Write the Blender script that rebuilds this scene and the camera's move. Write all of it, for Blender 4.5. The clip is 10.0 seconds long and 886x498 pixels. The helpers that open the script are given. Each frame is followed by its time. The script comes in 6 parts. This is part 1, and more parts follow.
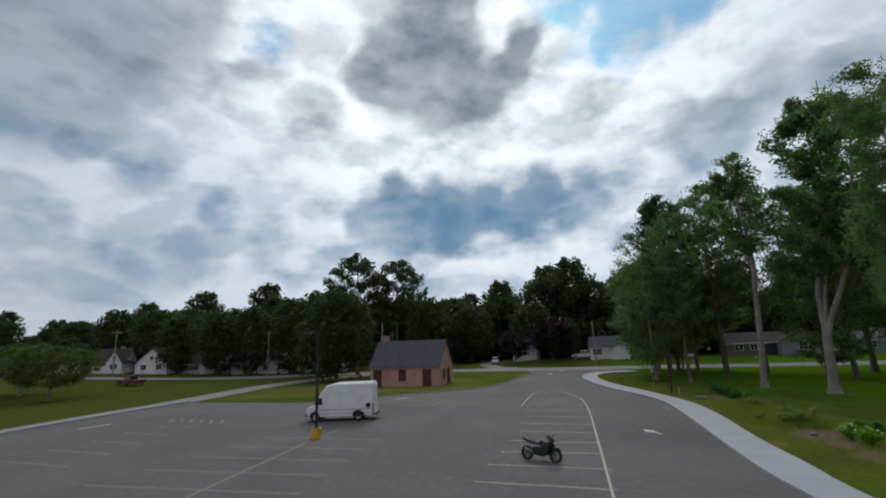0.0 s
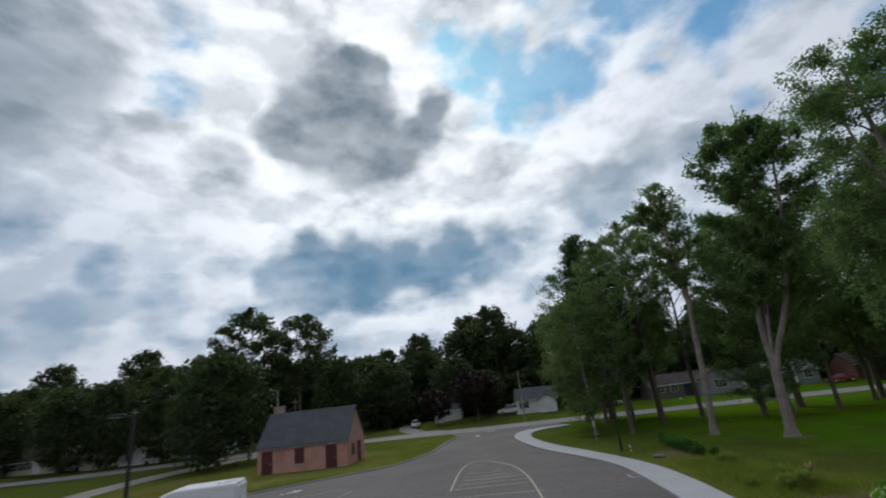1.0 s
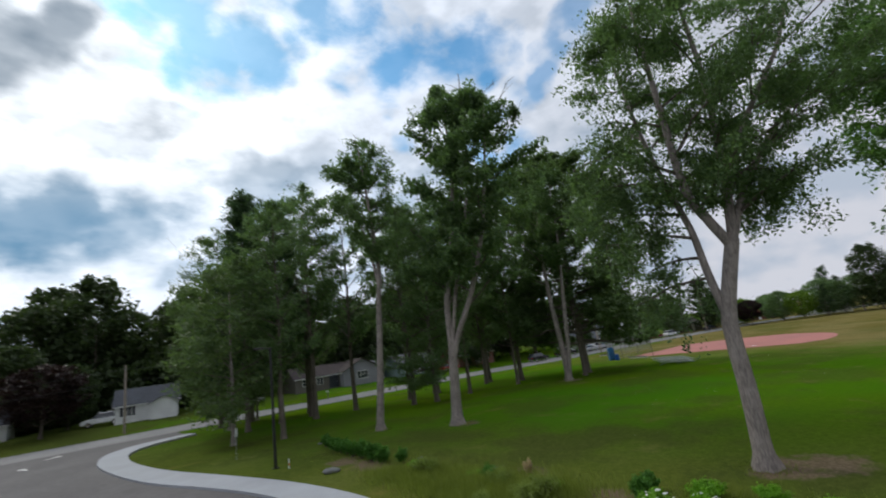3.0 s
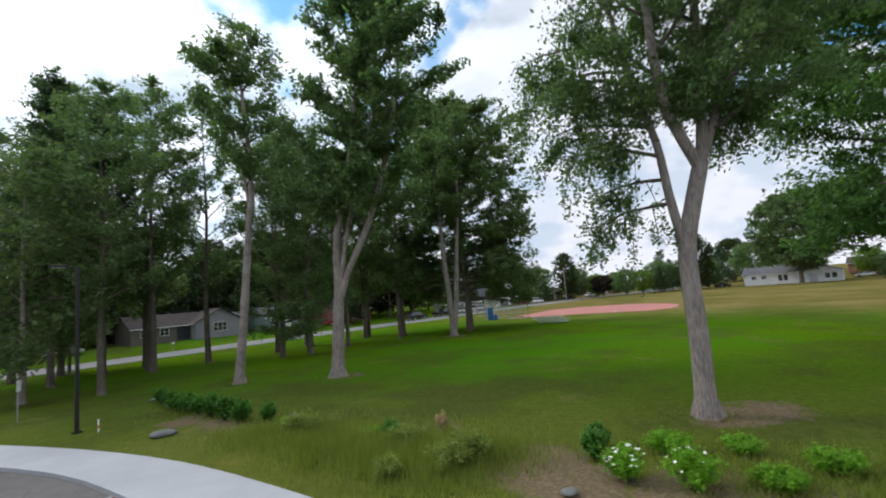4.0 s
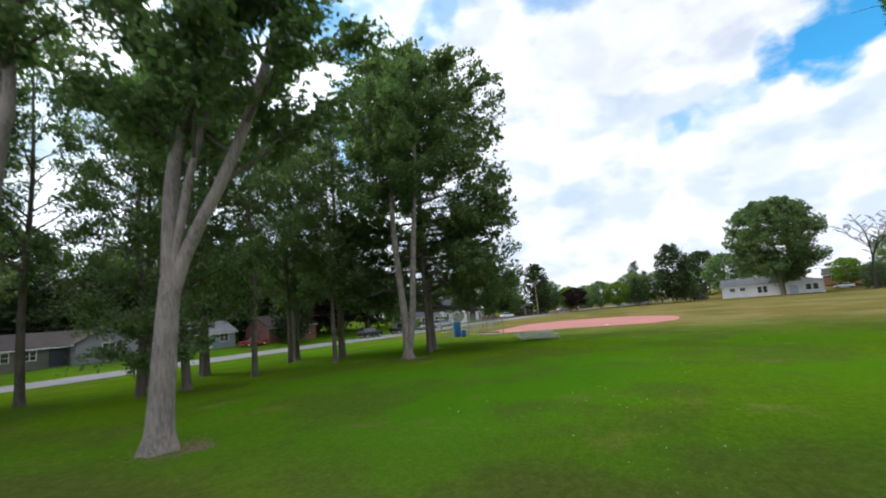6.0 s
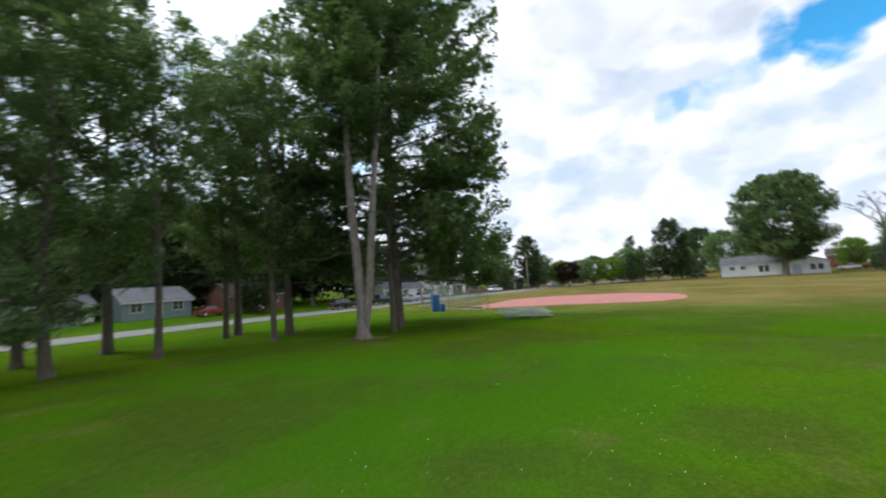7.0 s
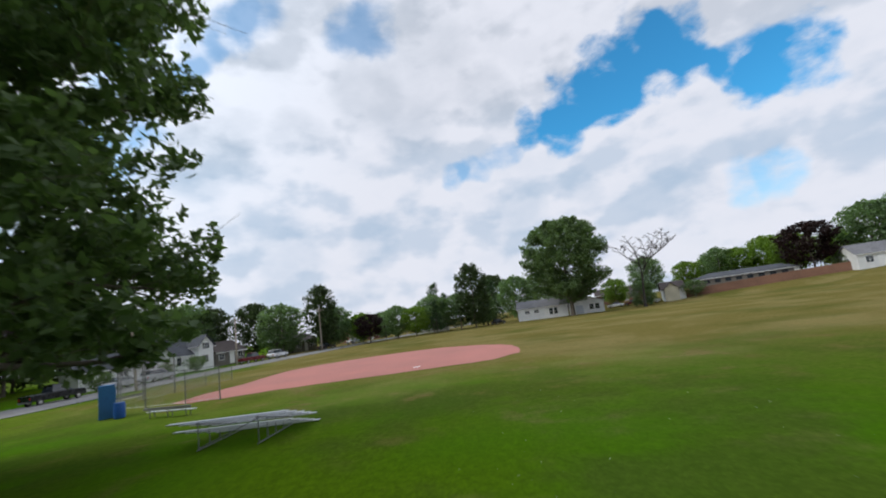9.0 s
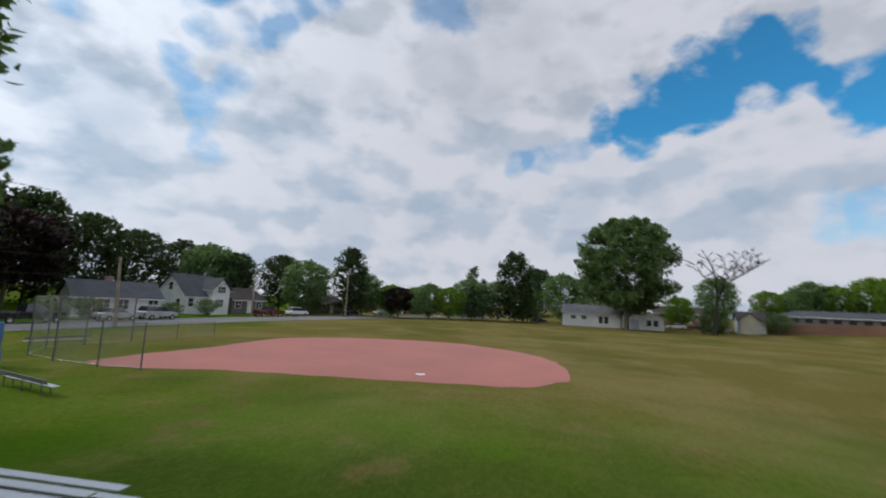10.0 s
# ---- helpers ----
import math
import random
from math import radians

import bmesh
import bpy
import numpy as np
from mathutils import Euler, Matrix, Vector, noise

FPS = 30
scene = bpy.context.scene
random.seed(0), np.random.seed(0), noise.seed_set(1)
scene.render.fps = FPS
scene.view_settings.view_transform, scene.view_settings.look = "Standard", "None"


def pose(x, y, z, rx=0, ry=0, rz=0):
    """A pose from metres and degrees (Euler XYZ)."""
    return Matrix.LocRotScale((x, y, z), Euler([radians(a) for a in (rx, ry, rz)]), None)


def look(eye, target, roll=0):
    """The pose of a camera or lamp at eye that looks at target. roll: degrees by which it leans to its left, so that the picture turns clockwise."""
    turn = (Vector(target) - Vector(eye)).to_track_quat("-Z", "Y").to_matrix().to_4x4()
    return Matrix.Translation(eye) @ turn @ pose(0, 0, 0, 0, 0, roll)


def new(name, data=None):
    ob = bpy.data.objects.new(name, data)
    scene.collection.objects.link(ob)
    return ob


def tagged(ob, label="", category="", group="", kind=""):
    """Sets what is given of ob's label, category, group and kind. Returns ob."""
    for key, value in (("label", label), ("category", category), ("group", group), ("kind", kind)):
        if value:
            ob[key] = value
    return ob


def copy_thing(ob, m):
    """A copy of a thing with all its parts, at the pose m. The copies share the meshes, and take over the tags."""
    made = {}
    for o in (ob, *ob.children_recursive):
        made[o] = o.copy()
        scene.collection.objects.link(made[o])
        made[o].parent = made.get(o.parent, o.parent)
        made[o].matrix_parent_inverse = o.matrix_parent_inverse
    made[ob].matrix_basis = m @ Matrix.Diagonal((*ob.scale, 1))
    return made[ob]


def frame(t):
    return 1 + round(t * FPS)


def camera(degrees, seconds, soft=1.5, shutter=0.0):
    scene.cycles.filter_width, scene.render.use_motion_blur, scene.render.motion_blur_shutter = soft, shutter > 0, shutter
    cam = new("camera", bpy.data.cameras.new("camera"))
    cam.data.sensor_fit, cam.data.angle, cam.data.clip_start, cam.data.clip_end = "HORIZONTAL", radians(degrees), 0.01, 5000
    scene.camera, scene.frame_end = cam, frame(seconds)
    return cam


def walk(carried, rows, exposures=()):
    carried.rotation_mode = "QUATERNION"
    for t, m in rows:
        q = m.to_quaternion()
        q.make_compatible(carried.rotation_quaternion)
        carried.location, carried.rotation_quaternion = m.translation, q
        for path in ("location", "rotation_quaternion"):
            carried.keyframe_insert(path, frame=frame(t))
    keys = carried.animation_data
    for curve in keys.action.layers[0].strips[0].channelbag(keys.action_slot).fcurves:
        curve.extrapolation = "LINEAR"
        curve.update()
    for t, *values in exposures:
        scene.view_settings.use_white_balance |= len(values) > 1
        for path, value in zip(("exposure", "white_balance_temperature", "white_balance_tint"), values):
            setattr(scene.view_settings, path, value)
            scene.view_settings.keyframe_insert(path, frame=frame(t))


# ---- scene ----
cam = camera(90.3, 10.0, soft=1.9, shutter=0.3)
PATH = [
    (0, (4.616, 4.343, 5.454), (4.655, 6.298, 5.878), -2.4),
    (0.5, (5.105, 8.47, 5.589), (5.243, 10.386, 6.143), -4.3),
    (1, (5.773, 12.399, 5.786), (6.194, 14.248, 6.423), -6.8),
    (1.5, (6.479, 15.906, 5.991), (7.236, 17.651, 6.608), -7.4),
    (2, (7.573, 19.02, 6.087), (8.675, 20.588, 6.661), -7.6),
    (2.5, (8.871, 21.823, 5.95), (10.258, 23.162, 6.482), -8.5),
    (2.7, (9.486, 22.791, 5.873), (10.981, 24.024, 6.367), -8.4),
    (3.8, (13.388, 27.403, 4.532), (15.242, 28.11, 4.784), -5.0),
    (4, (14.204, 28.02, 4.377), (16.092, 28.646, 4.591), -4.8),
    (4.5, (16.833, 29.565, 3.923), (18.775, 29.999, 4.121), -10.6),
    (5, (19.956, 30.668, 3.692), (21.916, 30.969, 3.952), -17.1),
    (5.5, (23.342, 31.12, 3.561), (25.276, 31.522, 3.875), -8.6),
    (5.7, (24.769, 31.22, 3.539), (26.698, 31.648, 3.852), -7.3),
    (6.8, (33.256, 31.558, 3.239), (35.177, 32.087, 3.406), 0.8),
    (7, (34.801, 31.608, 3.19), (36.745, 32.052, 3.343), -3.6),
    (7.5, (38.814, 31.589, 2.888), (40.796, 31.665, 3.143), -9.3),
    (8, (43.424, 31.248, 2.706), (45.369, 30.999, 3.096), -9.5),
    (8.5, (48.534, 30.766, 2.745), (50.451, 30.357, 3.141), -8.7),
    (9, (53.721, 29.809, 3.079), (55.646, 29.369, 3.395), -7.6),
    (9.5, (58.435, 28.636, 3.411), (60.38, 28.227, 3.635), -4.9),
    (10, (63.221, 27.152, 3.639), (65.194, 26.933, 3.886), 2.8),
]
walk(cam, [(t, look(eye, target, roll)) for t, eye, target, roll in PATH],
     exposures=[(0.0, -0.36), (1.8, -0.30), (2.7, -0.04), (3.8, 0.45), (4.5, 0.83), (5.2, 0.85), (7.4, 0.78), (8.5, 0.48), (9.2, 0.32), (10.0, 0.03)])

# ---- light ----
SUN_AZ, SUN_EL = 7.0, 38.0


def aim(az, el):
    a, e = radians(az), radians(el)
    return Vector((math.sin(a) * math.cos(e), math.cos(a) * math.cos(e), math.sin(e)))


class Net:
    """Short hand for building a node tree."""

    def __init__(self, tree):
        self.tree = tree
        tree.nodes.clear()

    def node(self, kind):
        return self.tree.nodes.new(kind)

    def put(self, socket, v):
        if isinstance(v, bpy.types.NodeSocket):
            self.tree.links.new(v, socket)
        else:
            if socket.type == "RGBA" and not hasattr(v, "__len__"):
                v = (v, v, v, 1)
            elif socket.type == "RGBA" and len(v) == 3:
                v = (*v, 1)
            socket.default_value = v

    def math(self, op, a, b=0.0, c=0.0, clamp=False):
        n = self.node("ShaderNodeMath")
        n.operation, n.use_clamp = op, clamp
        for i, v in enumerate((a, b, c)):
            self.put(n.inputs[i], v)
        return n.outputs[0]

    def vec(self, op, a, b=(0, 0, 0), out=0):
        n = self.node("ShaderNodeVectorMath")
        n.operation = op
        self.put(n.inputs[0], a)
        if op == "SCALE":
            self.put(n.inputs[3], b)
        elif op != "NORMALIZE":
            self.put(n.inputs[1], b)
        return n.outputs[out]

    def span(self, v, a, b, c=0.0, d=1.0, smooth=True):
        n = self.node("ShaderNodeMapRange")
        n.interpolation_type = "SMOOTHSTEP" if smooth else "LINEAR"
        for i, x in enumerate((v, a, b, c, d)):
            self.put(n.inputs[i], x)
        return n.outputs[0]

    def mix(self, f, a, b, blend="MIX"):
        n = self.node("ShaderNodeMix")
        n.data_type, n.blend_type = "RGBA", blend
        self.put(n.inputs[0], f)
        self.put(n.inputs[6], a)
        self.put(n.inputs[7], b)
        return n.outputs[2]

    def noise(self, v, scale, detail=3.0, rough=0.55, warp=0.0):
        n = self.node("ShaderNodeTexNoise")
        if v is not None:
            self.put(n.inputs["Vector"], v)
        self.put(n.inputs["Scale"], scale)
        self.put(n.inputs["Detail"], detail)
        self.put(n.inputs["Roughness"], rough)
        self.put(n.inputs["Distortion"], warp)
        return n.outputs[0]


world = bpy.data.worlds.new("sky")
scene.world = world
world.use_nodes = True
w = Net(world.node_tree)
way = w.node("ShaderNodeTexCoord").outputs["Generated"]
sky = w.node("ShaderNodeTexSky")
sky.sky_type, sky.sun_disc = "NISHITA", False
sky.sun_elevation, sky.sun_rotation = radians(SUN_EL), radians(SUN_AZ)
sky.air_density, sky.dust_density, sky.ozone_density = 1.0, 0.6, 2.0
sep = w.node("ShaderNodeSeparateXYZ")
w.put(sep.inputs[0], way)
up = sep.outputs[2]
tall = w.vec("MULTIPLY", way, (1.0, 1.0, 1.7))
fine = w.noise(tall, 8.5, 5, 0.52, 0.3)
wisp = w.noise(tall, 21.0, 6, 0.6, 0.3)


def shifted(scale, detail, amount):
    k = w.node("ShaderNodeTexNoise")
    w.put(k.inputs["Vector"], way)
    w.put(k.inputs["Scale"], scale)
    w.put(k.inputs["Detail"], detail)
    return w.vec("NORMALIZE", w.vec("ADD", way, w.vec("SCALE", w.vec("SUBTRACT", k.outputs[1], (0.5, 0.5, 0.5)), amount)))


slow = shifted(5.0, 2.0, 0.18)
ragged = shifted(12.0, 4.0, 0.12)
warped = w.vec("NORMALIZE", w.vec("ADD", slow, ragged))


def blobs(rows):
    """Sum of soft round masses: azimuth, elevation and radius in degrees."""
    total = None
    for az, el, r in rows:
        g = w.vec("DOT_PRODUCT", warped, aim(az, el), out=1)
        g = w.span(g, math.cos(radians(r * 1.5)), math.cos(radians(r * 0.3)), 0.0, 1.0)
        total = g if total is None else w.math("ADD", total, g)
    return total


crumble = w.math("SUBTRACT", w.math("ADD", w.math("MULTIPLY", fine, 0.68), w.math("MULTIPLY", wisp, 0.32)), 0.5)


rims = []
uneven = w.span(w.noise(tall, 4.5, 4, 0.5), 0.34, 0.64, 0.62, 1.0)


def mass(rows, amount, lo=0.25, hi=0.85, edge=1.5, core=0.0):
    """A ragged cloud mass or opening round those places; core deepens its middle and gives it a silver lining."""
    heart = blobs(rows)
    v = w.math("ADD", heart, w.math("MULTIPLY", crumble, edge))
    inside = w.math("MULTIPLY", w.span(v, lo, hi, 0.0, amount), w.span(heart, 0.0, 0.35))
    if core:
        rims.append(w.math("MULTIPLY", w.span(v, lo - 0.7, lo), w.span(v, lo + 0.5, lo, 0.0, 1.0)))
        inside = w.math("MULTIPLY", w.math("MULTIPLY", inside, w.span(heart, 0.2, 4.5, 1.0 - core, 1.0)), uneven)
    return inside


# Openings to the blue: thin and wispy beside the sun, clear in the east.
thin = mass([(-23, 43, 3), (-22, 36, 2.5), (19, 40, 3), (25, 41, 3), (22, 36.5, 3.5), (27, 33.5, 3), (32, 35, 3.5), (36, 36.5, 3), (46, 34, 2), (54, 27, 2), (37, 45, 4), (46, 43, 4), (20, 43, 3), (30, 39, 4), (42, 40, 3), (14, 44, 2.5), (52, 38, 4), (58, 36, 3.5), (63, 34, 3.5), (67, 36, 3.5), (52, 33, 2.5)], 0.84, 0.2, 2.0, 4.6)
open_a = mass([(71, 31, 2.2), (75, 33, 2.2), (79, 35, 2.4), (69, 25, 2.0), (66, 21, 2.2), (66, 29, 2), (67, 16.5, 1.8), (74, 31, 1.8), (94, 36, 2.5), (98, 36.5, 2.5), (83, 36, 2.5), (63, 24, 1.8), (138, 11, 2.2), (142, 11.5, 2.2), (106, 17.8, 1.8), (109, 18.8, 1.8), (112.5, 20.8, 1.8)], 0.66, 0.15, 1.6, 3.4)
open_b = mass([(116, 22.5, 2.4), (121, 21, 2.6), (122, 24, 2.6), (127, 26, 3), (127, 22.5, 2.6), (132, 28, 3), (132, 24, 2.8), (136, 28, 3), (137, 24.5, 2.6), (141, 23, 2.6), (146, 21.5, 3.2), (142, 20.5, 2.2)], 1.0, 0.3, 1.3, 3.6)
clear = w.math("MAXIMUM", thin, w.math("MAXIMUM", open_a, open_b))
# Thick undersides seen against the light.
dark_a = mass([(-1, 41, 3.0), (3, 41, 2.6), (-5, 38, 3.8), (2, 38, 4.5), (-4, 34, 4.5), (4, 33, 5.2), (-8.5, 33, 2.8), (-2, 30, 4.5), (6, 29.5, 4), (11, 31, 3.6), (13, 34, 2.6), (14, 37, 2.2)], 0.95, 0.35, 1.75, 2.1, 0.30)
dark_b = mass([(-7, 18, 4), (-2, 18, 4.4), (4, 18.5, 4.4), (-7, 14.5, 4.2), (-1, 14, 4.6), (5, 15, 4.4), (12, 18, 4.2), (14, 14.5, 3.8), (18, 18, 3.8), (24, 19, 3.4), (20, 14, 3.2)], 0.94, 0.35, 1.7, 2.3, 0.2)
dark_c = mass([(-44, 34, 7), (-37, 37, 6), (-31, 37, 4), (-41, 29, 6), (-33, 31, 4), (-43, 23, 4), (-39, 24, 3), (-52, 30, 9), (-48, 42, 9)], 0.80, 0.1, 1.7, 1.8, 0.30)
dark_d = mass([(-21, 13, 3), (-29, 12, 3.2), (-32, 10, 3), (-37, 8, 3.2), (-27, 16, 2.2), (-34, 20, 2.4), (-43, 12, 3), (39, 24, 3.4), (35, 21.5, 3.4), (43, 25, 2.8), (32, 22, 3), (48, 23, 3), (-16, 29, 3)], 0.80, 0.1, 1.7, 2.4, 0.2)
soft = mass([(101, 24, 4), (122, 14, 2.6), (94, 11, 3), (58, 13, 4), (132, 13, 2.6), (83, 11, 4), (104, 33, 5), (95, 29, 4), (140, 13.5, 2.6), (75, 22, 4), (112, 27, 3), (86, 24, 3), (113, 12, 3), (56, 20, 4)], 0.30, 0.0, 1.9, 2.4)
grey = w.math("MAXIMUM", w.math("MAXIMUM", dark_a, dark_b), w.math("MAXIMUM", w.math("MAXIMUM", dark_c, dark_d), soft))
# heaped clouds: darker where more cloud hangs above, lighter on their tops
def heap(lift):
    p = w.vec("MULTIPLY", w.vec("ADD", way, (0, 0, lift)), (1.0, 1.0, 1.8))
    return w.math("ADD", w.math("MULTIPLY", w.noise(p, 4.2, 3, 0.5), 0.6), w.math("MULTIPLY", w.noise(p, 9.0, 4, 0.5), 0.4))


under = w.math("SUBTRACT", heap(0.05), heap(0.0))
billow = w.span(under, -0.04, 0.11, 0.0, 0.30)
toward = w.vec("DOT_PRODUCT", way, aim(SUN_AZ, SUN_EL), out=1)
against = w.span(toward, 0.3, 0.9)
veil = w.math("MULTIPLY", w.span(w.noise(w.vec("MULTIPLY", way, (1.0, 1.0, 1.9)), 7.5, 6, 0.55), 0.45, 0.70), w.math("ADD", 0.08, w.math("MULTIPLY", against, 0.22)))
grey = w.math("ADD", grey, w.math("MULTIPLY", w.math("ADD", billow, veil), w.math("SUBTRACT", 1.0, w.math("MULTIPLY", grey, 0.9))), clamp=True)
bright = w.span(toward, 0.80, 0.985)
lit = w.mix(w.span(toward, 0.15, 0.85), (0.60, 0.62, 0.69), (0.715, 0.78, 0.885))
lit = w.mix(bright, lit, (0.98, 1.03, 1.09))
# an overcast vault is brightest overhead
lit = w.vec("SCALE", lit, w.span(up, 0.74, 0.98, 1.0, 1.7))
rim = w.math("MAXIMUM", w.math("MAXIMUM", rims[0], rims[1]), w.math("MAXIMUM", rims[2], rims[3]))
lit = w.vec("SCALE", lit, w.math("ADD", 1.0, w.math("MULTIPLY", rim, w.span(toward, 0.5, 0.95, 0.0, 0.30))))
cloud = w.mix(grey, lit, w.mix(w.span(up, 0.28, 0.5), (0.060, 0.225, 0.40), (0.098, 0.163, 0.236)))
blue = w.mix(1.0, w.vec("SCALE", sky.outputs[0], 0.115), (0.28, 1.02, 1.26), "MULTIPLY")
haze = w.span(up, 0.0, 0.30, 0.6, 0.0)
blue = w.mix(haze, blue, (0.48, 0.56, 0.66))
blue = w.mix(w.math("MULTIPLY", bright, 0.28), blue, (0.55, 0.66, 0.76))
seen = w.mix(clear, cloud, blue)
bg = w.node("ShaderNodeBackground")
w.put(bg.inputs[0], seen)
bg.inputs[1].default_value = 1.0
out = w.node("ShaderNodeOutputWorld")
w.put(out.inputs[0], bg.outputs[0])

lamp = bpy.data.lights.new("sun", "SUN")
lamp.energy, lamp.angle, lamp.color = 1.1, radians(16), (1.0, 0.95, 0.86)
sun = new("sun", lamp)
sun.matrix_world = Matrix.Translation((0, 0, 80)) @ aim(SUN_AZ, SUN_EL).to_track_quat("Z", "Y").to_matrix().to_4x4()


# ---- materials ----
def material(name):
    m = bpy.data.materials.new(name)
    m.use_nodes = True
    n = Net(m.node_tree)
    b = n.node("ShaderNodeBsdfPrincipled")
    o = n.node("ShaderNodeOutputMaterial")
    m.node_tree.links.new(b.outputs[0], o.inputs[0])
    return m, n, b


def bump(n, b, height, strength=0.3, dist=0.02):
    k = n.node("ShaderNodeBump")
    n.put(k.inputs["Strength"], strength)
    n.put(k.inputs["Distance"], dist)
    n.put(k.inputs["Height"], height)
    n.put(b.inputs["Normal"], k.outputs[0])


def plain(name, c, rough=0.6, metal=0.0, grain=12.0, vary=0.25, stain=1.2, relief=0.15):
    """A surface of one colour with fine grain, broad stains and a slight relief."""
    m, n, b = material(name)
    p = n.node("ShaderNodeTexCoord").outputs["Object"]
    a = n.noise(p, grain, 4)
    s = n.noise(p, stain, 3)
    f = n.math("ADD", n.math("MULTIPLY", a, 0.5), n.math("MULTIPLY", s, 0.5))
    dark = tuple(x * (1 - vary) for x in c)
    pale = tuple(min(1, x * (1 + vary * 0.5)) for x in c)
    n.put(b.inputs["Base Color"], n.mix(n.span(f, 0.3, 0.7), dark, pale))
    n.put(b.inputs["Roughness"], n.span(s, 0.3, 0.7, max(0.02, rough - 0.08), min(1, rough + 0.08)))
    b.inputs["Metallic"].default_value = metal
    if relief:
        bump(n, b, a, relief, 0.01)
    return m


def grass_material():
    m, n, b = material("lawn")
    p = n.node("ShaderNodeNewGeometry").outputs["Position"]
    xy = n.node("ShaderNodeSeparateXYZ")
    n.put(xy.inputs[0], p)
    x, y = xy.outputs[0], xy.outputs[1]
    big = n.noise(p, 0.045, 3)
    mid = n.noise(p, 0.35, 4, 0.6)
    fine = n.noise(p, 3.5, 5, 0.65)
    tuft = n.noise(p, 14.0, 4, 0.7)
    wob = n.math("MULTIPLY", n.math("SUBTRACT", mid, 0.5), 16.0)
    wob2 = n.math("MULTIPLY", n.math("SUBTRACT", big, 0.5), 30.0)
    # the worn outfield: dry from the infield to the south and east
    far = n.span(n.math("ADD", n.math("ADD", x, wob), n.math("MULTIPLY", y, -0.55)), 47.0, 76.0)
    side = n.span(n.math("ADD", y, wob2), 62.0, 38.0)
    dry = n.math("MULTIPLY", far, side)
    # dry verges along the park's drive and round the brick hut
    verge = n.math("MULTIPLY", n.math("MULTIPLY", n.span(n.math("ADD", x, wob), 39.0, 24.0), n.span(x, 2.0, 14.0)), n.span(n.math("ADD", y, wob), 10.0, 30.0, 0.2, 0.7))
    hut = n.math("MULTIPLY", n.span(n.math("ADD", n.math("ABSOLUTE", n.math("SUBTRACT", y, 70.0)), wob), 18.0, 6.0), n.span(n.math("ABSOLUTE", n.math("ADD", x, 6.0)), 26.0, 12.0, 0.0, 0.75))
    dry = n.math("MAXIMUM", dry, n.math("MAXIMUM", n.math("MULTIPLY", verge, 0.8), hut))
    bare = n.span(mid, 0.54, 0.74, 0.0, 0.5)
    dry = n.math("ADD", dry, bare, clamp=True)
    green = n.mix(n.span(fine, 0.3, 0.7), (0.073, 0.138, 0.004), (0.103, 0.187, 0.005))
    green = n.mix(n.span(big, 0.35, 0.65), green, (0.064, 0.182, 0.006))
    tan = n.mix(n.span(fine, 0.3, 0.7), (0.155, 0.122, 0.038), (0.190, 0.148, 0.050))
    tan = n.mix(n.span(n.noise(p, 0.11, 4, 0.6, 0.4), 0.42, 0.64, 0.0, 0.7), tan, (0.25, 0.195, 0.085))
    tan = n.mix(n.span(n.noise(p, 0.07, 3, 0.6), 0.5, 0.66, 0.0, 0.6), tan, (0.085, 0.095, 0.022))
    c = n.mix(n.math("MULTIPLY", dry, n.span(fine, 0.25, 0.6, 0.8, 1.0)), green, tan)
    # Olive patches, plus western haze and northern tree shade put into the colour.
    olive = n.mix(n.span(fine, 0.3, 0.7), (0.058, 0.074, 0.016), (0.088, 0.106, 0.024))
    c = n.mix(n.math("MULTIPLY", n.math("ADD", n.span(n.noise(p, 0.16, 4, 0.6), 0.44, 0.62, 0.0, 0.5), n.math("ADD", n.math("ADD", n.span(x, 12.0, -26.0, 0.0, 0.85), n.span(n.math("ADD", x, n.math("MULTIPLY", wob, 0.4)), 47.0, 27.0, 0.0, 0.6)), n.span(y, 84.0, 104.0, 0.0, 0.6)), clamp=True), n.span(dry, 0.9, 0.3)), c, olive)
    c = n.mix(n.span(tuft, 0.35, 0.75, 0.35, 0.0), c, (0.02, 0.035, 0.008))
    # bare earth in the planted bed and round the maple's foot: x, y, radius
    ragged = n.math("ADD", n.math("MULTIPLY", n.math("SUBTRACT", n.noise(p, 1.1, 5, 0.65), 0.5), 2.6), n.math("MULTIPLY", n.math("SUBTRACT", mid, 0.5), 1.6))
    earth = None
    for ex, ey, er in ((30.4, 24.5, 1.1), (31.0, 23.4, 1.0), (24.9, 28.8, 1.3), (26.5, 29.9, 0.8), (25.7, 29.5, 1.1), (24.6, 26.6, 1.3), (28.3, 42.6, 0.7), (23.9, 24.4, 1.2), (25.4, 30.2, 0.9), (28.8, 43.4, 0.8), (29.2, 45.2, 0.8), (28.2, 33.6, 0.7), (38.9, 43.2, 0.8), (61.3, 43.0, 1.1)):
        gap = n.vec("DISTANCE", p, (ex, ey, 0.0), out=1)
        e = n.span(n.math("ADD", n.math("SUBTRACT", gap, er), ragged), 0.45, -0.35)
        earth = e if earth is None else n.math("MAXIMUM", earth, e)
    soil = n.mix(n.span(n.noise(p, 9.0, 5, 0.65), 0.3, 0.7), (0.105, 0.075, 0.05), (0.20, 0.145, 0.105))
    c = n.mix(n.math("MULTIPLY", earth, 0.85), c, soil)
    n.put(b.inputs["Base Color"], c)
    b.inputs["Roughness"].default_value = 0.9
    b.inputs["Specular IOR Level"].default_value = 0.0
    bump(n, b, tuft, 0.3, 0.02)
    return m


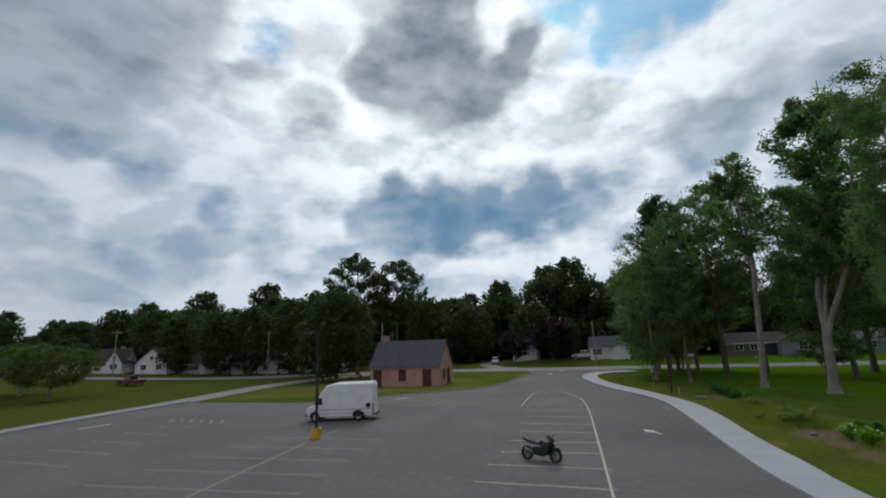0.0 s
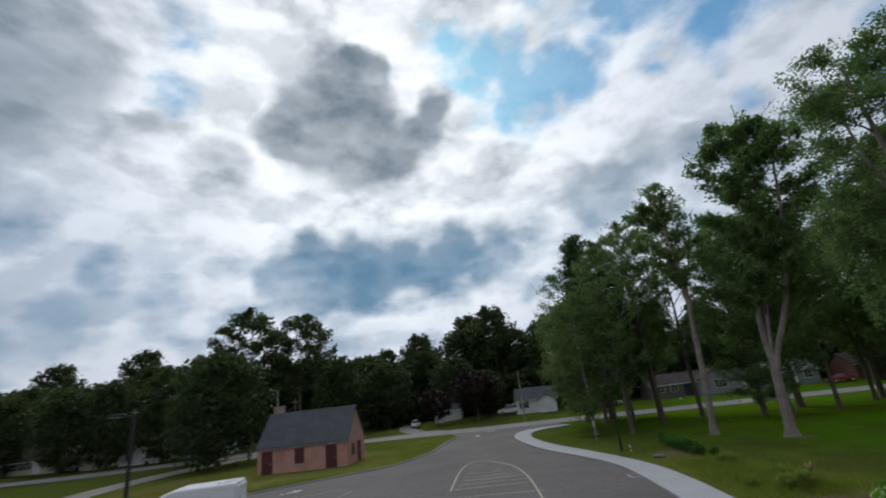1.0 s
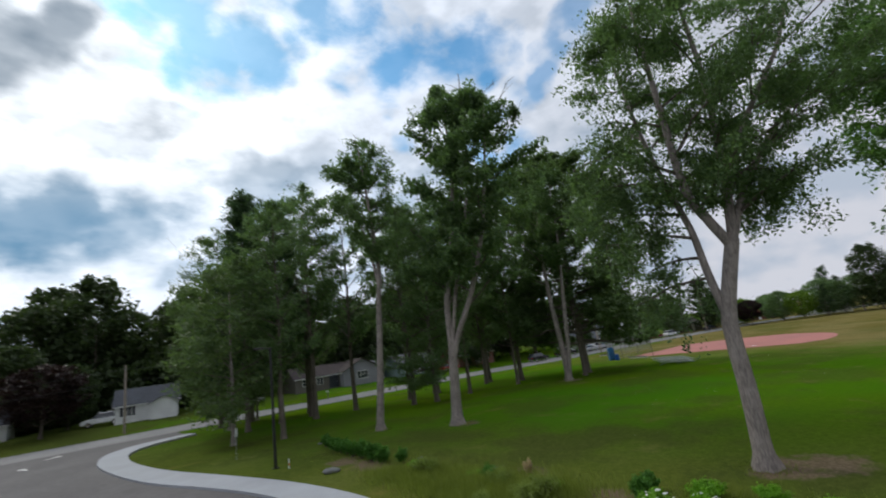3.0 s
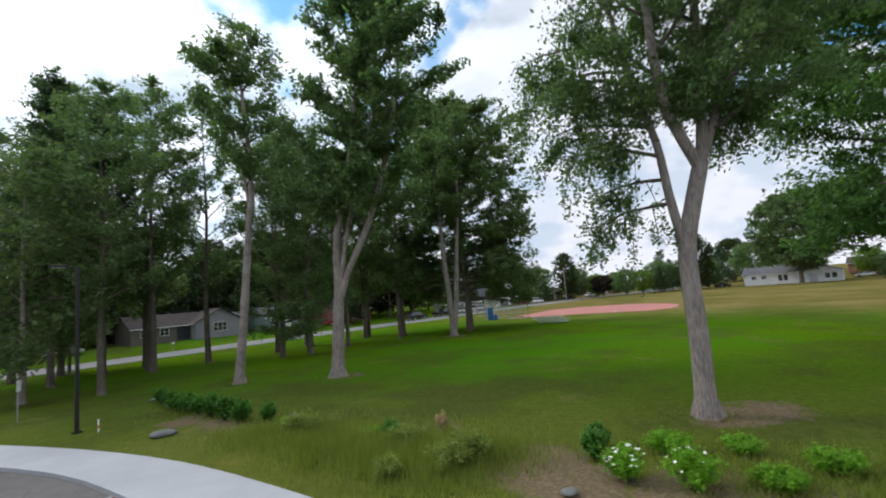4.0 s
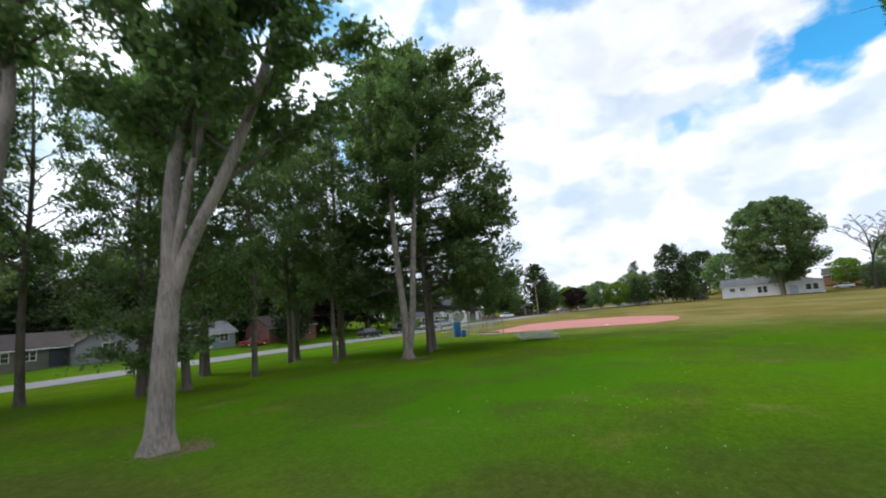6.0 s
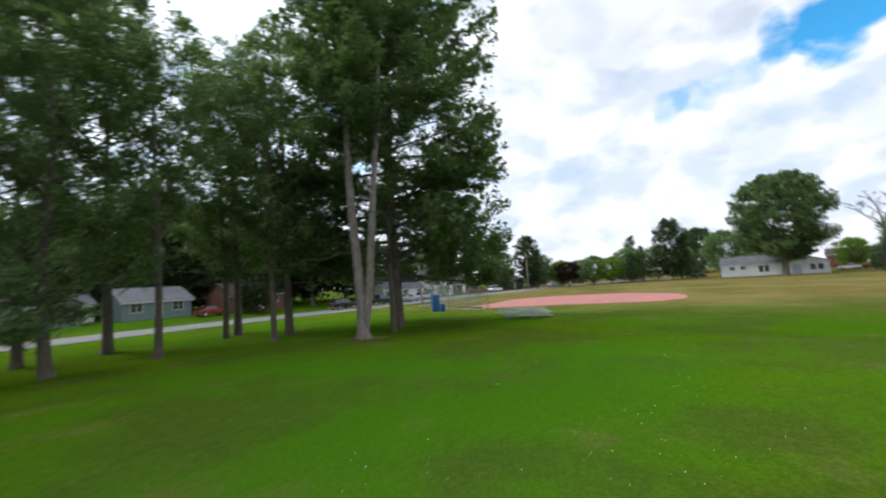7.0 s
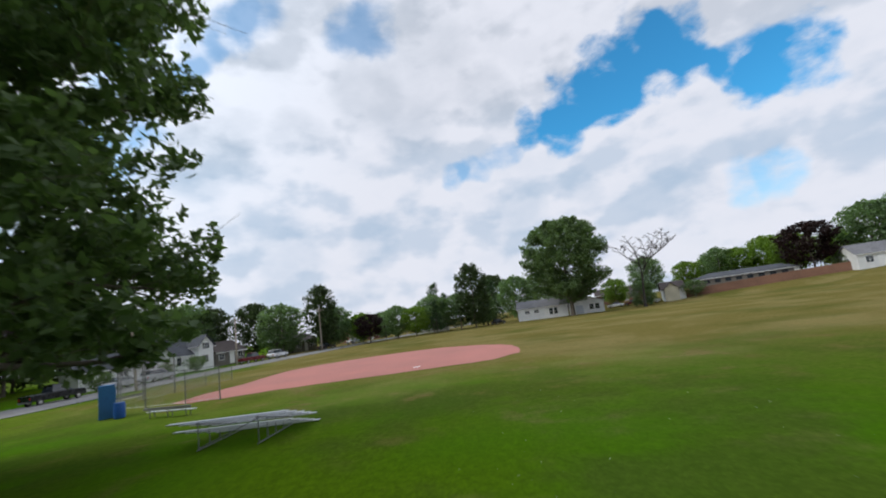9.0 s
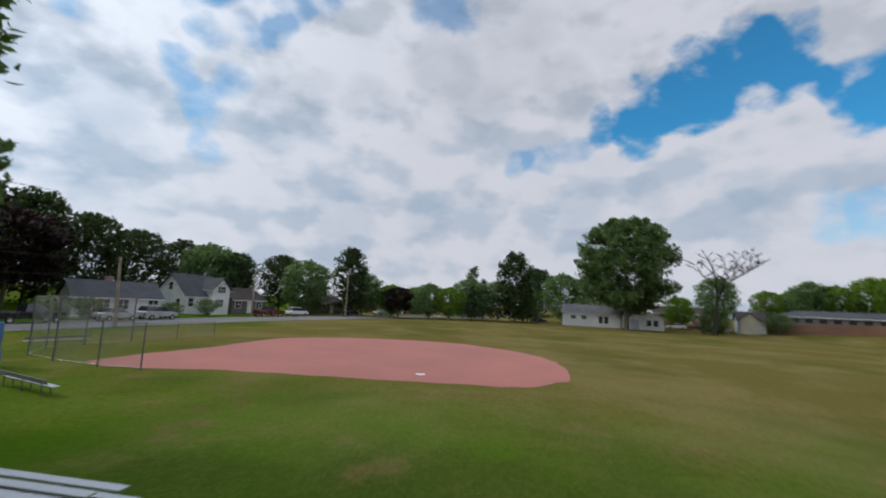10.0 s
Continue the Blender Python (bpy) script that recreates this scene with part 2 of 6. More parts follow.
def asphalt_material(name, c, crack=True):
    m, n, b = material(name)
    p = n.node("ShaderNodeNewGeometry").outputs["Position"]
    grit = n.noise(p, 60.0, 3, 0.7)
    fine = n.noise(p, 2.2, 5, 0.6)
    big = n.noise(p, 0.12, 4, 0.55, 0.6)
    f = n.math("ADD", n.math("MULTIPLY", fine, 0.45), n.math("MULTIPLY", big, 0.55))
    col = n.mix(n.span(f, 0.35, 0.65), tuple(v * 0.78 for v in c), tuple(v * 1.18 for v in c))
    col = n.mix(n.span(grit, 0.3, 0.8, 0.25, 0.0), col, tuple(v * 0.45 for v in c))
    if crack:
        v = n.node("ShaderNodeTexVoronoi")
        v.feature = "DISTANCE_TO_EDGE"
        n.put(v.inputs["Vector"], n.vec("ADD", p, n.vec("SCALE", n.vec("SUBTRACT", wobble(n, p, 0.5), (0.5, 0.5, 0.5)), 5.0)))
        n.put(v.inputs["Scale"], 0.085)
        line = n.span(v.outputs[0], 0.0, 0.004, 0.55, 0.0)
        col = n.mix(n.math("MULTIPLY", line, n.span(fine, 0.42, 0.55)), col, (0.02, 0.02, 0.02))
    n.put(b.inputs["Base Color"], col)
    b.inputs["Roughness"].default_value = 0.85
    b.inputs["Specular IOR Level"].default_value = 0.3
    bump(n, b, grit, 0.25, 0.008)
    return m


def wobble(n, p, scale):
    t = n.node("ShaderNodeTexNoise")
    n.put(t.inputs["Vector"], p)
    n.put(t.inputs["Scale"], scale)
    n.put(t.inputs["Detail"], 4.0)
    return t.outputs[1]


def leaf_material(name, dark, pale, glow=0.45):
    m = bpy.data.materials.new(name)
    m.use_nodes = True
    n = Net(m.node_tree)
    g = n.node("ShaderNodeNewGeometry")
    o = n.node("ShaderNodeObjectInfo")
    clump = n.noise(g.outputs["Position"], 0.45, 3)
    c = n.mix(g.outputs["Random Per Island"], dark, pale)
    c = n.mix(n.span(clump, 0.3, 0.7, 0.0, 0.45), c, tuple(v * 0.55 for v in dark))
    c = n.mix(n.math("MULTIPLY", o.outputs["Random"], 0.35), c, tuple(v * 0.7 for v in pale))
    d = n.node("ShaderNodeBsdfPrincipled")
    n.put(d.inputs["Base Color"], c)
    d.inputs["Roughness"].default_value = 0.5
    d.inputs["Specular IOR Level"].default_value = 0.15
    t = n.node("ShaderNodeBsdfTranslucent")
    n.put(t.inputs[0], n.mix(1.0, c, (1.2, 1.4, 0.65), "MULTIPLY"))
    k = n.node("ShaderNodeMixShader")
    k.inputs[0].default_value = glow
    n.put(k.inputs[1], d.outputs[0])
    n.put(k.inputs[2], t.outputs[0])
    out = n.node("ShaderNodeOutputMaterial")
    n.put(out.inputs[0], k.outputs[0])
    return m


def bark_material(name, c):
    m, n, b = material(name)
    p = n.node("ShaderNodeTexCoord").outputs["Object"]
    s = n.vec("MULTIPLY", p, (9.0, 9.0, 1.3))
    ridge = n.noise(s, 2.2, 6, 0.65, 0.6)
    patch = n.noise(p, 0.9, 3)
    col = n.mix(n.span(ridge, 0.35, 0.65), tuple(v * 0.5 for v in c), c)
    col = n.mix(n.span(patch, 0.45, 0.7, 0.0, 0.5), col, tuple(min(1, v * 1.35) for v in c))
    n.put(b.inputs["Base Color"], col)
    b.inputs["Roughness"].default_value = 0.9
    bump(n, b, ridge, 0.8, 0.05)
    return m


def shingle_material(name, c):
    m, n, b = material(name)
    p = n.node("ShaderNodeTexCoord").outputs["Object"]
    k = n.node("ShaderNodeTexBrick")
    n.put(k.inputs["Vector"], n.vec("MULTIPLY", p, (1, 1.15, 0)))
    n.put(k.inputs["Scale"], 3.2)
    n.put(k.inputs["Color1"], tuple(v * 0.85 for v in c))
    n.put(k.inputs["Color2"], tuple(v * 1.15 for v in c))
    n.put(k.inputs["Mortar"], tuple(v * 0.5 for v in c))
    k.inputs["Mortar Size"].default_value = 0.012
    s = n.noise(p, 0.7, 4)
    n.put(b.inputs["Base Color"], n.mix(n.span(s, 0.35, 0.7, 0.0, 0.4), k.outputs[0], tuple(v * 1.4 for v in c)))
    b.inputs["Roughness"].default_value = 0.9
    b.inputs["Specular IOR Level"].default_value = 0.15
    bump(n, b, k.outputs[1], -0.4, 0.02)
    return m


def siding_material(name, c, pitch=0.12):
    m, n, b = material(name)
    p = n.node("ShaderNodeTexCoord").outputs["Object"]
    x = n.node("ShaderNodeSeparateXYZ")
    n.put(x.inputs[0], p)
    saw = n.math("FRACT", n.math("DIVIDE", x.outputs[2], pitch))
    s = n.noise(p, 0.6, 4)
    g = n.noise(p, 9.0, 3)
    col = n.mix(n.span(s, 0.35, 0.7), tuple(v * 0.86 for v in c), c)
    col = n.mix(n.span(saw, 0.86, 1.0, 0.0, 0.4), col, tuple(v * 0.45 for v in c))
    col = n.mix(n.span(g, 0.5, 0.8, 0.0, 0.12), col, tuple(v * 0.6 for v in c))
    n.put(b.inputs["Base Color"], col)
    b.inputs["Roughness"].default_value = 0.55
    bump(n, b, saw, 0.5, 0.02)
    return m


def glass_material(name="glass", c=(0.02, 0.025, 0.03)):
    m, n, b = material(name)
    p = n.node("ShaderNodeTexCoord").outputs["Object"]
    n.put(b.inputs["Base Color"], n.mix(n.noise(p, 1.5, 2), c, tuple(v * 2 for v in c)))
    b.inputs["Roughness"].default_value = 0.06
    b.inputs["Specular IOR Level"].default_value = 0.8
    return m


LAWN = grass_material()
ASPHALT = asphalt_material("asphalt", (0.115, 0.108, 0.106))
STREET = asphalt_material("street_asphalt", (0.21, 0.205, 0.20))
GRAVEL = asphalt_material("gravel", (0.24, 0.225, 0.20), False)
CONCRETE = plain("concrete", (0.345, 0.36, 0.38), 0.85, grain=30, vary=0.18, stain=0.5)
CLAY = plain("infield_clay", (0.40, 0.155, 0.128), 0.95, grain=9, vary=0.22, stain=0.22, relief=0.3)
WHITE_LINE = plain("white_line_paint", (0.62, 0.61, 0.58), 0.7, grain=18, vary=0.45, stain=2.5)
YELLOW_LINE = plain("yellow_line_paint", (0.44, 0.41, 0.29), 0.7, grain=18, vary=0.45, stain=2.5)
FADED_LINE = plain("faded_line_paint", (0.24, 0.23, 0.20), 0.8, grain=18, vary=0.4, stain=2.5)
YELLOW = plain("yellow_paint", (0.62, 0.36, 0.03), 0.6, vary=0.3)
BLACK_METAL = plain("black_metal", (0.018, 0.018, 0.018), 0.45, 0.3)
STEEL = plain("galvanised_steel", (0.42, 0.43, 0.44), 0.42, 0.75)
FENCE_STEEL = plain("dull_fence_steel", (0.20, 0.205, 0.21), 0.6, 0.5)
ALU = plain("aluminium_plank", (0.55, 0.56, 0.58), 0.4, 0.6, vary=0.12)
WHITE_PAINT = plain("white_vehicle_paint", (0.74, 0.75, 0.76), 0.3, vary=0.06)
GREY_TRIM = plain("grey_trim", (0.17, 0.17, 0.18), 0.5)
RUBBER = plain("rubber", (0.018, 0.018, 0.018), 0.8)
CHROME = plain("bright_metal", (0.6, 0.6, 0.6), 0.25, 0.9, vary=0.1)
GLASS = glass_material()
RED_LENS = plain("red_lens", (0.35, 0.02, 0.02), 0.25, vary=0.1)
CLEAR_LENS = plain("clear_lens", (0.7, 0.7, 0.68), 0.15, vary=0.05)
BLUE_TIN = plain("blue_paint", (0.025, 0.14, 0.34), 0.5, vary=0.3)
BLUE_PLASTIC = plain("blue_plastic", (0.012, 0.10, 0.42), 0.4, vary=0.15)
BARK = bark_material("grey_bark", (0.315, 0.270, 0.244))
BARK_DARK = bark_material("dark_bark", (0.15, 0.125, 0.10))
LEAF = leaf_material("maple_leaves", (0.100, 0.160, 0.080), (0.200, 0.290, 0.140), 0.46)
LEAF_DARK = leaf_material("dark_leaves", (0.090, 0.138, 0.068), (0.172, 0.242, 0.110), 0.45)
LEAF_SOUTH = leaf_material("south_maple_leaves", (0.075, 0.145, 0.052), (0.145, 0.25, 0.085), 0.50)
LEAF_WOOD = leaf_material("woodland_leaves", (0.040, 0.062, 0.028), (0.074, 0.106, 0.042), 0.35)
LEAF_BRIGHT = leaf_material("bright_leaves", (0.11, 0.19, 0.026), (0.20, 0.30, 0.05), 0.5)
LEAF_MAROON = leaf_material("maroon_leaves", (0.016, 0.010, 0.010), (0.038, 0.018, 0.017), 0.25)
NEEDLE = leaf_material("pine_needles", (0.050, 0.088, 0.050), (0.098, 0.155, 0.080), 0.4)
POLE_WOOD = bark_material("weathered_pole_wood", (0.34, 0.29, 0.23))
SHINGLE_DARK = shingle_material("dark_shingles", (0.075, 0.08, 0.09))
SHINGLE_BROWN = shingle_material("brown_shingles", (0.066, 0.055, 0.052))
SHINGLE_GREY = shingle_material("grey_shingles", (0.17, 0.17, 0.18))
WHITE_SIDING = siding_material("white_siding", (0.80, 0.81, 0.82))
GREY_SIDING = siding_material("grey_siding", (0.28, 0.27, 0.31))
CREAM_SIDING = siding_material("cream_siding", (0.60, 0.55, 0.42))
BLUE_SIDING = siding_material("pale_blue_siding", (0.52, 0.56, 0.62))
TEAL_SIDING = siding_material("teal_siding", (0.20, 0.27, 0.27))
TAN_SIDING = siding_material("tan_siding", (0.15, 0.135, 0.12))
TRIM_WHITE = plain("white_trim", (0.78, 0.78, 0.78), 0.5, vary=0.1)
DOOR_RED = plain("dark_red_paint", (0.075, 0.012, 0.014), 0.5, vary=0.25)
SHUTTER = plain("dark_shutter", (0.03, 0.035, 0.05), 0.6)
MORTAR = plain("mortar", (0.36, 0.25, 0.21), 0.95, grain=25, vary=0.2)
HEDGE_LEAF = leaf_material("shrub_leaves", (0.12, 0.29, 0.02), (0.22, 0.44, 0.04), 0.4)
PERENNIAL = leaf_material("perennial_leaves", (0.06, 0.17, 0.028), (0.12, 0.27, 0.05), 0.4)
PETAL = plain("white_petals", (0.8, 0.8, 0.74), 0.6, vary=0.08, relief=0)


BANK = plain("brown_bank", (0.20, 0.105, 0.07), 0.95, grain=6, vary=0.3, stain=0.3, relief=0.4)




# ---- building helpers ----
def obj(name, verts, faces, mat, parent=None, smooth=False, label=""):
    me = bpy.data.meshes.new(name)
    me.from_pydata([tuple(v) for v in verts], [], [tuple(f) for f in faces])
    me.materials.append(mat)
    if smooth:
        me.polygons.foreach_set("use_smooth", [True] * len(me.polygons))
    ob = new(name, me)
    ob.parent = parent
    if label:
        tagged(ob, label)
    return ob


def part(name, bm, mat, parent=None, label="", smooth=False):
    me = bpy.data.meshes.new(name)
    bmesh.ops.recalc_face_normals(bm, faces=bm.faces)
    bm.to_mesh(me)
    bm.free()
    me.materials.append(mat)
    if smooth:
        me.polygons.foreach_set("use_smooth", [True] * len(me.polygons))
    ob = new(name, me)
    ob.parent = parent
    if label:
        tagged(ob, label)
    return ob


def thing(name, m, label, category, group="", kind=""):
    e = new(name)
    e.empty_display_size = 0.3
    e.matrix_world = m
    return tagged(e, label, category, group, kind)


def boxes(*rows, bevel=0.0):
    """One bmesh of boxes, each (x0, y0, z0, x1, y1, z1)."""
    bm = bmesh.new()
    for x0, y0, z0, x1, y1, z1 in rows:
        m = Matrix.Translation(((x0 + x1) / 2, (y0 + y1) / 2, (z0 + z1) / 2)) @ Matrix.Diagonal((abs(x1 - x0), abs(y1 - y0), abs(z1 - z0), 1))
        bmesh.ops.create_cube(bm, size=1, matrix=m)
    if bevel:
        bmesh.ops.bevel(bm, geom=bm.edges[:], offset=bevel, segments=2, affect="EDGES", profile=0.5)
    return bm


def prism(points, y0, y1, bevel=0.0, segs=2):
    """A side profile in x, z, drawn out from y0 to y1."""
    bm = bmesh.new()
    a = [bm.verts.new((x, y0, z)) for x, z in points]
    b = [bm.verts.new((x, y1, z)) for x, z in points]
    k = len(points)
    bm.faces.new(a)
    bm.faces.new(b[::-1])
    for i in range(k):
        bm.faces.new((a[i], b[i], b[(i + 1) % k], a[(i + 1) % k]))
    bmesh.ops.recalc_face_normals(bm, faces=bm.faces)
    if bevel:
        bmesh.ops.bevel(bm, geom=bm.edges[:], offset=bevel, segments=segs, affect="EDGES", profile=0.5)
    return bm


def cyl(bm, a, b, r0, r1=None, n=12):
    a, b = Vector(a), Vector(b)
    d = b - a
    m = Matrix.Translation((a + b) / 2) @ d.to_track_quat("Z", "Y").to_matrix().to_4x4()
    bmesh.ops.create_cone(bm, cap_ends=True, segments=n, radius1=r0, radius2=r0 if r1 is None else r1, depth=d.length, matrix=m)
    return bm


def rod(*rows, n=10):
    bm = bmesh.new()
    for a, b, r in rows:
        cyl(bm, a, b, r, r, n)
    return bm


def wheel_bm(r, width, hole):
    """A tyre lying along y, with rounded shoulders."""
    bm = bmesh.new()
    prof = [(hole, -width / 2 * 0.8), (r * 0.86, -width / 2), (r * 0.97, -width / 2 * 0.75), (r, -width / 4), (r, width / 4), (r * 0.97, width / 2 * 0.75), (r * 0.86, width / 2), (hole, width / 2 * 0.8)]
    n = 24
    rings = [[bm.verts.new((math.cos(2 * math.pi * i / n) * q, y, math.sin(2 * math.pi * i / n) * q)) for q, y in prof] for i in range(n)]
    for i in range(n):
        a, b = rings[i], rings[(i + 1) % n]
        for j in range(len(prof) - 1):
            bm.faces.new((a[j], a[j + 1], b[j + 1], b[j]))
        bm.faces.new((a[-1], a[0], b[0], b[-1]))
    return bm


def smoothstep(v, a, b):
    t = min(1.0, max(0.0, (v - a) / (b - a)))
    return t * t * (3 - 2 * t)


def gz(x, y):
    """Height of the ground: level, rising gently to the west, north of the street and past the outfield."""
    west = 2.2 * smoothstep(-0.8 * x + 0.25 * y, 55, 100)
    yards = 0.9 * smoothstep(y - (95 - 0.42 * (x - 22)), 6, 22) * smoothstep(x, 15, 32) * smoothstep(x, 190, 150)
    return west + yards + 2.5 * smoothstep(0.3 * x - 0.95 * y, 84, 112)


def on(x, y, turn=0.0, dz=0.0):
    return pose(x, y, gz(x, y) + dz, 0, 0, turn)


def resample(line, step):
    pts = [Vector((*p, 0)) if len(p) == 2 else Vector(p) for p in line]
    fine = []
    for i in range(len(pts) - 1):
        a, b, c, d = pts[max(0, i - 1)], pts[i], pts[i + 1], pts[min(len(pts) - 1, i + 2)]
        k = max(2, int((c - b).length / step))
        for j in range(k):
            t = j / k
            fine.append(0.5 * (2 * b + (c - a) * t + (2 * a - 5 * b + 4 * c - d) * t * t + (3 * b - a - 3 * c + d) * t ** 3))
    fine.append(pts[-1])
    return fine


def strip(name, line, half, z, mat, depth=0.0, parent=None, step=1.5, drape=True):
    """A band along a line in the plan, level across; half may be a number or a function of the share of its length."""
    pts = resample(line, step)
    v, f = [], []
    for i, p in enumerate(pts):
        d = (pts[min(i + 1, len(pts) - 1)] - pts[max(i - 1, 0)]).normalized()
        s = Vector((-d.y, d.x, 0))
        h = half(i / (len(pts) - 1)) if callable(half) else half
        zz = z + (gz(p.x, p.y) if drape else 0)
        a, b = p + s * h, p - s * h
        v += [(a.x, a.y, zz), (b.x, b.y, zz)]
        if depth:
            v += [(a.x, a.y, zz - depth), (b.x, b.y, zz - depth)]
    k = 4 if depth else 2
    for i in range(len(pts) - 1):
        o, q = i * k, (i + 1) * k
        f.append((o, o + 1, q + 1, q))
        if depth:
            f += [(o + 2, o, q, q + 2), (o + 1, o + 3, q + 3, q + 1)]
    if depth:
        e = (len(pts) - 1) * k
        f += [(0, 2, 3, 1), (e, e + 1, e + 3, e + 2)]
    return obj(name, v, f, mat, parent)


# ---- ground ----
def axis(lo, hi, step):
    out = [-2600.0, -1500.0, -900.0, -550.0, -350.0, -250.0]
    out = [v for v in out if v < lo]
    v = lo
    while v <= hi:
        out.append(v)
        v += step
    return out + [v for v in (250.0, 350.0, 550.0, 900.0, 1500.0, 2600.0) if v > hi]


gx, gy = axis(-180, 240, 6), axis(-160, 240, 6)
gv = [(x, y, gz(x, y) - 0.03) for y in gy for x in gx]
gf = [(j * len(gx) + i, j * len(gx) + i + 1, (j + 1) * len(gx) + i + 1, (j + 1) * len(gx) + i) for j in range(len(gy) - 1) for i in range(len(gx) - 1)]
tagged(obj("ground", gv, gf, LAWN, smooth=True), "mown park lawn, green with worn tan patches", "lawn", kind="structure")


def sheet(name, outline, z, mat, label, category):
    """A flat level sheet with that outline in the plan."""
    bm = bmesh.new()
    f = bm.faces.new([bm.verts.new((x, y, z)) for x, y in outline])
    bmesh.ops.triangulate(bm, faces=[f])
    ob = part(name, bm, mat)
    if ob.data.polygons[0].normal.z < 0:
        ob.data.flip_normals()
    return tagged(ob, label, category, kind="structure")


KERB_OUT = [(14.3, -70), (14.6, 0), (15.3, 12), (16.7, 20.2), (17.4, 23.5), (18.7, 27.7), (20.4, 33), (22.4, 39.5), (23.3, 43.5), (23.5, 48), (23.2, 55), (23.6, 61), (24.6, 67.5), (25.9, 72), (27.9, 75.8), (31.0, 78.0), (36.0, 77.9)]
KERB_IN = [(16.3, -70), (16.6, 0), (17.2, 12), (18.4, 20.0), (19.4, 23.2), (20.8, 28.1), (23.2, 35), (24.6, 40.2), (25.2, 45.3), (25.3, 51), (25.3, 58), (26.1, 65), (27.4, 70), (29.1, 73.4), (31.7, 75.4), (36.0, 76.1)]
LOT_N = [(20.6, 82), (17.5, 76), (13.8, 67), (9.5, 61.2), (6.3, 59.6), (-0.5, 57.3), (-8.5, 54.2), (-16.1, 56.2), (-25.4, 60.0)]
LOT_W = [(-30.3, 40.0), (-32.5, 10), (-34, -70)]
lot = [(p.x, p.y) for p in resample(KERB_OUT, 2.0)] + [(37.5, 84), (31, 92), (21.5, 96)] + [(p.x, p.y) for p in resample(LOT_N, 2.0)] + LOT_W
sheet("parking_lot", lot, 0.0, ASPHALT, "grey asphalt car park with faint cracks", "car park")


def band(name, left, right, z0, z1, mat, label, category, n=60):
    """A slab between two lines in the plan, from z0 up to z1."""
    def even(line):
        pts = resample(line, 0.8)
        return [pts[round(i * (len(pts) - 1) / (n - 1))] for i in range(n)]
    a, b = even(left), even(right)
    v, f = [], []
    for p, q in zip(a, b):
        v += [(p.x, p.y, z1), (q.x, q.y, z1), (p.x, p.y, z0), (q.x, q.y, z0)]
    for i in range(n - 1):
        o, q = 4 * i, 4 * i + 4
        f += [(o, o + 1, q + 1, q), (o + 2, o, q, q + 2), (o + 1, o + 3, q + 3, q + 1)]
    f += [(0, 2, 3, 1), (4 * n - 4, 4 * n - 3, 4 * n - 1, 4 * n - 2)]
    return tagged(obj(name, v, f, mat), label, category, kind="structure")


band("pavement", KERB_OUT, KERB_IN, -0.05, 0.13, CONCRETE, "pale concrete pavement with a kerb along the drive", "pavement", 110)
strip("west_kerb", [(-34.2, -60), (-32.7, 10), (-30.4, 40.0), (-25.5, 60.2)], 0.28, 0.15, CONCRETE, 0.2)
tagged(scene.objects["west_kerb"], "pale concrete kerb at the car park's edge", "kerb", kind="structure")
strip("island_kerb", [(21.5, 84)] + LOT_N[1:7], 0.10, 0.10, plain("weathered_kerb", (0.24, 0.24, 0.23), 0.9), 0.15)
tagged(scene.objects["island_kerb"], "narrow concrete kerb round the hut's lawn", "kerb", kind="structure")
strip("gravel_verge", [(-35.4, -60), (-33.9, 10), (-31.7, 40), (-27.4, 61.5)], 1.2, 0.004, GRAVEL)
tagged(scene.objects["gravel_verge"], "grey gravel strip beside the kerb", "verge", kind="structure")
strip("side_path", [(-27, 59.8), (-25.5, 68), (-23.5, 80), (-17, 93), (-6, 101)], lambda s: 2.2 + 0.8 * s, 0.012, GRAVEL)
tagged(scene.objects["side_path"], "worn grey path from the car park to the street", "path", kind="structure")
STREET_LINE = [(-330, 128), (-200, 110), (-110, 103), (-70, 105), (-40, 107), (-12, 105), (8, 100.5), (22, 94.5), (43, 86), (60, 78.5), (80, 70.5), (98, 61.5), (110, 57), (122, 52.5), (133, 47.5), (145, 41), (160, 33), (176, 23.5), (200, 6), (235, -22), (300, -76)]
strip("street", STREET_LINE, 4.6, 0.02, STREET, step=4)
tagged(scene.objects["street"], "pale grey asphalt street past the park", "road", kind="structure")
strip("driveway", [(20.5, 96), (17.5, 112), (20, 135), (28, 165)], 2.6, 0.03, STREET, step=4)
tagged(scene.objects["driveway"], "grey driveway up to the houses across the street", "driveway", kind="structure")


# ---- trees ----
def tube(v, f, pts, radii, n):
    """Add a tapered tube to lists of vertices and faces."""
    base = len(v)
    side = None
    for i, p in enumerate(pts):
        d = (pts[min(i + 1, len(pts) - 1)] - pts[max(i - 1, 0)]).normalized()
        side = d.orthogonal().normalized() if side is None else (side - d * side.dot(d)).normalized()
        up2 = d.cross(side)
        for k in range(n):
            a = 2 * math.pi * k / n
            v.append(p + (side * math.cos(a) + up2 * math.sin(a)) * radii[i])
    for i in range(len(pts) - 1):
        for k in range(n):
            a, b = base + i * n + k, base + i * n + (k + 1) % n
            f.append((a, b, b + n, a + n))


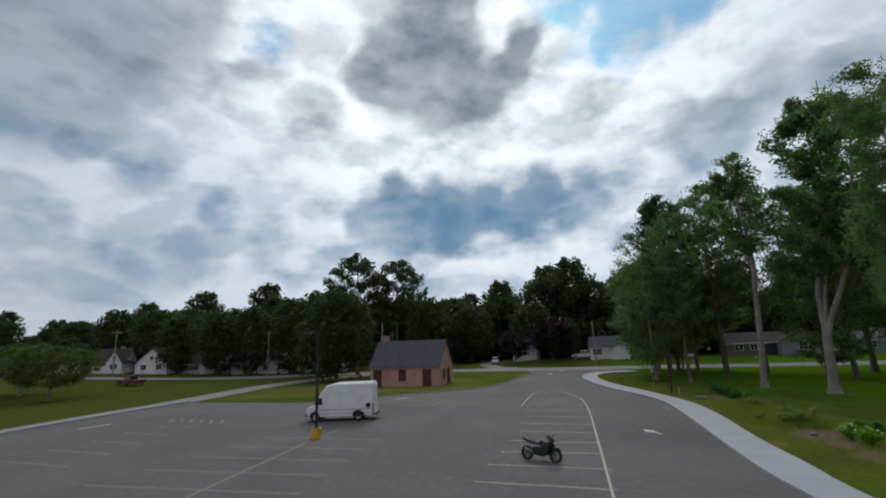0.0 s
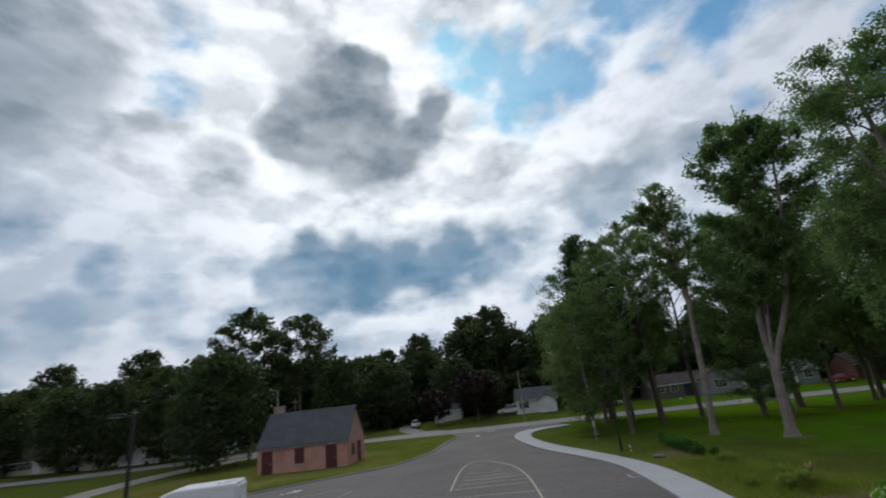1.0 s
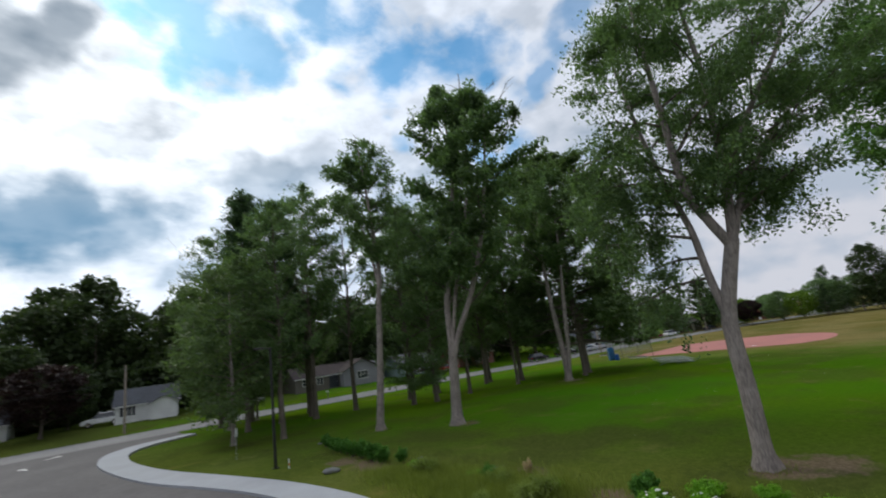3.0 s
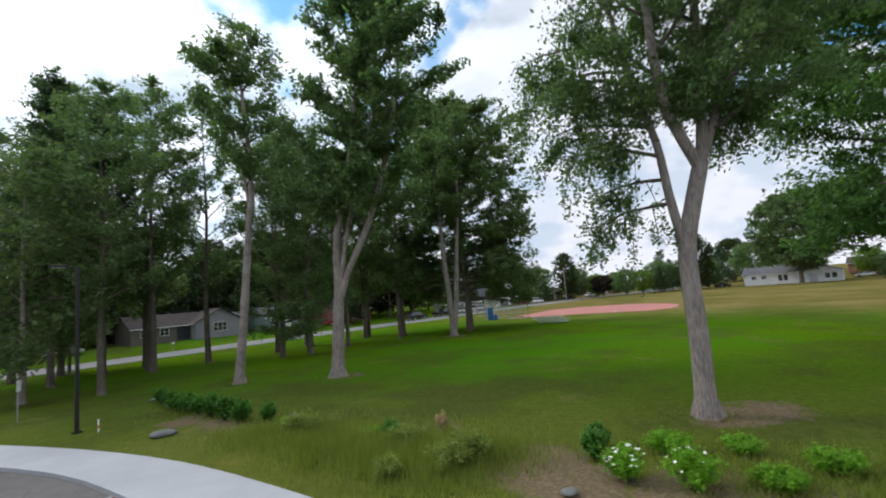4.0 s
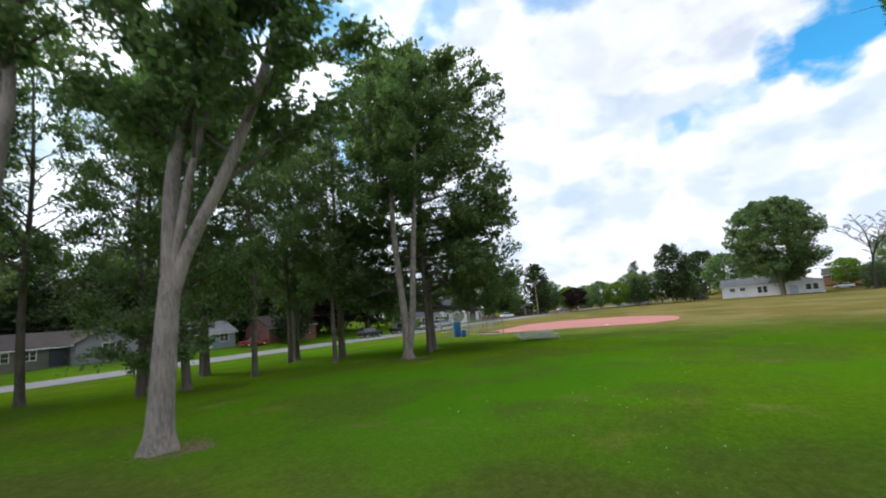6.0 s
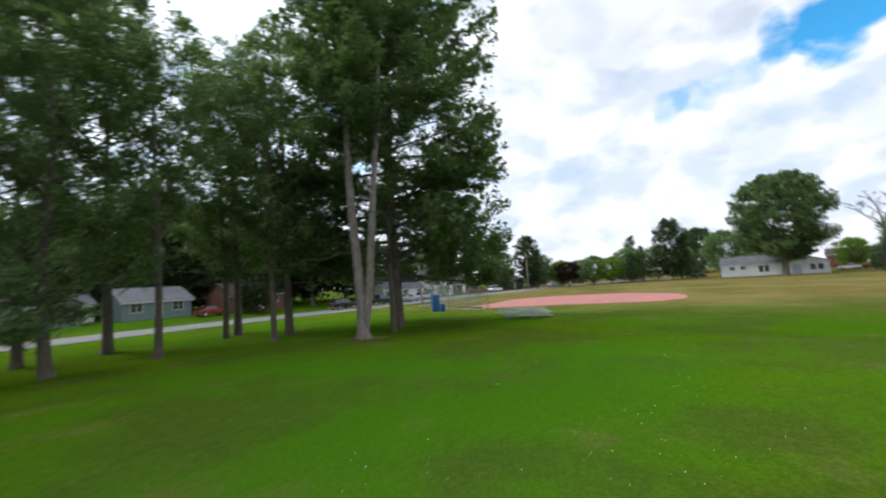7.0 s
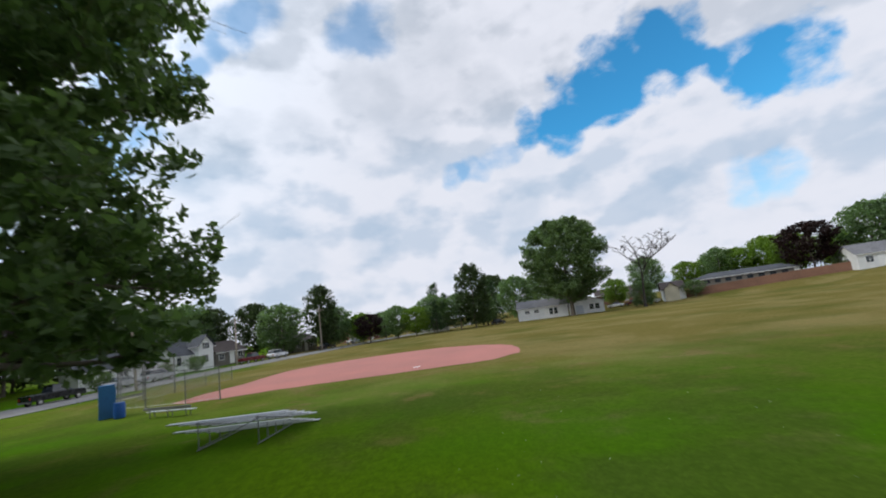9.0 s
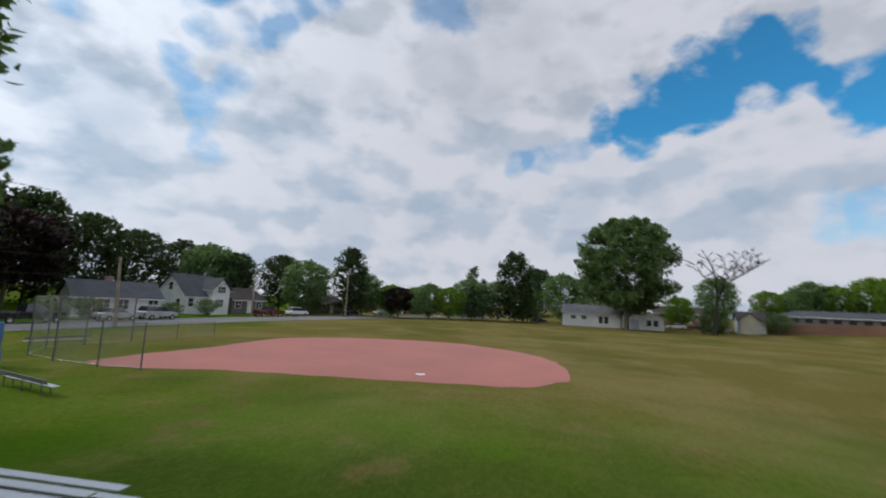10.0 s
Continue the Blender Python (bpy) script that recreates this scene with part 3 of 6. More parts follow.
def leaf_mesh(name, centres, size, rng, mat, flat=0.35, slim=0.5, sides=4):
    """Many small leaves of three or four sides round their centres, as one mesh."""
    c = np.asarray(centres, dtype=np.float64)
    n = len(c)
    nor = rng.normal(size=(n, 3))
    nor[:, 2] = np.abs(nor[:, 2]) + flat
    nor /= np.linalg.norm(nor, axis=1)[:, None]
    u = np.cross(nor, rng.normal(size=(n, 3)))
    u /= np.linalg.norm(u, axis=1)[:, None]
    q = np.cross(nor, u)
    s = size * rng.uniform(0.6, 1.35, n)[:, None]
    fold = nor * s * rng.uniform(-0.25, 0.25, n)[:, None]
    if sides == 4:
        v = np.stack([c + u * s, c + q * s * slim + fold, c - u * s, c - q * s * slim + fold], axis=1).reshape(-1, 3)
    else:
        v = np.stack([c + u * s, c - u * s * 0.7 + q * s * 0.7 + fold, c - u * s * 0.7 - q * s * 0.7], axis=1).reshape(-1, 3)
    me = bpy.data.meshes.new(name)
    me.vertices.add(sides * n)
    me.loops.add(sides * n)
    me.polygons.add(n)
    me.vertices.foreach_set("co", v.ravel())
    me.loops.foreach_set("vertex_index", np.arange(sides * n, dtype=np.int32))
    me.polygons.foreach_set("loop_start", np.arange(0, sides * n, sides, dtype=np.int32))
    me.update(calc_edges=True)
    me.materials.append(mat)
    return me


def tree(label, category, seed, tall, thick, bare, wide, leaves, leaf=0.16, bark=BARK, green=LEAF,
         shape="oval", limbs=26, spray=0.55, droop=0.0, twigs=5, twig=1.0, crook=0.25, gap=0.0, rise=0.55, hanging=(), far=False, skirt=0.0, even=0.72, fill=0.5, boles=(), clear=(), dome=0.2, low=0.0, sway=(0, 0)):
    """A broadleaf tree: trunk or given stems, limbs, twigs and a crown of single leaves in sprays."""
    rnd = random.Random(seed)
    rng = np.random.default_rng(seed)
    wv, wf, bv, bf, tips = [], [], [], [], []
    root = Vector((0, 0, -0.25))

    def profile(s):
        if shape == "cone":
            return max(0.08, (1 - s) ** 0.8)
        if shape == "column":
            return 1.0 if s < 0.7 else max(0.25, 1.0 - 0.75 * ((s - 0.7) / 0.3) ** 1.6)
        if shape == "vase":
            return 0.35 + 0.75 * math.sin(math.pi * min(1, 0.12 + 0.72 * s))
        if shape == "round":
            return math.sqrt(max(0.03, 1 - (2 * s - 0.85) ** 2 / 1.35))
        return 0.30 + 0.75 * math.sin(math.pi * min(1.0, 0.15 + 0.82 * s))

    stem_lines = []
    if not boles:
        pts, rad = [], []
        hi = tall * 0.96
        wob = Vector((rnd.uniform(-1, 1), rnd.uniform(-1, 1), 0)) * crook
        wob2 = Vector((rnd.uniform(-1, 1), rnd.uniform(-1, 1), 0)) * crook
        for t in (0, 0.008, 0.018, 0.035, 0.07, 0.13, 0.2, 0.28, 0.36, 0.45, 0.55, 0.66, 0.78, 0.9, 1.0):
            pts.append(root.lerp(Vector((0, 0, hi)), t) + wob * math.sin(3.2 * t * math.pi) * (0.3 + t) + wob2 * math.sin(7 * t) * t)
            rad.append(max(0.02, thick * (1 + 0.75 * math.exp(-t * hi / 0.3)) * (1 - 0.93 * t ** 0.9)))
        tube(wv, wf, pts, rad, 7 if far else 12)
        stem_lines.append((pts, rad))
    # stems of a given bend: the radius at the foot and at the top, then the way up
    for k, (r0, r1, line) in enumerate(boles):
        pts = resample([tuple(p) for p in line], 0.45)
        n = len(pts) - 1
        rad = [r1 + (r0 - r1) * (1 - i / n) ** 0.8 for i in range(n + 1)]
        if k == 0:
            rad = [r * (1 + 0.5 * math.exp(-max(0.0, p.z) / 0.25)) for r, p in zip(rad, pts)]
        tube(wv, wf, pts, rad, 14)
        stem_lines.append((pts, rad))
        if k == 0:
            for i in range(n + 1):
                foot = 0.15 * math.exp(-max(0.0, pts[i].z) / 0.35)
                for q in range(14):
                    v = wv[i * 14 + q]
                    wv[i * 14 + q] = pts[i] + (v - pts[i]) * (1 + foot * math.cos(5 * (2 * math.pi * q / 14) + seed))
    if boles:
        stem_lines = [q for q in stem_lines if q[0][-1].z > bare + 1.5]
    each = max(4, limbs // len(stem_lines))
    for pts, rad in stem_lines:
        turn = rnd.uniform(0, 6.28)
        for j in range(each + 1):
            s = (j + rnd.uniform(0, 0.9)) / (each + 0.9)
            z = bare + (tall * 0.97 - bare) * s
            i = 0
            while i < len(pts) - 2 and pts[i + 1].z < z:
                i += 1
            t = min(1.0, max(0.0, (z - pts[i].z) / max(0.01, pts[i + 1].z - pts[i].z)))
            o = pts[i].lerp(pts[i + 1], t)
            r = (rad[i] + (rad[i + 1] - rad[i]) * t) * 0.5
            turn += 2.4 + rnd.uniform(-0.5, 0.5)
            out = Vector((math.cos(turn), math.sin(turn), 0))
            mid = Vector()
            if boles:
                mid = sum((q[0][-1] for q in stem_lines), Vector()) / len(stem_lines)
                mid.z = 0
            length = wide * profile(s) * rnd.uniform(even, 1.12 if even < 0.8 else 1.02)
            length *= 1 + out.x * sway[0] + out.y * sway[1]
            if len(stem_lines) > 1:
                away = Vector((o.x, o.y, 0)) - mid * s
                length *= 0.75 if away.length > 0.3 and out.dot(away.normalized()) < -0.2 else 1.0
            climb = rise * (1.0 - 0.35 * s) * rnd.uniform(0.6, 1.3) if shape != "cone" else rnd.uniform(-0.12, 0.2)
            if s < skirt:
                climb = rnd.uniform(-0.10, 0.18)
            line = [o]
            for q in range(1, 6):
                u = q / 5
                line.append(o + out * length * u + Vector((0, 0, length * (climb * u - droop * 0.5 * u * u))) + Vector((rnd.uniform(-1, 1), rnd.uniform(-1, 1), rnd.uniform(-0.5, 0.5))) * 0.09 * length * u)
            tube(bv, bf, line, [max(0.012, r * (1 - 0.85 * q / 5)) for q in range(6)], 3 if far else 6)
            tips.append((line[-1], line[-1] - line[-2]))
            for q in range(twigs):
                u = 0.28 + 0.72 * (q + rnd.random()) / twigs
                b = line[min(4, int(u * 5))].lerp(line[min(5, int(u * 5) + 1)], u * 5 % 1)
                turn2 = rnd.uniform(-1.3, 1.3)
                d2 = Vector((math.cos(turn + turn2), math.sin(turn + turn2), rnd.uniform(-0.15, 0.75) + 0.45 * rise - droop * 1.4))
                ll = max(0.5, length * rnd.uniform(0.22, 0.42))
                e = b + d2 * ll
                if not far:
                    tube(bv, bf, [b, b.lerp(e, 0.5) + Vector((0, 0, 0.06 * ll)), e], [0.022 * twig, 0.014 * twig, 0.006 * twig], 3)
                tips.append((b.lerp(e, 0.55), d2))
                tips.append((e, d2))
    # single low limbs whose sprays hang down
    for z, turn, length, climb in hanging:
        pts, rad = min(stem_lines, key=lambda q: -(q[0][len(q[0]) // 3].x * math.cos(turn) + q[0][len(q[0]) // 3].y * math.sin(turn)))
        i = 0
        while i < len(pts) - 2 and pts[i + 1].z < z:
            i += 1
        o = pts[i].lerp(pts[i + 1], min(1.0, max(0.0, (z - pts[i].z) / (pts[i + 1].z - pts[i].z))))
        out = Vector((math.cos(turn), math.sin(turn), 0))
        line = [o + out * length * u + Vector((0, 0, length * (climb * u - 0.3 * u * u))) + Vector((rnd.uniform(-1, 1), rnd.uniform(-1, 1), rnd.uniform(-1, 1))) * 0.10 * u for u in (0, 0.15, 0.3, 0.5, 0.7, 0.85, 1)]
        tube(bv, bf, line, [0.075, 0.06, 0.052, 0.042, 0.03, 0.02, 0.01], 6)
        for q in range(8):
            u = 0.22 + 0.78 * (q + rnd.random()) / 8
            k = min(5, int(u * 6))
            b = line[k].lerp(line[k + 1], u * 6 - k)
            d2 = Vector((rnd.uniform(-0.4, 0.4), rnd.uniform(-0.4, 0.4), rnd.uniform(-1.1, -0.25)))
            e = b + d2 * rnd.uniform(0.9, 2.5)
            tube(bv, bf, [b, b.lerp(e, 0.5) + Vector((0, 0, 0.12)), e], [0.02, 0.012, 0.005], 3)
            for g in (0.3, 0.5, 0.7, 0.85, 1.0):
                tips.append((b.lerp(e, g), d2))
    t0 = thing("tree", Matrix(), label, category)
    base, own = len(wv), len(wf)
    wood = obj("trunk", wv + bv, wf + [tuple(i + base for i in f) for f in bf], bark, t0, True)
    # Limbs and twigs take darker bark: their backlit silhouette is put into the colour.
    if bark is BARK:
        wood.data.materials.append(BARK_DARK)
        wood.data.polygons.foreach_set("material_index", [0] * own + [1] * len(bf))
    if leaves:
        spot = np.array([tuple(p) for p, _ in tips])
        along = np.array([tuple(d.normalized()) for _, d in tips])
        slack = 8.5 if hanging else -1.0
        keep = rng.random(len(spot)) > gap
        spot, along = spot[keep], along[keep]
        if fill:
            spot = np.concatenate([spot, spot + np.clip(rng.normal(size=spot.shape), -1.3, 1.3) * fill])
            along = np.concatenate([along, along])
        if hanging:
            high = spot[:, 2] > slack
            spot, along = np.concatenate([spot, spot[high]]), np.concatenate([along, along[high]])
        if low:
            deep = spot[:, 2] < bare + low * (tall - bare)
            spot, along = np.concatenate([spot, spot[deep] + rng.normal(size=(deep.sum(), 3)) * 0.4]), np.concatenate([along, along[deep]])
        pick = rng.integers(0, len(spot), leaves)
        size = spray * (0.5 + 0.85 * rng.random(len(spot))) * np.where(spot[:, 2] < slack, 0.62, 1.0)
        # each spray is a bounded, longish clump along its twig, so that its edge stays firm
        ball = rng.normal(size=(leaves, 3))
        ball *= (rng.random(leaves) ** 0.45 / np.linalg.norm(ball, axis=1))[:, None]
        c = spot[pick] + ball * size[pick][:, None] * np.array([1.15, 1.15, 0.85]) + along[pick] * (rng.uniform(-1.5, 1.5, leaves) * size[pick])[:, None] + np.array([0, 0, -0.25 * droop])
        c = c[c[:, 2] > (3.6 if hanging else bare * 0.55)]
        if not boles:
            c = c[np.hypot(c[:, 0], c[:, 1]) < wide * 1.1 + 0.4]
        # the crown ends in a ragged dome
        mid = spot.mean(axis=0)
        off = np.minimum(1.0, np.hypot(c[:, 0] - mid[0], c[:, 1] - mid[1]) / (wide * (1.6 if boles else 1.1)))
        lump = 0.5 + 0.25 * np.sin(c[:, 0] * 1.7 + seed) + 0.25 * np.sin(c[:, 1] * 2.1 + 2 * seed)
        c = c[c[:, 2] < tall * (1.03 - dome * off ** 2) - 0.07 * tall * lump]
        for x, y, r, top in clear:
            c = c[(np.hypot(c[:, 0] - x, c[:, 1] - y) > r) | (c[:, 2] > top)]
        me = leaf_mesh("crown", c, leaf, rng, green, sides=3 if far else 4)
        crown = new("crown", me)
        crown.parent = t0
    return t0


def plant(source, x, y, turn=0.0, size=1.0, label="", group="", high=1.0):
    m = on(x, y, turn) @ Matrix.Diagonal((size, size, size * high, 1))
    ob = copy_thing(source, m)
    if label:
        tagged(ob, label)
    if group:
        tagged(ob, group=group)
    return ob


def stand(ob, x, y, turn=0.0, size=1.0):
    ob.matrix_world = on(x, y, turn) @ Matrix.Diagonal((size, size, size, 1))
    return ob


# the park's own trees
GROVE = "trees of the park grove"
maple = tree("tall grey-barked maple with hanging leafy sprays", "tree", 5, 20.5, 0.29, 9.0, 3.2, 98000, 0.08, sway=(0.1, -0.35), dome=0.12, limbs=72, spray=0.38, droop=0.30, twigs=7, gap=0.10, rise=0.75, fill=0.35,
             boles=((0.32, 0.24, ((0, 0, -0.25), (0, 0, 0.5), (0.02, -0.06, 2.4), (0.02, -0.04, 4.4), (0.04, -0.14, 5.6), (0.03, -0.85, 8.1))),
                    (0.16, 0.03, ((0.03, -0.05, 5.1), (0.0, 0.22, 7.0), (-0.1, 0.4, 8.8), (-0.3, 0.9, 11.0), (-0.4, 1.4, 14.0), (-0.3, 1.7, 17.0))),
                    (0.19, 0.04, ((0.03, -0.80, 7.8), (-0.4, -0.2, 9.1), (-0.8, 0.2, 10.2), (-0.95, 0.3, 13.6), (-1.0, 0.4, 18.5))),
                    (0.19, 0.03, ((0.03, -0.85, 7.9), (0.1, -1.2, 10.9), (0.2, -1.4, 15.0), (0.1, -1.2, 20.0))),
                    (0.13, 0.03, ((0.1, -1.15, 10.5), (0.4, -2.6, 13.0), (0.7, -4.1, 15.4), (0.8, -5.0, 18.2))),
                    (0.16, 0.03, ((0.04, -0.85, 8.0), (0.35, -1.6, 9.8), (1.4, -2.5, 11.3), (2.2, -3.3, 12.4), (4.2, -5.0, 14.6)))),
             hanging=((6.8, 1.45, 2.9, 0.05), (7.6, 1.15, 2.8, 0.20), (8.4, 1.75, 3.2, 0.40), (9.4, 1.40, 3.4, 0.45), (10.4, 1.80, 3.4, 0.45), (11.4, 1.30, 3.6, 0.40), (12.4, 1.60, 3.6, 0.30), (7.0, -1.40, 2.0, 0.20), (8.6, -1.00, 2.4, 0.20)))
stand(maple, 30.25, 25.1, 0)
twin = tree("tall maple with a pale grey trunk forking into three", "tree", 11, 26.3, 0.41, 8.2, 3.7, 52000, 0.16, shape="column", limbs=56, spray=0.46, twigs=7, rise=0.9, gap=0.1, fill=0.35,
            boles=((0.42, 0.30, ((0, 0, -0.25), (0, 0, 0.5), (0.04, -0.15, 3.0), (0.1, -0.3, 5.2))),
                   (0.27, 0.03, ((0.1, -0.26, 4.5), (0.15, -0.34, 8.6), (0.3, -0.9, 11.2), (0.5, -1.8, 15.7), (0.7, -2.2, 21.0), (0.8, -2.2, 26.5))),
                   (0.23, 0.03, ((0.1, -0.3, 4.5), (0.3, -0.85, 6.3), (0.7, -2.4, 9.5), (1.2, -3.8, 14.0), (1.6, -4.9, 20.0), (1.8, -5.6, 25.5))),
                   (0.15, 0.03, ((0.1, -0.3, 5.0), (0.2, -1.1, 9.0), (0.6, -2.5, 14.0), (0.9, -3.6, 20.0), (1.0, -4.0, 27.5)))))
stand(twin, 38.65, 43.65, 0)
slim = tree("slender tall maple with a bare straight trunk", "tree", 21, 25.0, 0.30, 12.5, 2.6, 16000, 0.14, limbs=30, spray=0.44, rise=0.95, fill=0.35,
            boles=((0.31, 0.03, ((0, 0, -0.25), (0, 0, 0.5), (0.1, -0.4, 4.1), (0.2, -1.0, 10.3), (0.25, -1.25, 12.2), (0.2, -0.9, 18.0), (0.1, -0.3, 24.5))),
                   (0.12, 0.03, ((0.22, -1.1, 11.0), (0.3, -0.6, 13.5), (0.2, 0.2, 17.0), (0.1, 0.6, 21.0)))))
stand(slim, 37.1, 49.9, 0)
vee = tree("maple forked low into two pale trunks", "tree", 31, 25.5, 0.40, 11.0, 4.2, 34000, 0.14, limbs=36, spray=0.48, rise=0.8, green=LEAF, fill=0.4,
           boles=((0.36, 0.03, ((0, 0, -0.25), (0, 0, 0.5), (0, 0.12, 3.8), (0, 0.45, 9.0), (0, 0.5, 13.4), (0.2, 0.3, 19.0), (0.2, 0.2, 25.0))),
                  (0.30, 0.03, ((0, -0.05, 0.2), (0, -0.25, 1.4), (0, -0.62, 3.65), (0, -1.08, 8.7), (0.05, -1.3, 11.0), (0.2, -1.8, 17.0), (0.3, -2.0, 24.0)))))
stand(vee, 61.3, 43.2, 0)
broad_oak = tree("broad dark-crowned oak at the grove's edge", "tree", 41, 30.0, 0.47, 3.3, 8.2, 112000, 0.2, skirt=0.38, limbs=88, spray=0.42, bark=BARK_DARK, green=LEAF_DARK, twigs=8, rise=0.35, droop=0.05, shape="column", even=0.86, fill=0.7, dome=0.12, low=0.45, clear=((-6.7, 0, 4.4, 13.5),))
stand(broad_oak, 68.0, 43.15, 0)
for ob in (maple, twin, slim, vee, broad_oak):
    tagged(ob, group=GROVE)
mid_a = tree("mid-sized park tree with a dark trunk", "tree", 51, 26.5, 0.28, 6.5, 4.4, 14000, 0.15, gap=0.22, rise=0.85, limbs=30, spray=0.45, bark=BARK_DARK, green=LEAF)
mid_b = tree("dense dark park tree with low boughs", "tree", 61, 25.0, 0.34, 4.6, 4.9, 14500, 0.16, limbs=36, spray=0.62, bark=BARK_DARK, green=LEAF_DARK, rise=0.75)
pine = tree("dark pine with a straight trunk and open whorls", "tree", 71, 25.5, 0.26, 5.0, 4.6, 22000, 0.15, limbs=44, spray=0.42, bark=BARK_DARK, green=NEEDLE, shape="cone", twigs=5, crook=0.1)
bushy = tree("leafy young tree with branches down to the ground", "tree", 81, 13.0, 0.16, 1.5, 3.6, 15000, 0.14, limbs=26, spray=0.6, green=LEAF_DARK, rise=0.4)
leafy = tree("leafy park tree with low hanging boughs", "tree", 55, 25.0, 0.3, 1.6, 4.2, 23000, 0.145, skirt=0.2, limbs=40, spray=0.55, bark=BARK_DARK, green=LEAF, rise=0.5, gap=0.12)
tagged(stand(leafy, 50.7, 54.3, 10, 0.92), group=GROVE)
stand(mid_a, 47.6, 63.6, 0)
stand(mid_b, 65.6, 51.2, 40)
stand(pine, 41.2, 68.4, 0)
stand(bushy, 43.5, 76.5, 0)
for ob in (mid_a, mid_b, pine, bushy):
    tagged(ob, group=GROVE)
for src, x, y, turn, size in ((mid_a, 65.4, 42.6, 15, 0.85), (mid_a, 53.5, 60.4, 70, 0.95), (leafy, 49.3, 56.4, 150, 0.95), (mid_b, 58.7, 60.4, 220, 1.0), (mid_b, 68.2, 57.8, 20, 1.05), (mid_a, 64.5, 56.0, 130, 0.84),
                              (mid_b, 66.6, 56.6, 300, 0.88), (mid_a, 55.6, 53.1, 200, 0.82), (mid_a, 61.6, 49.8, 260, 0.74), (pine, 37.2, 68.2, 80, 1.0)) + (
                              (mid_a, 43.0, 64.9, 90, 1.02), (bushy, 32.1, 62.0, 40, 1.25), (mid_a, 34.4, 58.4, 310, 0.8), (pine, 42.6, 76.2, 200, 1.15), (mid_b, 39.4, 77.2, 100, 0.95), (bushy, 38.0, 73.0, 150, 1.35),
                              (mid_b, 57.9, 59.4, 80, 0.9), (mid_a, 44.6, 67.6, 180, 1.0), (mid_b, 47.0, 71.0, 180, 0.9)):
    plant(src, x, y, turn, size)
# a leafy tree south of the maple, whose trunk the path leaves aside
south_maple = tree("leafy maple with low spreading boughs", "tree", 91, 24.0, 0.45, 5.0, 6.4, 84000, 0.165, fill=1.0, skirt=0.25, twigs=7, limbs=52, spray=0.6, green=LEAF_SOUTH, rise=0.45)
tagged(stand(south_maple, 44.0, 10.5, 0), group=GROVE)

# far woods and garden trees
wood_a = tree("tall dark woodland tree across the street", "tree", 101, 22, 0.3, 0.6, 6.4, 7600, 0.46, limbs=40, spray=1.25, bark=BARK_DARK, green=LEAF_WOOD, twigs=5, far=True, fill=1.5)
wood_b = tree("rounded dark woodland tree across the street", "tree", 111, 20, 0.3, 0.4, 7.2, 7800, 0.46, limbs=40, spray=1.35, bark=BARK_DARK, green=LEAF_WOOD, twigs=5, shape="round", far=True, fill=1.6)
wood_c = tree("tall green woodland tree with an open top", "tree", 121, 25, 0.3, 1.0, 5.8, 7200, 0.46, limbs=40, spray=1.15, bark=BARK_DARK, green=LEAF_WOOD, twigs=5, far=True, fill=1.3)
garden = tree("rounded green tree in a garden", "tree", 131, 12, 0.24, 0.6, 5.0, 7000, 0.31, limbs=34, spray=0.95, green=LEAF, twigs=5, shape="round", far=True, fill=0.9)
light = tree("fresh yellow-green tree in a garden", "tree", 141, 11, 0.24, 0.6, 5.0, 7000, 0.31, limbs=34, spray=0.95, green=LEAF_BRIGHT, twigs=5, shape="round", far=True, fill=0.9)
spruce = tree("dark narrow spruce in a garden", "tree", 151, 14, 0.2, 1.0, 3.0, 4500, 0.18, limbs=36, spray=0.36, green=NEEDLE, bark=BARK_DARK, shape="cone", twigs=3, far=True)
scrub = tree("dense dark undergrowth at the woods' edge", "shrub", 155, 8.5, 0.14, 0.1, 4.2, 2200, 0.5, limbs=20, spray=0.95, green=LEAF_WOOD, bark=BARK_DARK, shape="round", twigs=4, far=True)
stand(scrub, -125, 160)
stand(wood_a, -6, 150)
stand(wood_b, 10, 146)
stand(wood_c, 26, 150)
stand(garden, 152, 62)
stand(light, 171, 27, 0, 0.7)
stand(spruce, 178, 6)
rnd = random.Random(7)
WOOD = "woods across the street"
for ob in (wood_a, wood_b, wood_c):
    tagged(ob, group=WOOD)
kinds = (wood_a, wood_b, wood_c)
# a belt of woods behind the houses of the street, two deep
for i in range(58):
    s = i / 57
    x = -190 + 320 * s
    line = 168 - 0.06 * (x + 190) if x < 0 else 156.6 - 0.56 * x
    deep = (0, 13)[i % 2]
    size = 0.86 + 0.08 * smoothstep(x, 0, -30) + 0.10 * math.sin(i * 1.7) + rnd.uniform(-0.07, 0.09) + 0.22 * smoothstep(x, 15, 40) * smoothstep(x, 78, 55) + 0.005 * deep - 0.24 * smoothstep(x, -80, -125)
    plant(kinds[(i * 5 + i // 3) % 3], x + rnd.uniform(-2.5, 2.5), line + deep + rnd.uniform(-3, 3), rnd.uniform(0, 360), size, group=WOOD)
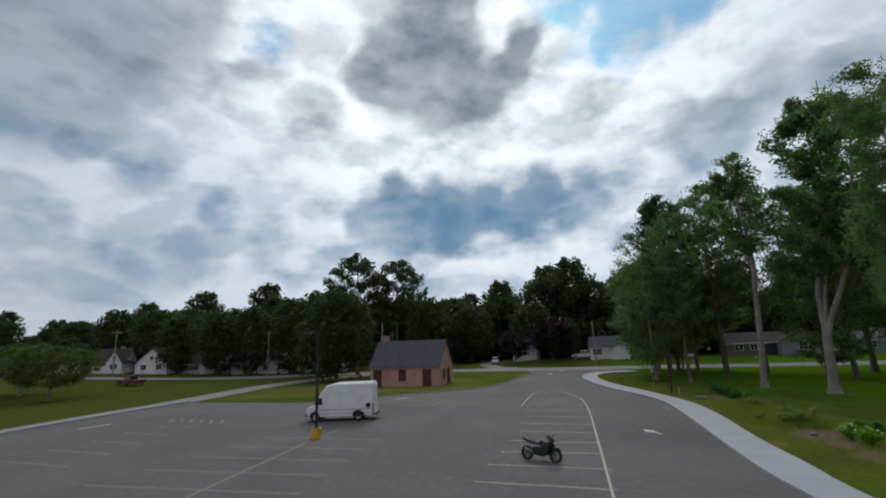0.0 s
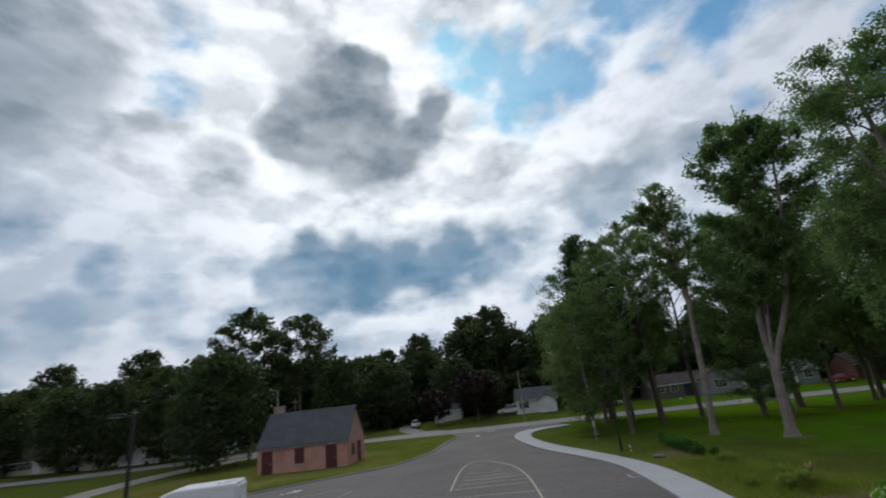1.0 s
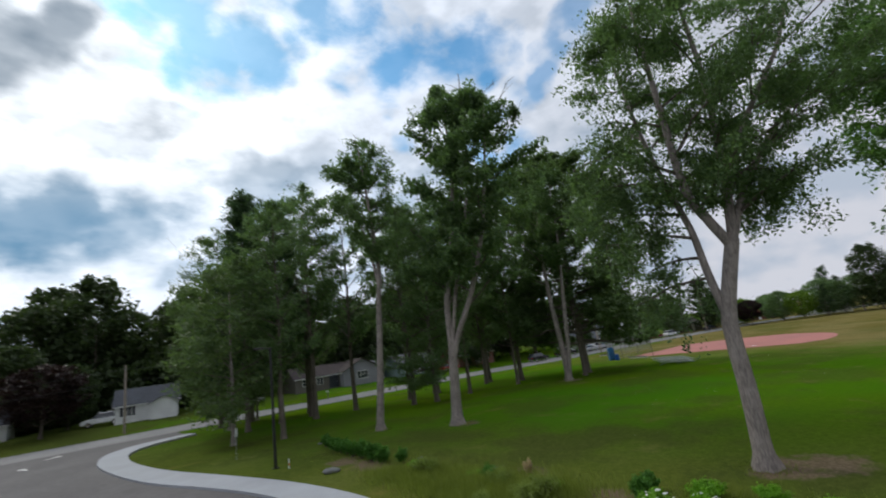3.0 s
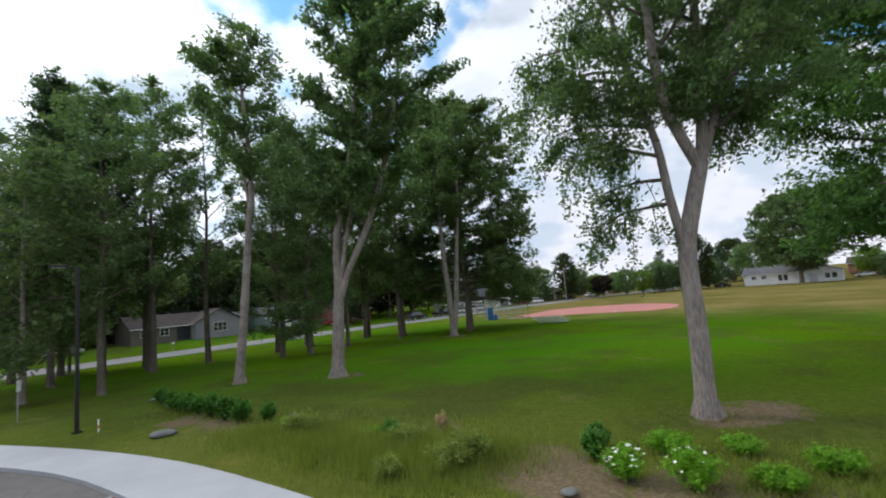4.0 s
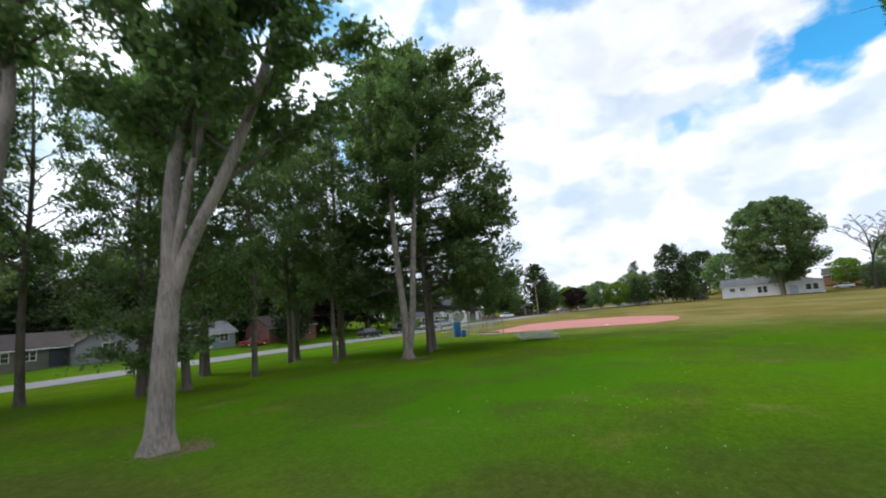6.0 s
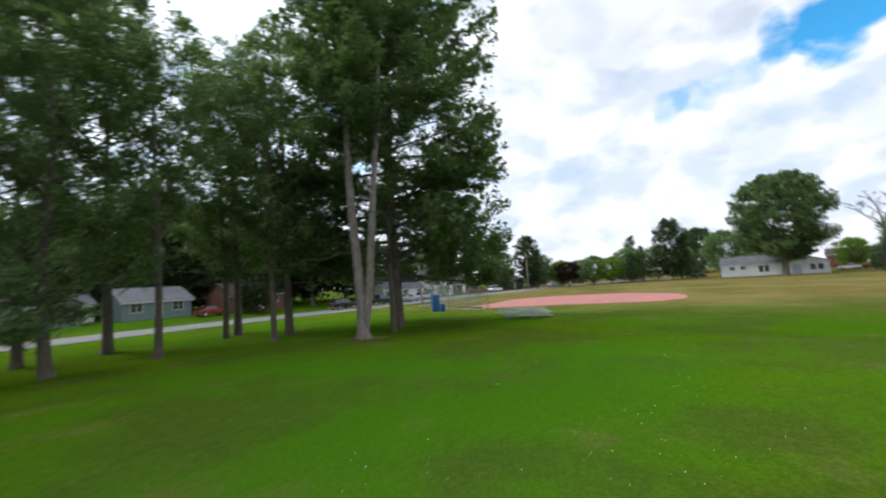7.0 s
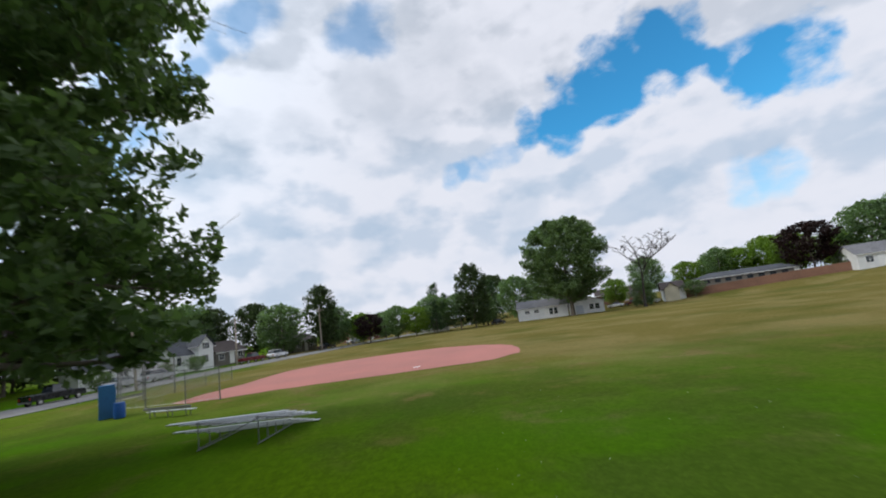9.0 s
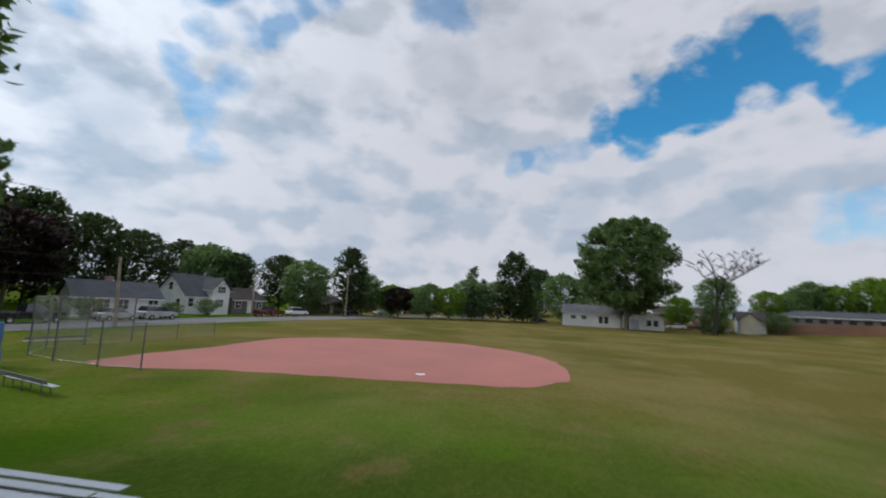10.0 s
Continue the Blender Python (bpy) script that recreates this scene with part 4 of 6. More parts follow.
for x, y, k, size in ((-46, 140, 1, 0.75), (-30, 138, 0, 0.95), (-19, 126, 1, 0.9), (-64, 142, 1, 0.85), (-92, 138, 0, 0.55), (30, 124, 1, 0.72), (36, 116, 1, 0.5), (54, 108, 1, 0.8), (62, 106, 0, 0.9), (14, 132, 1, 0.8), (2, 128, 0, 0.85)) + (
                      (84, 100, 1, 0.85), (94, 94, 0, 0.95), (104, 92, 1, 1.0), (96, 76, 1, 0.45), (114, 84, 0, 0.84), (124, 82, 1, 0.8), (131, 78, 0, 0.74), (138, 75, 1, 0.72), (146, 72, 1, 0.66), (154, 68, 0, 0.58), (161, 61, 1, 0.56), (166, 52, 1, 0.62), (154, 58, 1, 0.55)):
    plant(kinds[k], x, y, rnd.uniform(0, 360), size, group=WOOD)
for i in range(46):
    x = -120 + 236 * i / 45 + rnd.uniform(-1.5, 1.5)
    line = 162 - 0.06 * (x + 190) if x < 0 else 150.6 - 0.56 * x
    plant(scrub, x, line + rnd.uniform(-3, 3), rnd.uniform(0, 360), rnd.uniform(0.8, 1.2), group="undergrowth of the woods")
for i in range(34):
    x = -150 + 290 * i / 33 + rnd.uniform(-2, 2)
    line = 190 - 0.06 * (x + 190) if x < 0 else 178 - 0.56 * x
    plant(scrub, x, line + rnd.uniform(-2, 2), rnd.uniform(0, 360), rnd.uniform(1.7, 2.1), "dense dark woodland behind the first trees", "undergrowth of the woods")
pair_tree = tree("tall open-crowned tree with a long bare trunk", "tree", 161, 22.0, 0.3, 8.0, 5.4, 13000, 0.26, limbs=34, spray=0.75, bark=BARK_DARK, green=LEAF_WOOD, twigs=5)
stand(pair_tree, -12.3, 99.8, 0, 1.15)
plant(pair_tree, -4.4, 104, 120, 0.98)
plant(wood_b, -19.5, 98, 30, 0.66)
plant(wood_b, -13.6, 85.1, 200, 0.8, "dense dark tree on the verge beside the brick hut")
low_maple = tree("low spreading ornamental tree on the west lawn", "tree", 171, 8.6, 0.24, 1.6, 6.2, 16000, 0.16, limbs=30, spray=0.6, green=leaf_material("lawn_tree_leaves", (0.055, 0.085, 0.022), (0.11, 0.15, 0.04), 0.4), far=True, twigs=6, shape="round", rise=0.3)
stand(low_maple, -50.5, 70.0, 0, 0.88)
plant(low_maple, -60, 76, 130, 1.05)
plant(wood_a, -92, 112, 20, 0.42)
for x, y, k, size in ((-60, 117.5, 0, 0.62), (-50, 117, 80, 0.66), (-42, 118, 160, 0.72), (-31, 117, 240, 0.8), (-24, 113, 30, 0.85), (-71, 126, 60, 0.7), (-82, 126, 60, 0.7)):
    plant(wood_a, x, y, k, size * 1.05, "dark street tree in front of the houses", "street trees")
plant(wood_b, -98, 130, 20, 0.5)

# trees round the ball field
big = tree("large dense green tree beside the white house", "tree", 181, 24.5, 0.55, 2.6, 9.6, 52000, 0.30, fill=0.9, limbs=52, spray=1.0, green=LEAF_DARK, bark=BARK_DARK, twigs=6, shape="oval", rise=0.5, far=True)
stand(big, 155.2, -24, 0, 1.0)
bare_tree = tree("leafless grey dead tree with forked limbs", "tree", 191, 17.6, 0.36, 7.6, 2.6, 0, limbs=80, bark=bark_material("dead_wood", (0.06, 0.052, 0.046)), twigs=22, twig=1.1, rise=0.9,
                 boles=((0.34, 0.20, ((0.00, -0.00, -0.2), (0.00, -0.00, 0.5), (-0.12, -0.16, 3.5), (-0.37, -0.47, 7.4))),
                        (0.17, 0.03, ((-0.37, -0.47, 7.0), (0.13, -0.48, 11.5), (0.94, -0.10, 14.5), (1.64, 1.13, 17.4))),
                        (0.15, 0.02, ((-0.37, -0.47, 7.0), (-1.04, -0.84, 8.8), (-2.48, -1.87, 11.0), (-4.40, -3.67, 12.6), (-5.91, -5.28, 14.2))),
                        (0.09, 0.02, ((-1.04, -0.84, 8.7), (-0.57, -2.35, 12.2), (0.09, -2.48, 16.0))),
                        (0.07, 0.02, ((-4.27, -3.52, 12.4), (-5.55, -3.53, 14.6), (-5.99, -3.44, 16.4))),
                        (0.09, 0.02, ((-2.34, -1.85, 10.8), (-2.62, -3.03, 14.2), (-2.48, -4.15, 16.4))),
                        (0.09, 0.02, ((-0.09, -0.44, 9.5), (-0.20, 2.18, 11.5), (0.11, 3.72, 14.0)))))
stand(bare_tree, 147, -38.5, 0)
maroon = tree("round maroon-leaved ornamental tree", "tree", 201, 13.5, 0.3, 1.8, 6.6, 12000, 0.30, far=True, limbs=34, spray=0.75, green=LEAF_MAROON, bark=BARK_DARK, shape="round", twigs=6)
stand(maroon, 132.5, -72, 0, 0.88)
plant(maroon, 166, -29.5, 60, 0.8)
plant(maroon, 22.8, 111.5, 10, 0.62)
plant(maroon, 31.0, 109.0, 140, 0.84)
plant(maroon, 163, 25.5, 60, 0.58)
plant(maroon, 108.5, 73.5, 200, 1.3)
plant(maroon, 122.0, 73.5, 100, 1.0)
for src, x, y, size in ((garden, 160, 45, 0.95), (wood_c, 165, 36.5, 0.62), (garden, 170, 34, 0.85), (light, 167.5, 13.5, 0.98), (wood_c, 169.5, -3, 0.70), (garden, 172, 8, 0.85), (spruce, 174, 4, 0.75), (garden, 176, -7, 0.8), (spruce, 178, -9, 1.0)) + (
                        (spruce, 180, -12, 0.95), (garden, 170, 18, 0.7), (garden, 174, 0, 0.85), (spruce, 168, 8, 0.6), (light, 168, -45, 1.0), (garden, 150, -41, 0.52), (garden, 176, -62, 1.0), (light, 166, -68, 1.08), (light, 158, -78, 1.3), (light, 156, -87, 1.6), (light, 170, -80, 1.2)) + (
                        (light, 148, -84, 1.4), (light, 152, -90, 1.55), (garden, 160, -74, 0.9), (light, 140, -90, 1.3), (garden, 128, -84, 1.2), (garden, 122, -88, 1.3), (light, 134, -84, 1.0), (light, 200, -44, 1.2), (garden, 206, 20, 0.7), (garden, 214, 0, 0.8), (garden, 196, 34, 0.75), (garden, 112, -90, 1.4), (light, 102, -96, 1.4), (wood_b, 200, 50, 0.5), (wood_b, 222, -26, 0.9), (garden, 186, 20, 0.65), (garden, 182, 28, 0.6), (garden, 186, -32, 1.2), (garden, 192, -24, 1.2)):
    plant(src, x, y, rnd.uniform(0, 360), size, group="garden trees round the field")
bush = tree("clipped dark green shrub by the houses", "shrub", 211, 4.2, 0.1, 0.2, 2.4, 3000, 0.17, limbs=22, spray=0.45, green=LEAF_DARK, shape="round", twigs=4)
stand(bush, 146.5, -52.5, 0)
for x, y, size in ((128.5, 57, 0.5), (134.5, 55, 0.62), (127.5, -74, 0.9), (153, -44.5, 0.35), (154, -41, 0.4), (116, 60, 0.6)):
    plant(bush, x, y, rnd.uniform(0, 360), size)


# ---- markings on the asphalt ----
def stripe(name, rows, mat, label):
    t0 = thing(name, Matrix(), label, "road marking")
    for a, b, wd in rows:
        a, b = Vector((*a, 0)), Vector((*b, 0))
        d = (b - a).normalized()
        s = Vector((-d.y, d.x, 0)) * wd / 2
        k = max(1, int((b - a).length / 0.8))
        v, f = [], []
        for i in range(k + 1):
            p = a.lerp(b, i / k)
            v += [(*(p + s).xy, 0.005), (*(p - s).xy, 0.005)]
            if i:
                f.append((2 * i - 2, 2 * i - 1, 2 * i + 1, 2 * i))
        obj("line", v, f, mat, t0)
    return t0


def row(a, b, c, d, n, ext=(0, 1)):
    """n lines from those between a-b to c-d."""
    out = []
    for i in range(n):
        t = ext[0] + (ext[1] - ext[0]) * i / (n - 1)
        out.append((Vector(a).lerp(Vector(c), t).to_tuple(), Vector(b).lerp(Vector(d), t).to_tuple(), 0.10))
    return out


stripe("stall_lines", row((-11.3, 25.9), (-1.0, 23.2), (-6.9, 35.2), (0.9, 32.9), 5) + row((-14.0, 20.7), (-2.4, 18.2), (-15.4, 17.8), (-2.9, 15.4), 2), FADED_LINE, "faded white bay lines on the asphalt")
stripe("stall_lines", row((-20.6, 31.7), (-15.0, 29.6), (-18.3, 42.1), (-14.3, 40.4), 5), FADED_LINE, "faded white bay lines on the asphalt")
stripe("centre_line", [((-6.6, 18.0), (-3.3, 34.2), 0.13), ((-3.3, 34.2), (-2.2, 38.0), 0.1)], FADED_LINE, "worn yellowish line between the bays")
stripe("bay_lines", [((7.6, 28.5), (12.4, 27.1), 0.075), ((6.7, 26.2), (11.8, 24.5), 0.075), ((5.9, 23.7), (11.0, 21.9), 0.075), ((9.5, 33.5), (13.6, 31.9), 0.075), ((10.0, 36.2), (14.6, 34.5), 0.075),
                     ((10.8, 39.0), (15.4, 37.2), 0.075), ((11.6, 42.0), (16.4, 40.2), 0.075), ((8.4, 31.0), (13.0, 29.4), 0.075), ((5.2, 21.2), (10.2, 19.3), 0.075)], YELLOW_LINE, "pale yellow bay lines on the asphalt")
hatch = []
for i in range(8):
    hatch.append(((12.0 + 0.5 * i, 44.4 + 1.35 * i), (17.0 + 0.12 * i - 0.03 * i * i, 43.0 + 1.35 * i), 0.075))
arc = [(10.2, 20.0), (13.1, 29.8), (16.8, 42.5), (18.0, 48.5), (17.9, 52.6), (17.1, 55.4), (15.6, 55.4), (13.7, 51.1), (11.6, 44.2)]
for _ in range(2):
    arc = [arc[0]] + [(a[0] + (b[0] - a[0]) * k, a[1] + (b[1] - a[1]) * k) for a, b in zip(arc, arc[1:]) for k in (0.25, 0.75)] + [arc[-1]]
stripe("island_outline", [(a, b, 0.10) for a, b in zip(arc, arc[1:])] + hatch, YELLOW_LINE, "pale yellow hatched island outline on the asphalt")
stripe("bay_corner", [((0.2, 48.6), (4.0, 47.5), 0.075), ((4.0, 47.5), (5.2, 50.2), 0.075), ((-1.4, 51.0), (4.8, 51.4), 0.08)], YELLOW_LINE, "worn yellow bay corner on the asphalt")


def arrow(x, y, turn, size=1.0):
    pts = [(-0.12, -1.1), (0.12, -1.1), (0.12, 0.1), (0.5, 0.1), (0, 1.1), (-0.5, 0.1), (-0.12, 0.1)]
    ob = obj("direction_arrow", [(px * size, py * size, 0) for px, py in pts], [(0, 1, 2, 6), (5, 6, 2), (5, 2, 3), (5, 3, 4)], WHITE_LINE)
    ob.matrix_world = pose(x, y, 0.006, 0, 0, turn)
    return tagged(ob, "worn white painted arrow on the asphalt", "road marking")


arrow(16.9, 31.6, 14, 0.7)
arrow(0.5, 54.0, -70, 0.9)
arrow(23.0, 80, 0, 0.9)
arrow(26.4, 85, -60, 0.9)
word = thing("painted_word", Matrix(), "worn white painted word, too faded to read", "road marking")
for i in range(6):
    x, y = -19.0 + 1.05 * i, 45.9 - 0.42 * i
    ln = obj("bar", [(x, y, 0.006), (x + 0.18, y - 0.06, 0.006), (x + 0.75, y - 1.6, 0.006), (x + 0.57, y - 1.6, 0.006)][::-1], [(0, 1, 2, 3)], FADED_LINE, word)
stripe("edge_dash", [((-24.6, 42.4), (-23.4, 44.6), 0.25)], WHITE_LINE, "white dash beside the kerb")
drain = thing("storm_drain", pose(22.5, 39.8, 0, 0, 0, -15) @ Matrix.Diagonal((1.25, 1.25, 1, 1)), "iron storm drain grate in the asphalt", "drain")
part("drain_frame", boxes((-0.45, -0.4, 0.0, 0.45, -0.32, 0.012), (-0.45, 0.32, 0.0, 0.45, 0.4, 0.012), (-0.45, -0.32, 0.0, -0.37, 0.32, 0.012), (0.37, -0.32, 0.0, 0.45, 0.32, 0.012)), CONCRETE, drain)
for i in range(7):
    part("drain_bar", boxes((-0.34 + 0.1 * i, -0.32, 0.002, -0.28 + 0.1 * i, 0.32, 0.010)), plain("rusty_iron", (0.17, 0.05, 0.04), 0.7, 0.3) if i == 0 else bpy.data.materials["rusty_iron"], drain)


# ---- ball field ----
CLAY_EDGE = [(87.3, 42.0), (90.8, 41.0), (96.3, 38.7), (101, 37.6), (105, 35.3), (107.0, 30), (106.2, 22), (101.5, 17.5), (96, 15.6), (89.5, 16.2), (85.2, 18.5), (83.6, 21.3), (84.3, 25.5), (85.0, 30), (85.9, 34.5), (85.8, 38.5), (86.2, 40.4), (87.3, 42.0)]
edge = [(p.x, p.y) for p in resample(CLAY_EDGE, 0.7)][:-1]
edge = [(x + 0.4 * noise.noise((x * 0.7, y * 0.7, 0)), y + 0.4 * noise.noise((x * 0.7, y * 0.7, 9))) for x, y in edge]
sheet("infield", edge, -0.018, CLAY, "reddish clay infield of a ball field", "infield")
plate = obj("base_plate", [(86.1, 25.2, 0.02), (86.6, 25.2, 0.02), (86.6, 25.55, 0.02), (86.35, 25.75, 0.02), (86.1, 25.55, 0.02)], [(0, 1, 2, 3, 4)], TRIM_WHITE)
tagged(plate, "white rubber base plate on the clay", "base plate")


def bleachers():
    b = thing("bleacher", pose(70.9, 33.6, 0, 0, 0, 74), "low aluminium bleacher with rows of bench planks", "bleacher")
    L = 2.0
    for k in range(5):
        y, z = -1.2 + 0.6 * k, 0.36 + 0.14 * k
        part("seat_plank", boxes((-L, y - 0.11, z - 0.035, L, y + 0.11, z), bevel=0.008), ALU, b)
        part("foot_plank", boxes((-L, y - 0.40, z - 0.34, L, y - 0.20, z - 0.31), bevel=0.008), ALU, b)
    for x in (-1.0, 1.0):
        part("ground_rail", rod(((x, -1.5, 0.03), (x, 1.3, 0.03), 0.02)), FENCE_STEEL, b)
        part("raker", rod(((x, -1.3, 0.30), (x, 1.3, 0.84), 0.02)), FENCE_STEEL, b)
        for k in range(5):
            y, z = -1.2 + 0.6 * k, 0.36 + 0.14 * k
            part("leg", rod(((x, y, 0.03), (x, y, z - 0.03), 0.018)), FENCE_STEEL, b)
    part("cross_brace", rod(((-1.0, 1.2, 0.78), (1.0, 1.2, 0.08), 0.014)), FENCE_STEEL, b)
    return b


bleachers()


def bench(x, y, turn):
    b = thing("player_bench", pose(x, y, 0, 0, 0, turn), "aluminium team bench behind the backstop", "bench")
    part("seat", boxes((-1.7, -0.12, 0.28, 1.7, 0.14, 0.32), bevel=0.008), ALU, b)
    part("backrest", boxes((-1.7, 0.24, 0.40, 1.7, 0.28, 0.54), bevel=0.008), FENCE_STEEL, b)
    for lx in (-1.3, 0, 1.3):
        part("leg", rod(((lx, -0.05, 0), (lx, -0.05, 0.28), 0.022), ((lx, 0.2, 0), (lx, 0.23, 0.52), 0.022)), FENCE_STEEL, b)


bench(80.5, 39.4, 58)
bench(93.5, 47.5, 150)
box = thing("equipment_box", pose(84.6, 44.3, 0, 0, 0, 25), "tall blue painted equipment cupboard", "cupboard")
part("body", boxes((-0.5, -0.4, 0, 0.5, 0.4, 1.9), bevel=0.02), BLUE_TIN, box)
part("door", boxes((-0.44, -0.43, 0.08, 0.44, -0.40, 1.68), bevel=0.008), BLUE_TIN, box)
part("handle", boxes((0.28, -0.46, 0.85, 0.32, -0.43, 1.05)), STEEL, box)
barrel = thing("barrel", pose(83.6, 43.2, 0), "blue plastic barrel used as a bin", "barrel")
bb = bmesh.new()
for z0, z1, r0, r1 in ((0, 0.06, 0.27, 0.29), (0.06, 0.3, 0.29, 0.30), (0.3, 0.34, 0.31, 0.31), (0.34, 0.58, 0.30, 0.30), (0.58, 0.62, 0.31, 0.31), (0.62, 0.84, 0.30, 0.28)):
    cyl(bb, (0, 0, z0), (0, 0, z1), r0, r1, 20)
part("drum", bb, BLUE_PLASTIC, barrel, smooth=False)
bb = bmesh.new()
cyl(bb, (0, 0, 0.84), (0, 0, 0.87), 0.285, 0.285, 20)
part("rim", bb, BLUE_PLASTIC, barrel)


def mesh_material():
    """Woven wire: fine diagonal strands with open gaps."""
    m, n, b = material("chain_link_wire")
    b.inputs["Base Color"].default_value = (0.42, 0.43, 0.44, 1)
    b.inputs["Metallic"].default_value = 0.6
    b.inputs["Roughness"].default_value = 0.5
    return m


WIRE = mesh_material()


def chain_panel(name, length, high, parent, m, pitch=0.16):
    """A panel of woven wire: two sets of slanting strands, each a thin flat ribbon."""
    v, f = [], []
    for sgn in (1, -1):
        k = int((length + high) / pitch)
        for i in range(k):
            x0 = i * pitch - (high if sgn > 0 else 0)
            a, b = max(0.0, x0), min(length, x0 + high)
            if b - a < 0.02:
                continue
            za, zb = (a - x0), (b - x0)
            if sgn < 0:
                za, zb = high - za, high - zb
            o = len(v)
            t = 0.009
            v += [(a, 0.002 * sgn, za - t), (b, 0.002 * sgn, zb - t), (b, 0.002 * sgn, zb + t), (a, 0.002 * sgn, za + t)]
            f.append((o, o + 1, o + 2, o + 3))
    ob = obj(name, v, f, WIRE, parent)
    ob.matrix_local = m
    return ob


def fence(points, high, label, post_r=0.035):
    t0 = thing("chain_link_fence", Matrix(), label, "fence")
    for i, (x, y) in enumerate(points):
        part("post", rod(((x, y, -0.1), (x, y, high + 0.05), post_r)), FENCE_STEEL, t0)
        if i + 1 < len(points):
            x2, y2 = points[i + 1]
            part("top_rail", rod(((x, y, high), (x2, y2, high), 0.017)), FENCE_STEEL, t0)
            part("bottom_rail", rod(((x, y, 0.08), (x2, y2, 0.08), 0.012)), STEEL, t0)
            d = math.hypot(x2 - x, y2 - y)
            chain_panel("wire", d, high - 0.1, t0, pose(x, y, 0.08, 0, 0, math.degrees(math.atan2(y2 - y, x2 - x))))
    return t0


fence([(85.3, 38.3), (85.9, 40.5), (87.2, 43.3)], 2.1, "low chain-link fence panel beside the infield")
fence([(87.2, 43.3), (88.8, 45.6), (91.4, 46.6), (94.0, 46.2), (96.5, 44.8)], 3.0, "chain-link backstop behind home plate", 0.045)
fence([(96.5, 44.8), (100.0, 43.4), (103.5, 42.0)], 1.2, "low chain-link fence along the base line")

# white clover in the lawn
crng = np.random.default_rng(77)
spots = []
for cx, cy, r, k in ((44, 30, 4, 60), (48, 28, 5, 70), (52, 26, 4, 50), (41, 34, 3, 40), (56, 22, 5, 50), (60, 27, 4, 40), (38, 29, 3, 40), (50, 33, 4, 50), (70, 24, 5, 25), (66, 20, 5, 25)):
    spots.append(crng.normal(size=(k, 2)) * r * np.array([0.55, 0.25]) + np.array([cx, cy]))
spots = np.concatenate(spots)
spots = np.column_stack([spots, np.full(len(spots), 0.03)])
clover = new("clover", leaf_mesh("clover", spots, 0.011, crng, PETAL, flat=2.5, slim=0.9))
tagged(clover, "small white clover heads scattered in the lawn", "clover", kind="stuff")


# ---- houses ----
def add_block(t0, ox, oy, turn, L, D, eave, ridge, wall, roof, over=0.35, base=0.0, hip=0.0, trim=None):
    """One gabled block of a house: ridge along its own x, front towards its own -y."""
    m = pose(ox, oy, base, 0, 0, turn)
    h = D / 2
    v = [(-L / 2, -h, -0.4), (L / 2, -h, -0.4), (L / 2, h, -0.4), (-L / 2, h, -0.4), (-L / 2, -h, eave), (L / 2, -h, eave), (L / 2, h, eave), (-L / 2, h, eave)]
    f = [(0, 1, 5, 4), (2, 3, 7, 6), (3, 2, 1, 0)]
    if hip:
        f += [(1, 2, 6, 5), (3, 0, 4, 7), (4, 5, 6, 7)]
    else:
        v += [(-L / 2, 0, ridge), (L / 2, 0, ridge)]
        f += [(1, 2, 6, 9, 5), (3, 0, 4, 8, 7), (4, 5, 9, 8), (6, 7, 8, 9)]
    ob = obj("wall", v, f, wall, t0)
    ob.matrix_local = m
    k = (ridge - eave) / h
    X, Y, th = L / 2 + over, h + over, 0.12
    ze, zr = eave - k * over + 0.02, ridge + 0.02
    rx = X - hip * (h + over) if hip else X
    rv = []
    for dz in (0, th):
        rv += [(-X, -Y, ze + dz), (X, -Y, ze + dz), (X, Y, ze + dz), (-X, Y, ze + dz), (-rx, 0, zr + dz), (rx, 0, zr + dz)]
    rf = [(6, 7, 11, 10), (8, 9, 10, 11), (0, 4, 5, 1), (2, 5, 4, 3), (0, 1, 7, 6), (2, 3, 9, 8)]
    if hip:
        rf += [(7, 8, 11), (9, 6, 10), (1, 2, 8, 7), (3, 0, 6, 9), (1, 5, 2), (3, 4, 0)]
    else:
        rf += [(1, 5, 11, 7), (5, 2, 8, 11), (3, 4, 10, 9), (4, 0, 6, 10)]
    ob = obj("roof", rv, rf, roof, t0)
    ob.matrix_local = m
    for row in ((-X, -Y - 0.02, ze - 0.12, X, -Y + 0.06, ze + 0.02), (-X, Y - 0.06, ze - 0.12, X, Y + 0.02, ze + 0.02)):
        ob = part("fascia", boxes(row), trim or TRIM_WHITE, t0)
        ob.matrix_local = m
    return m


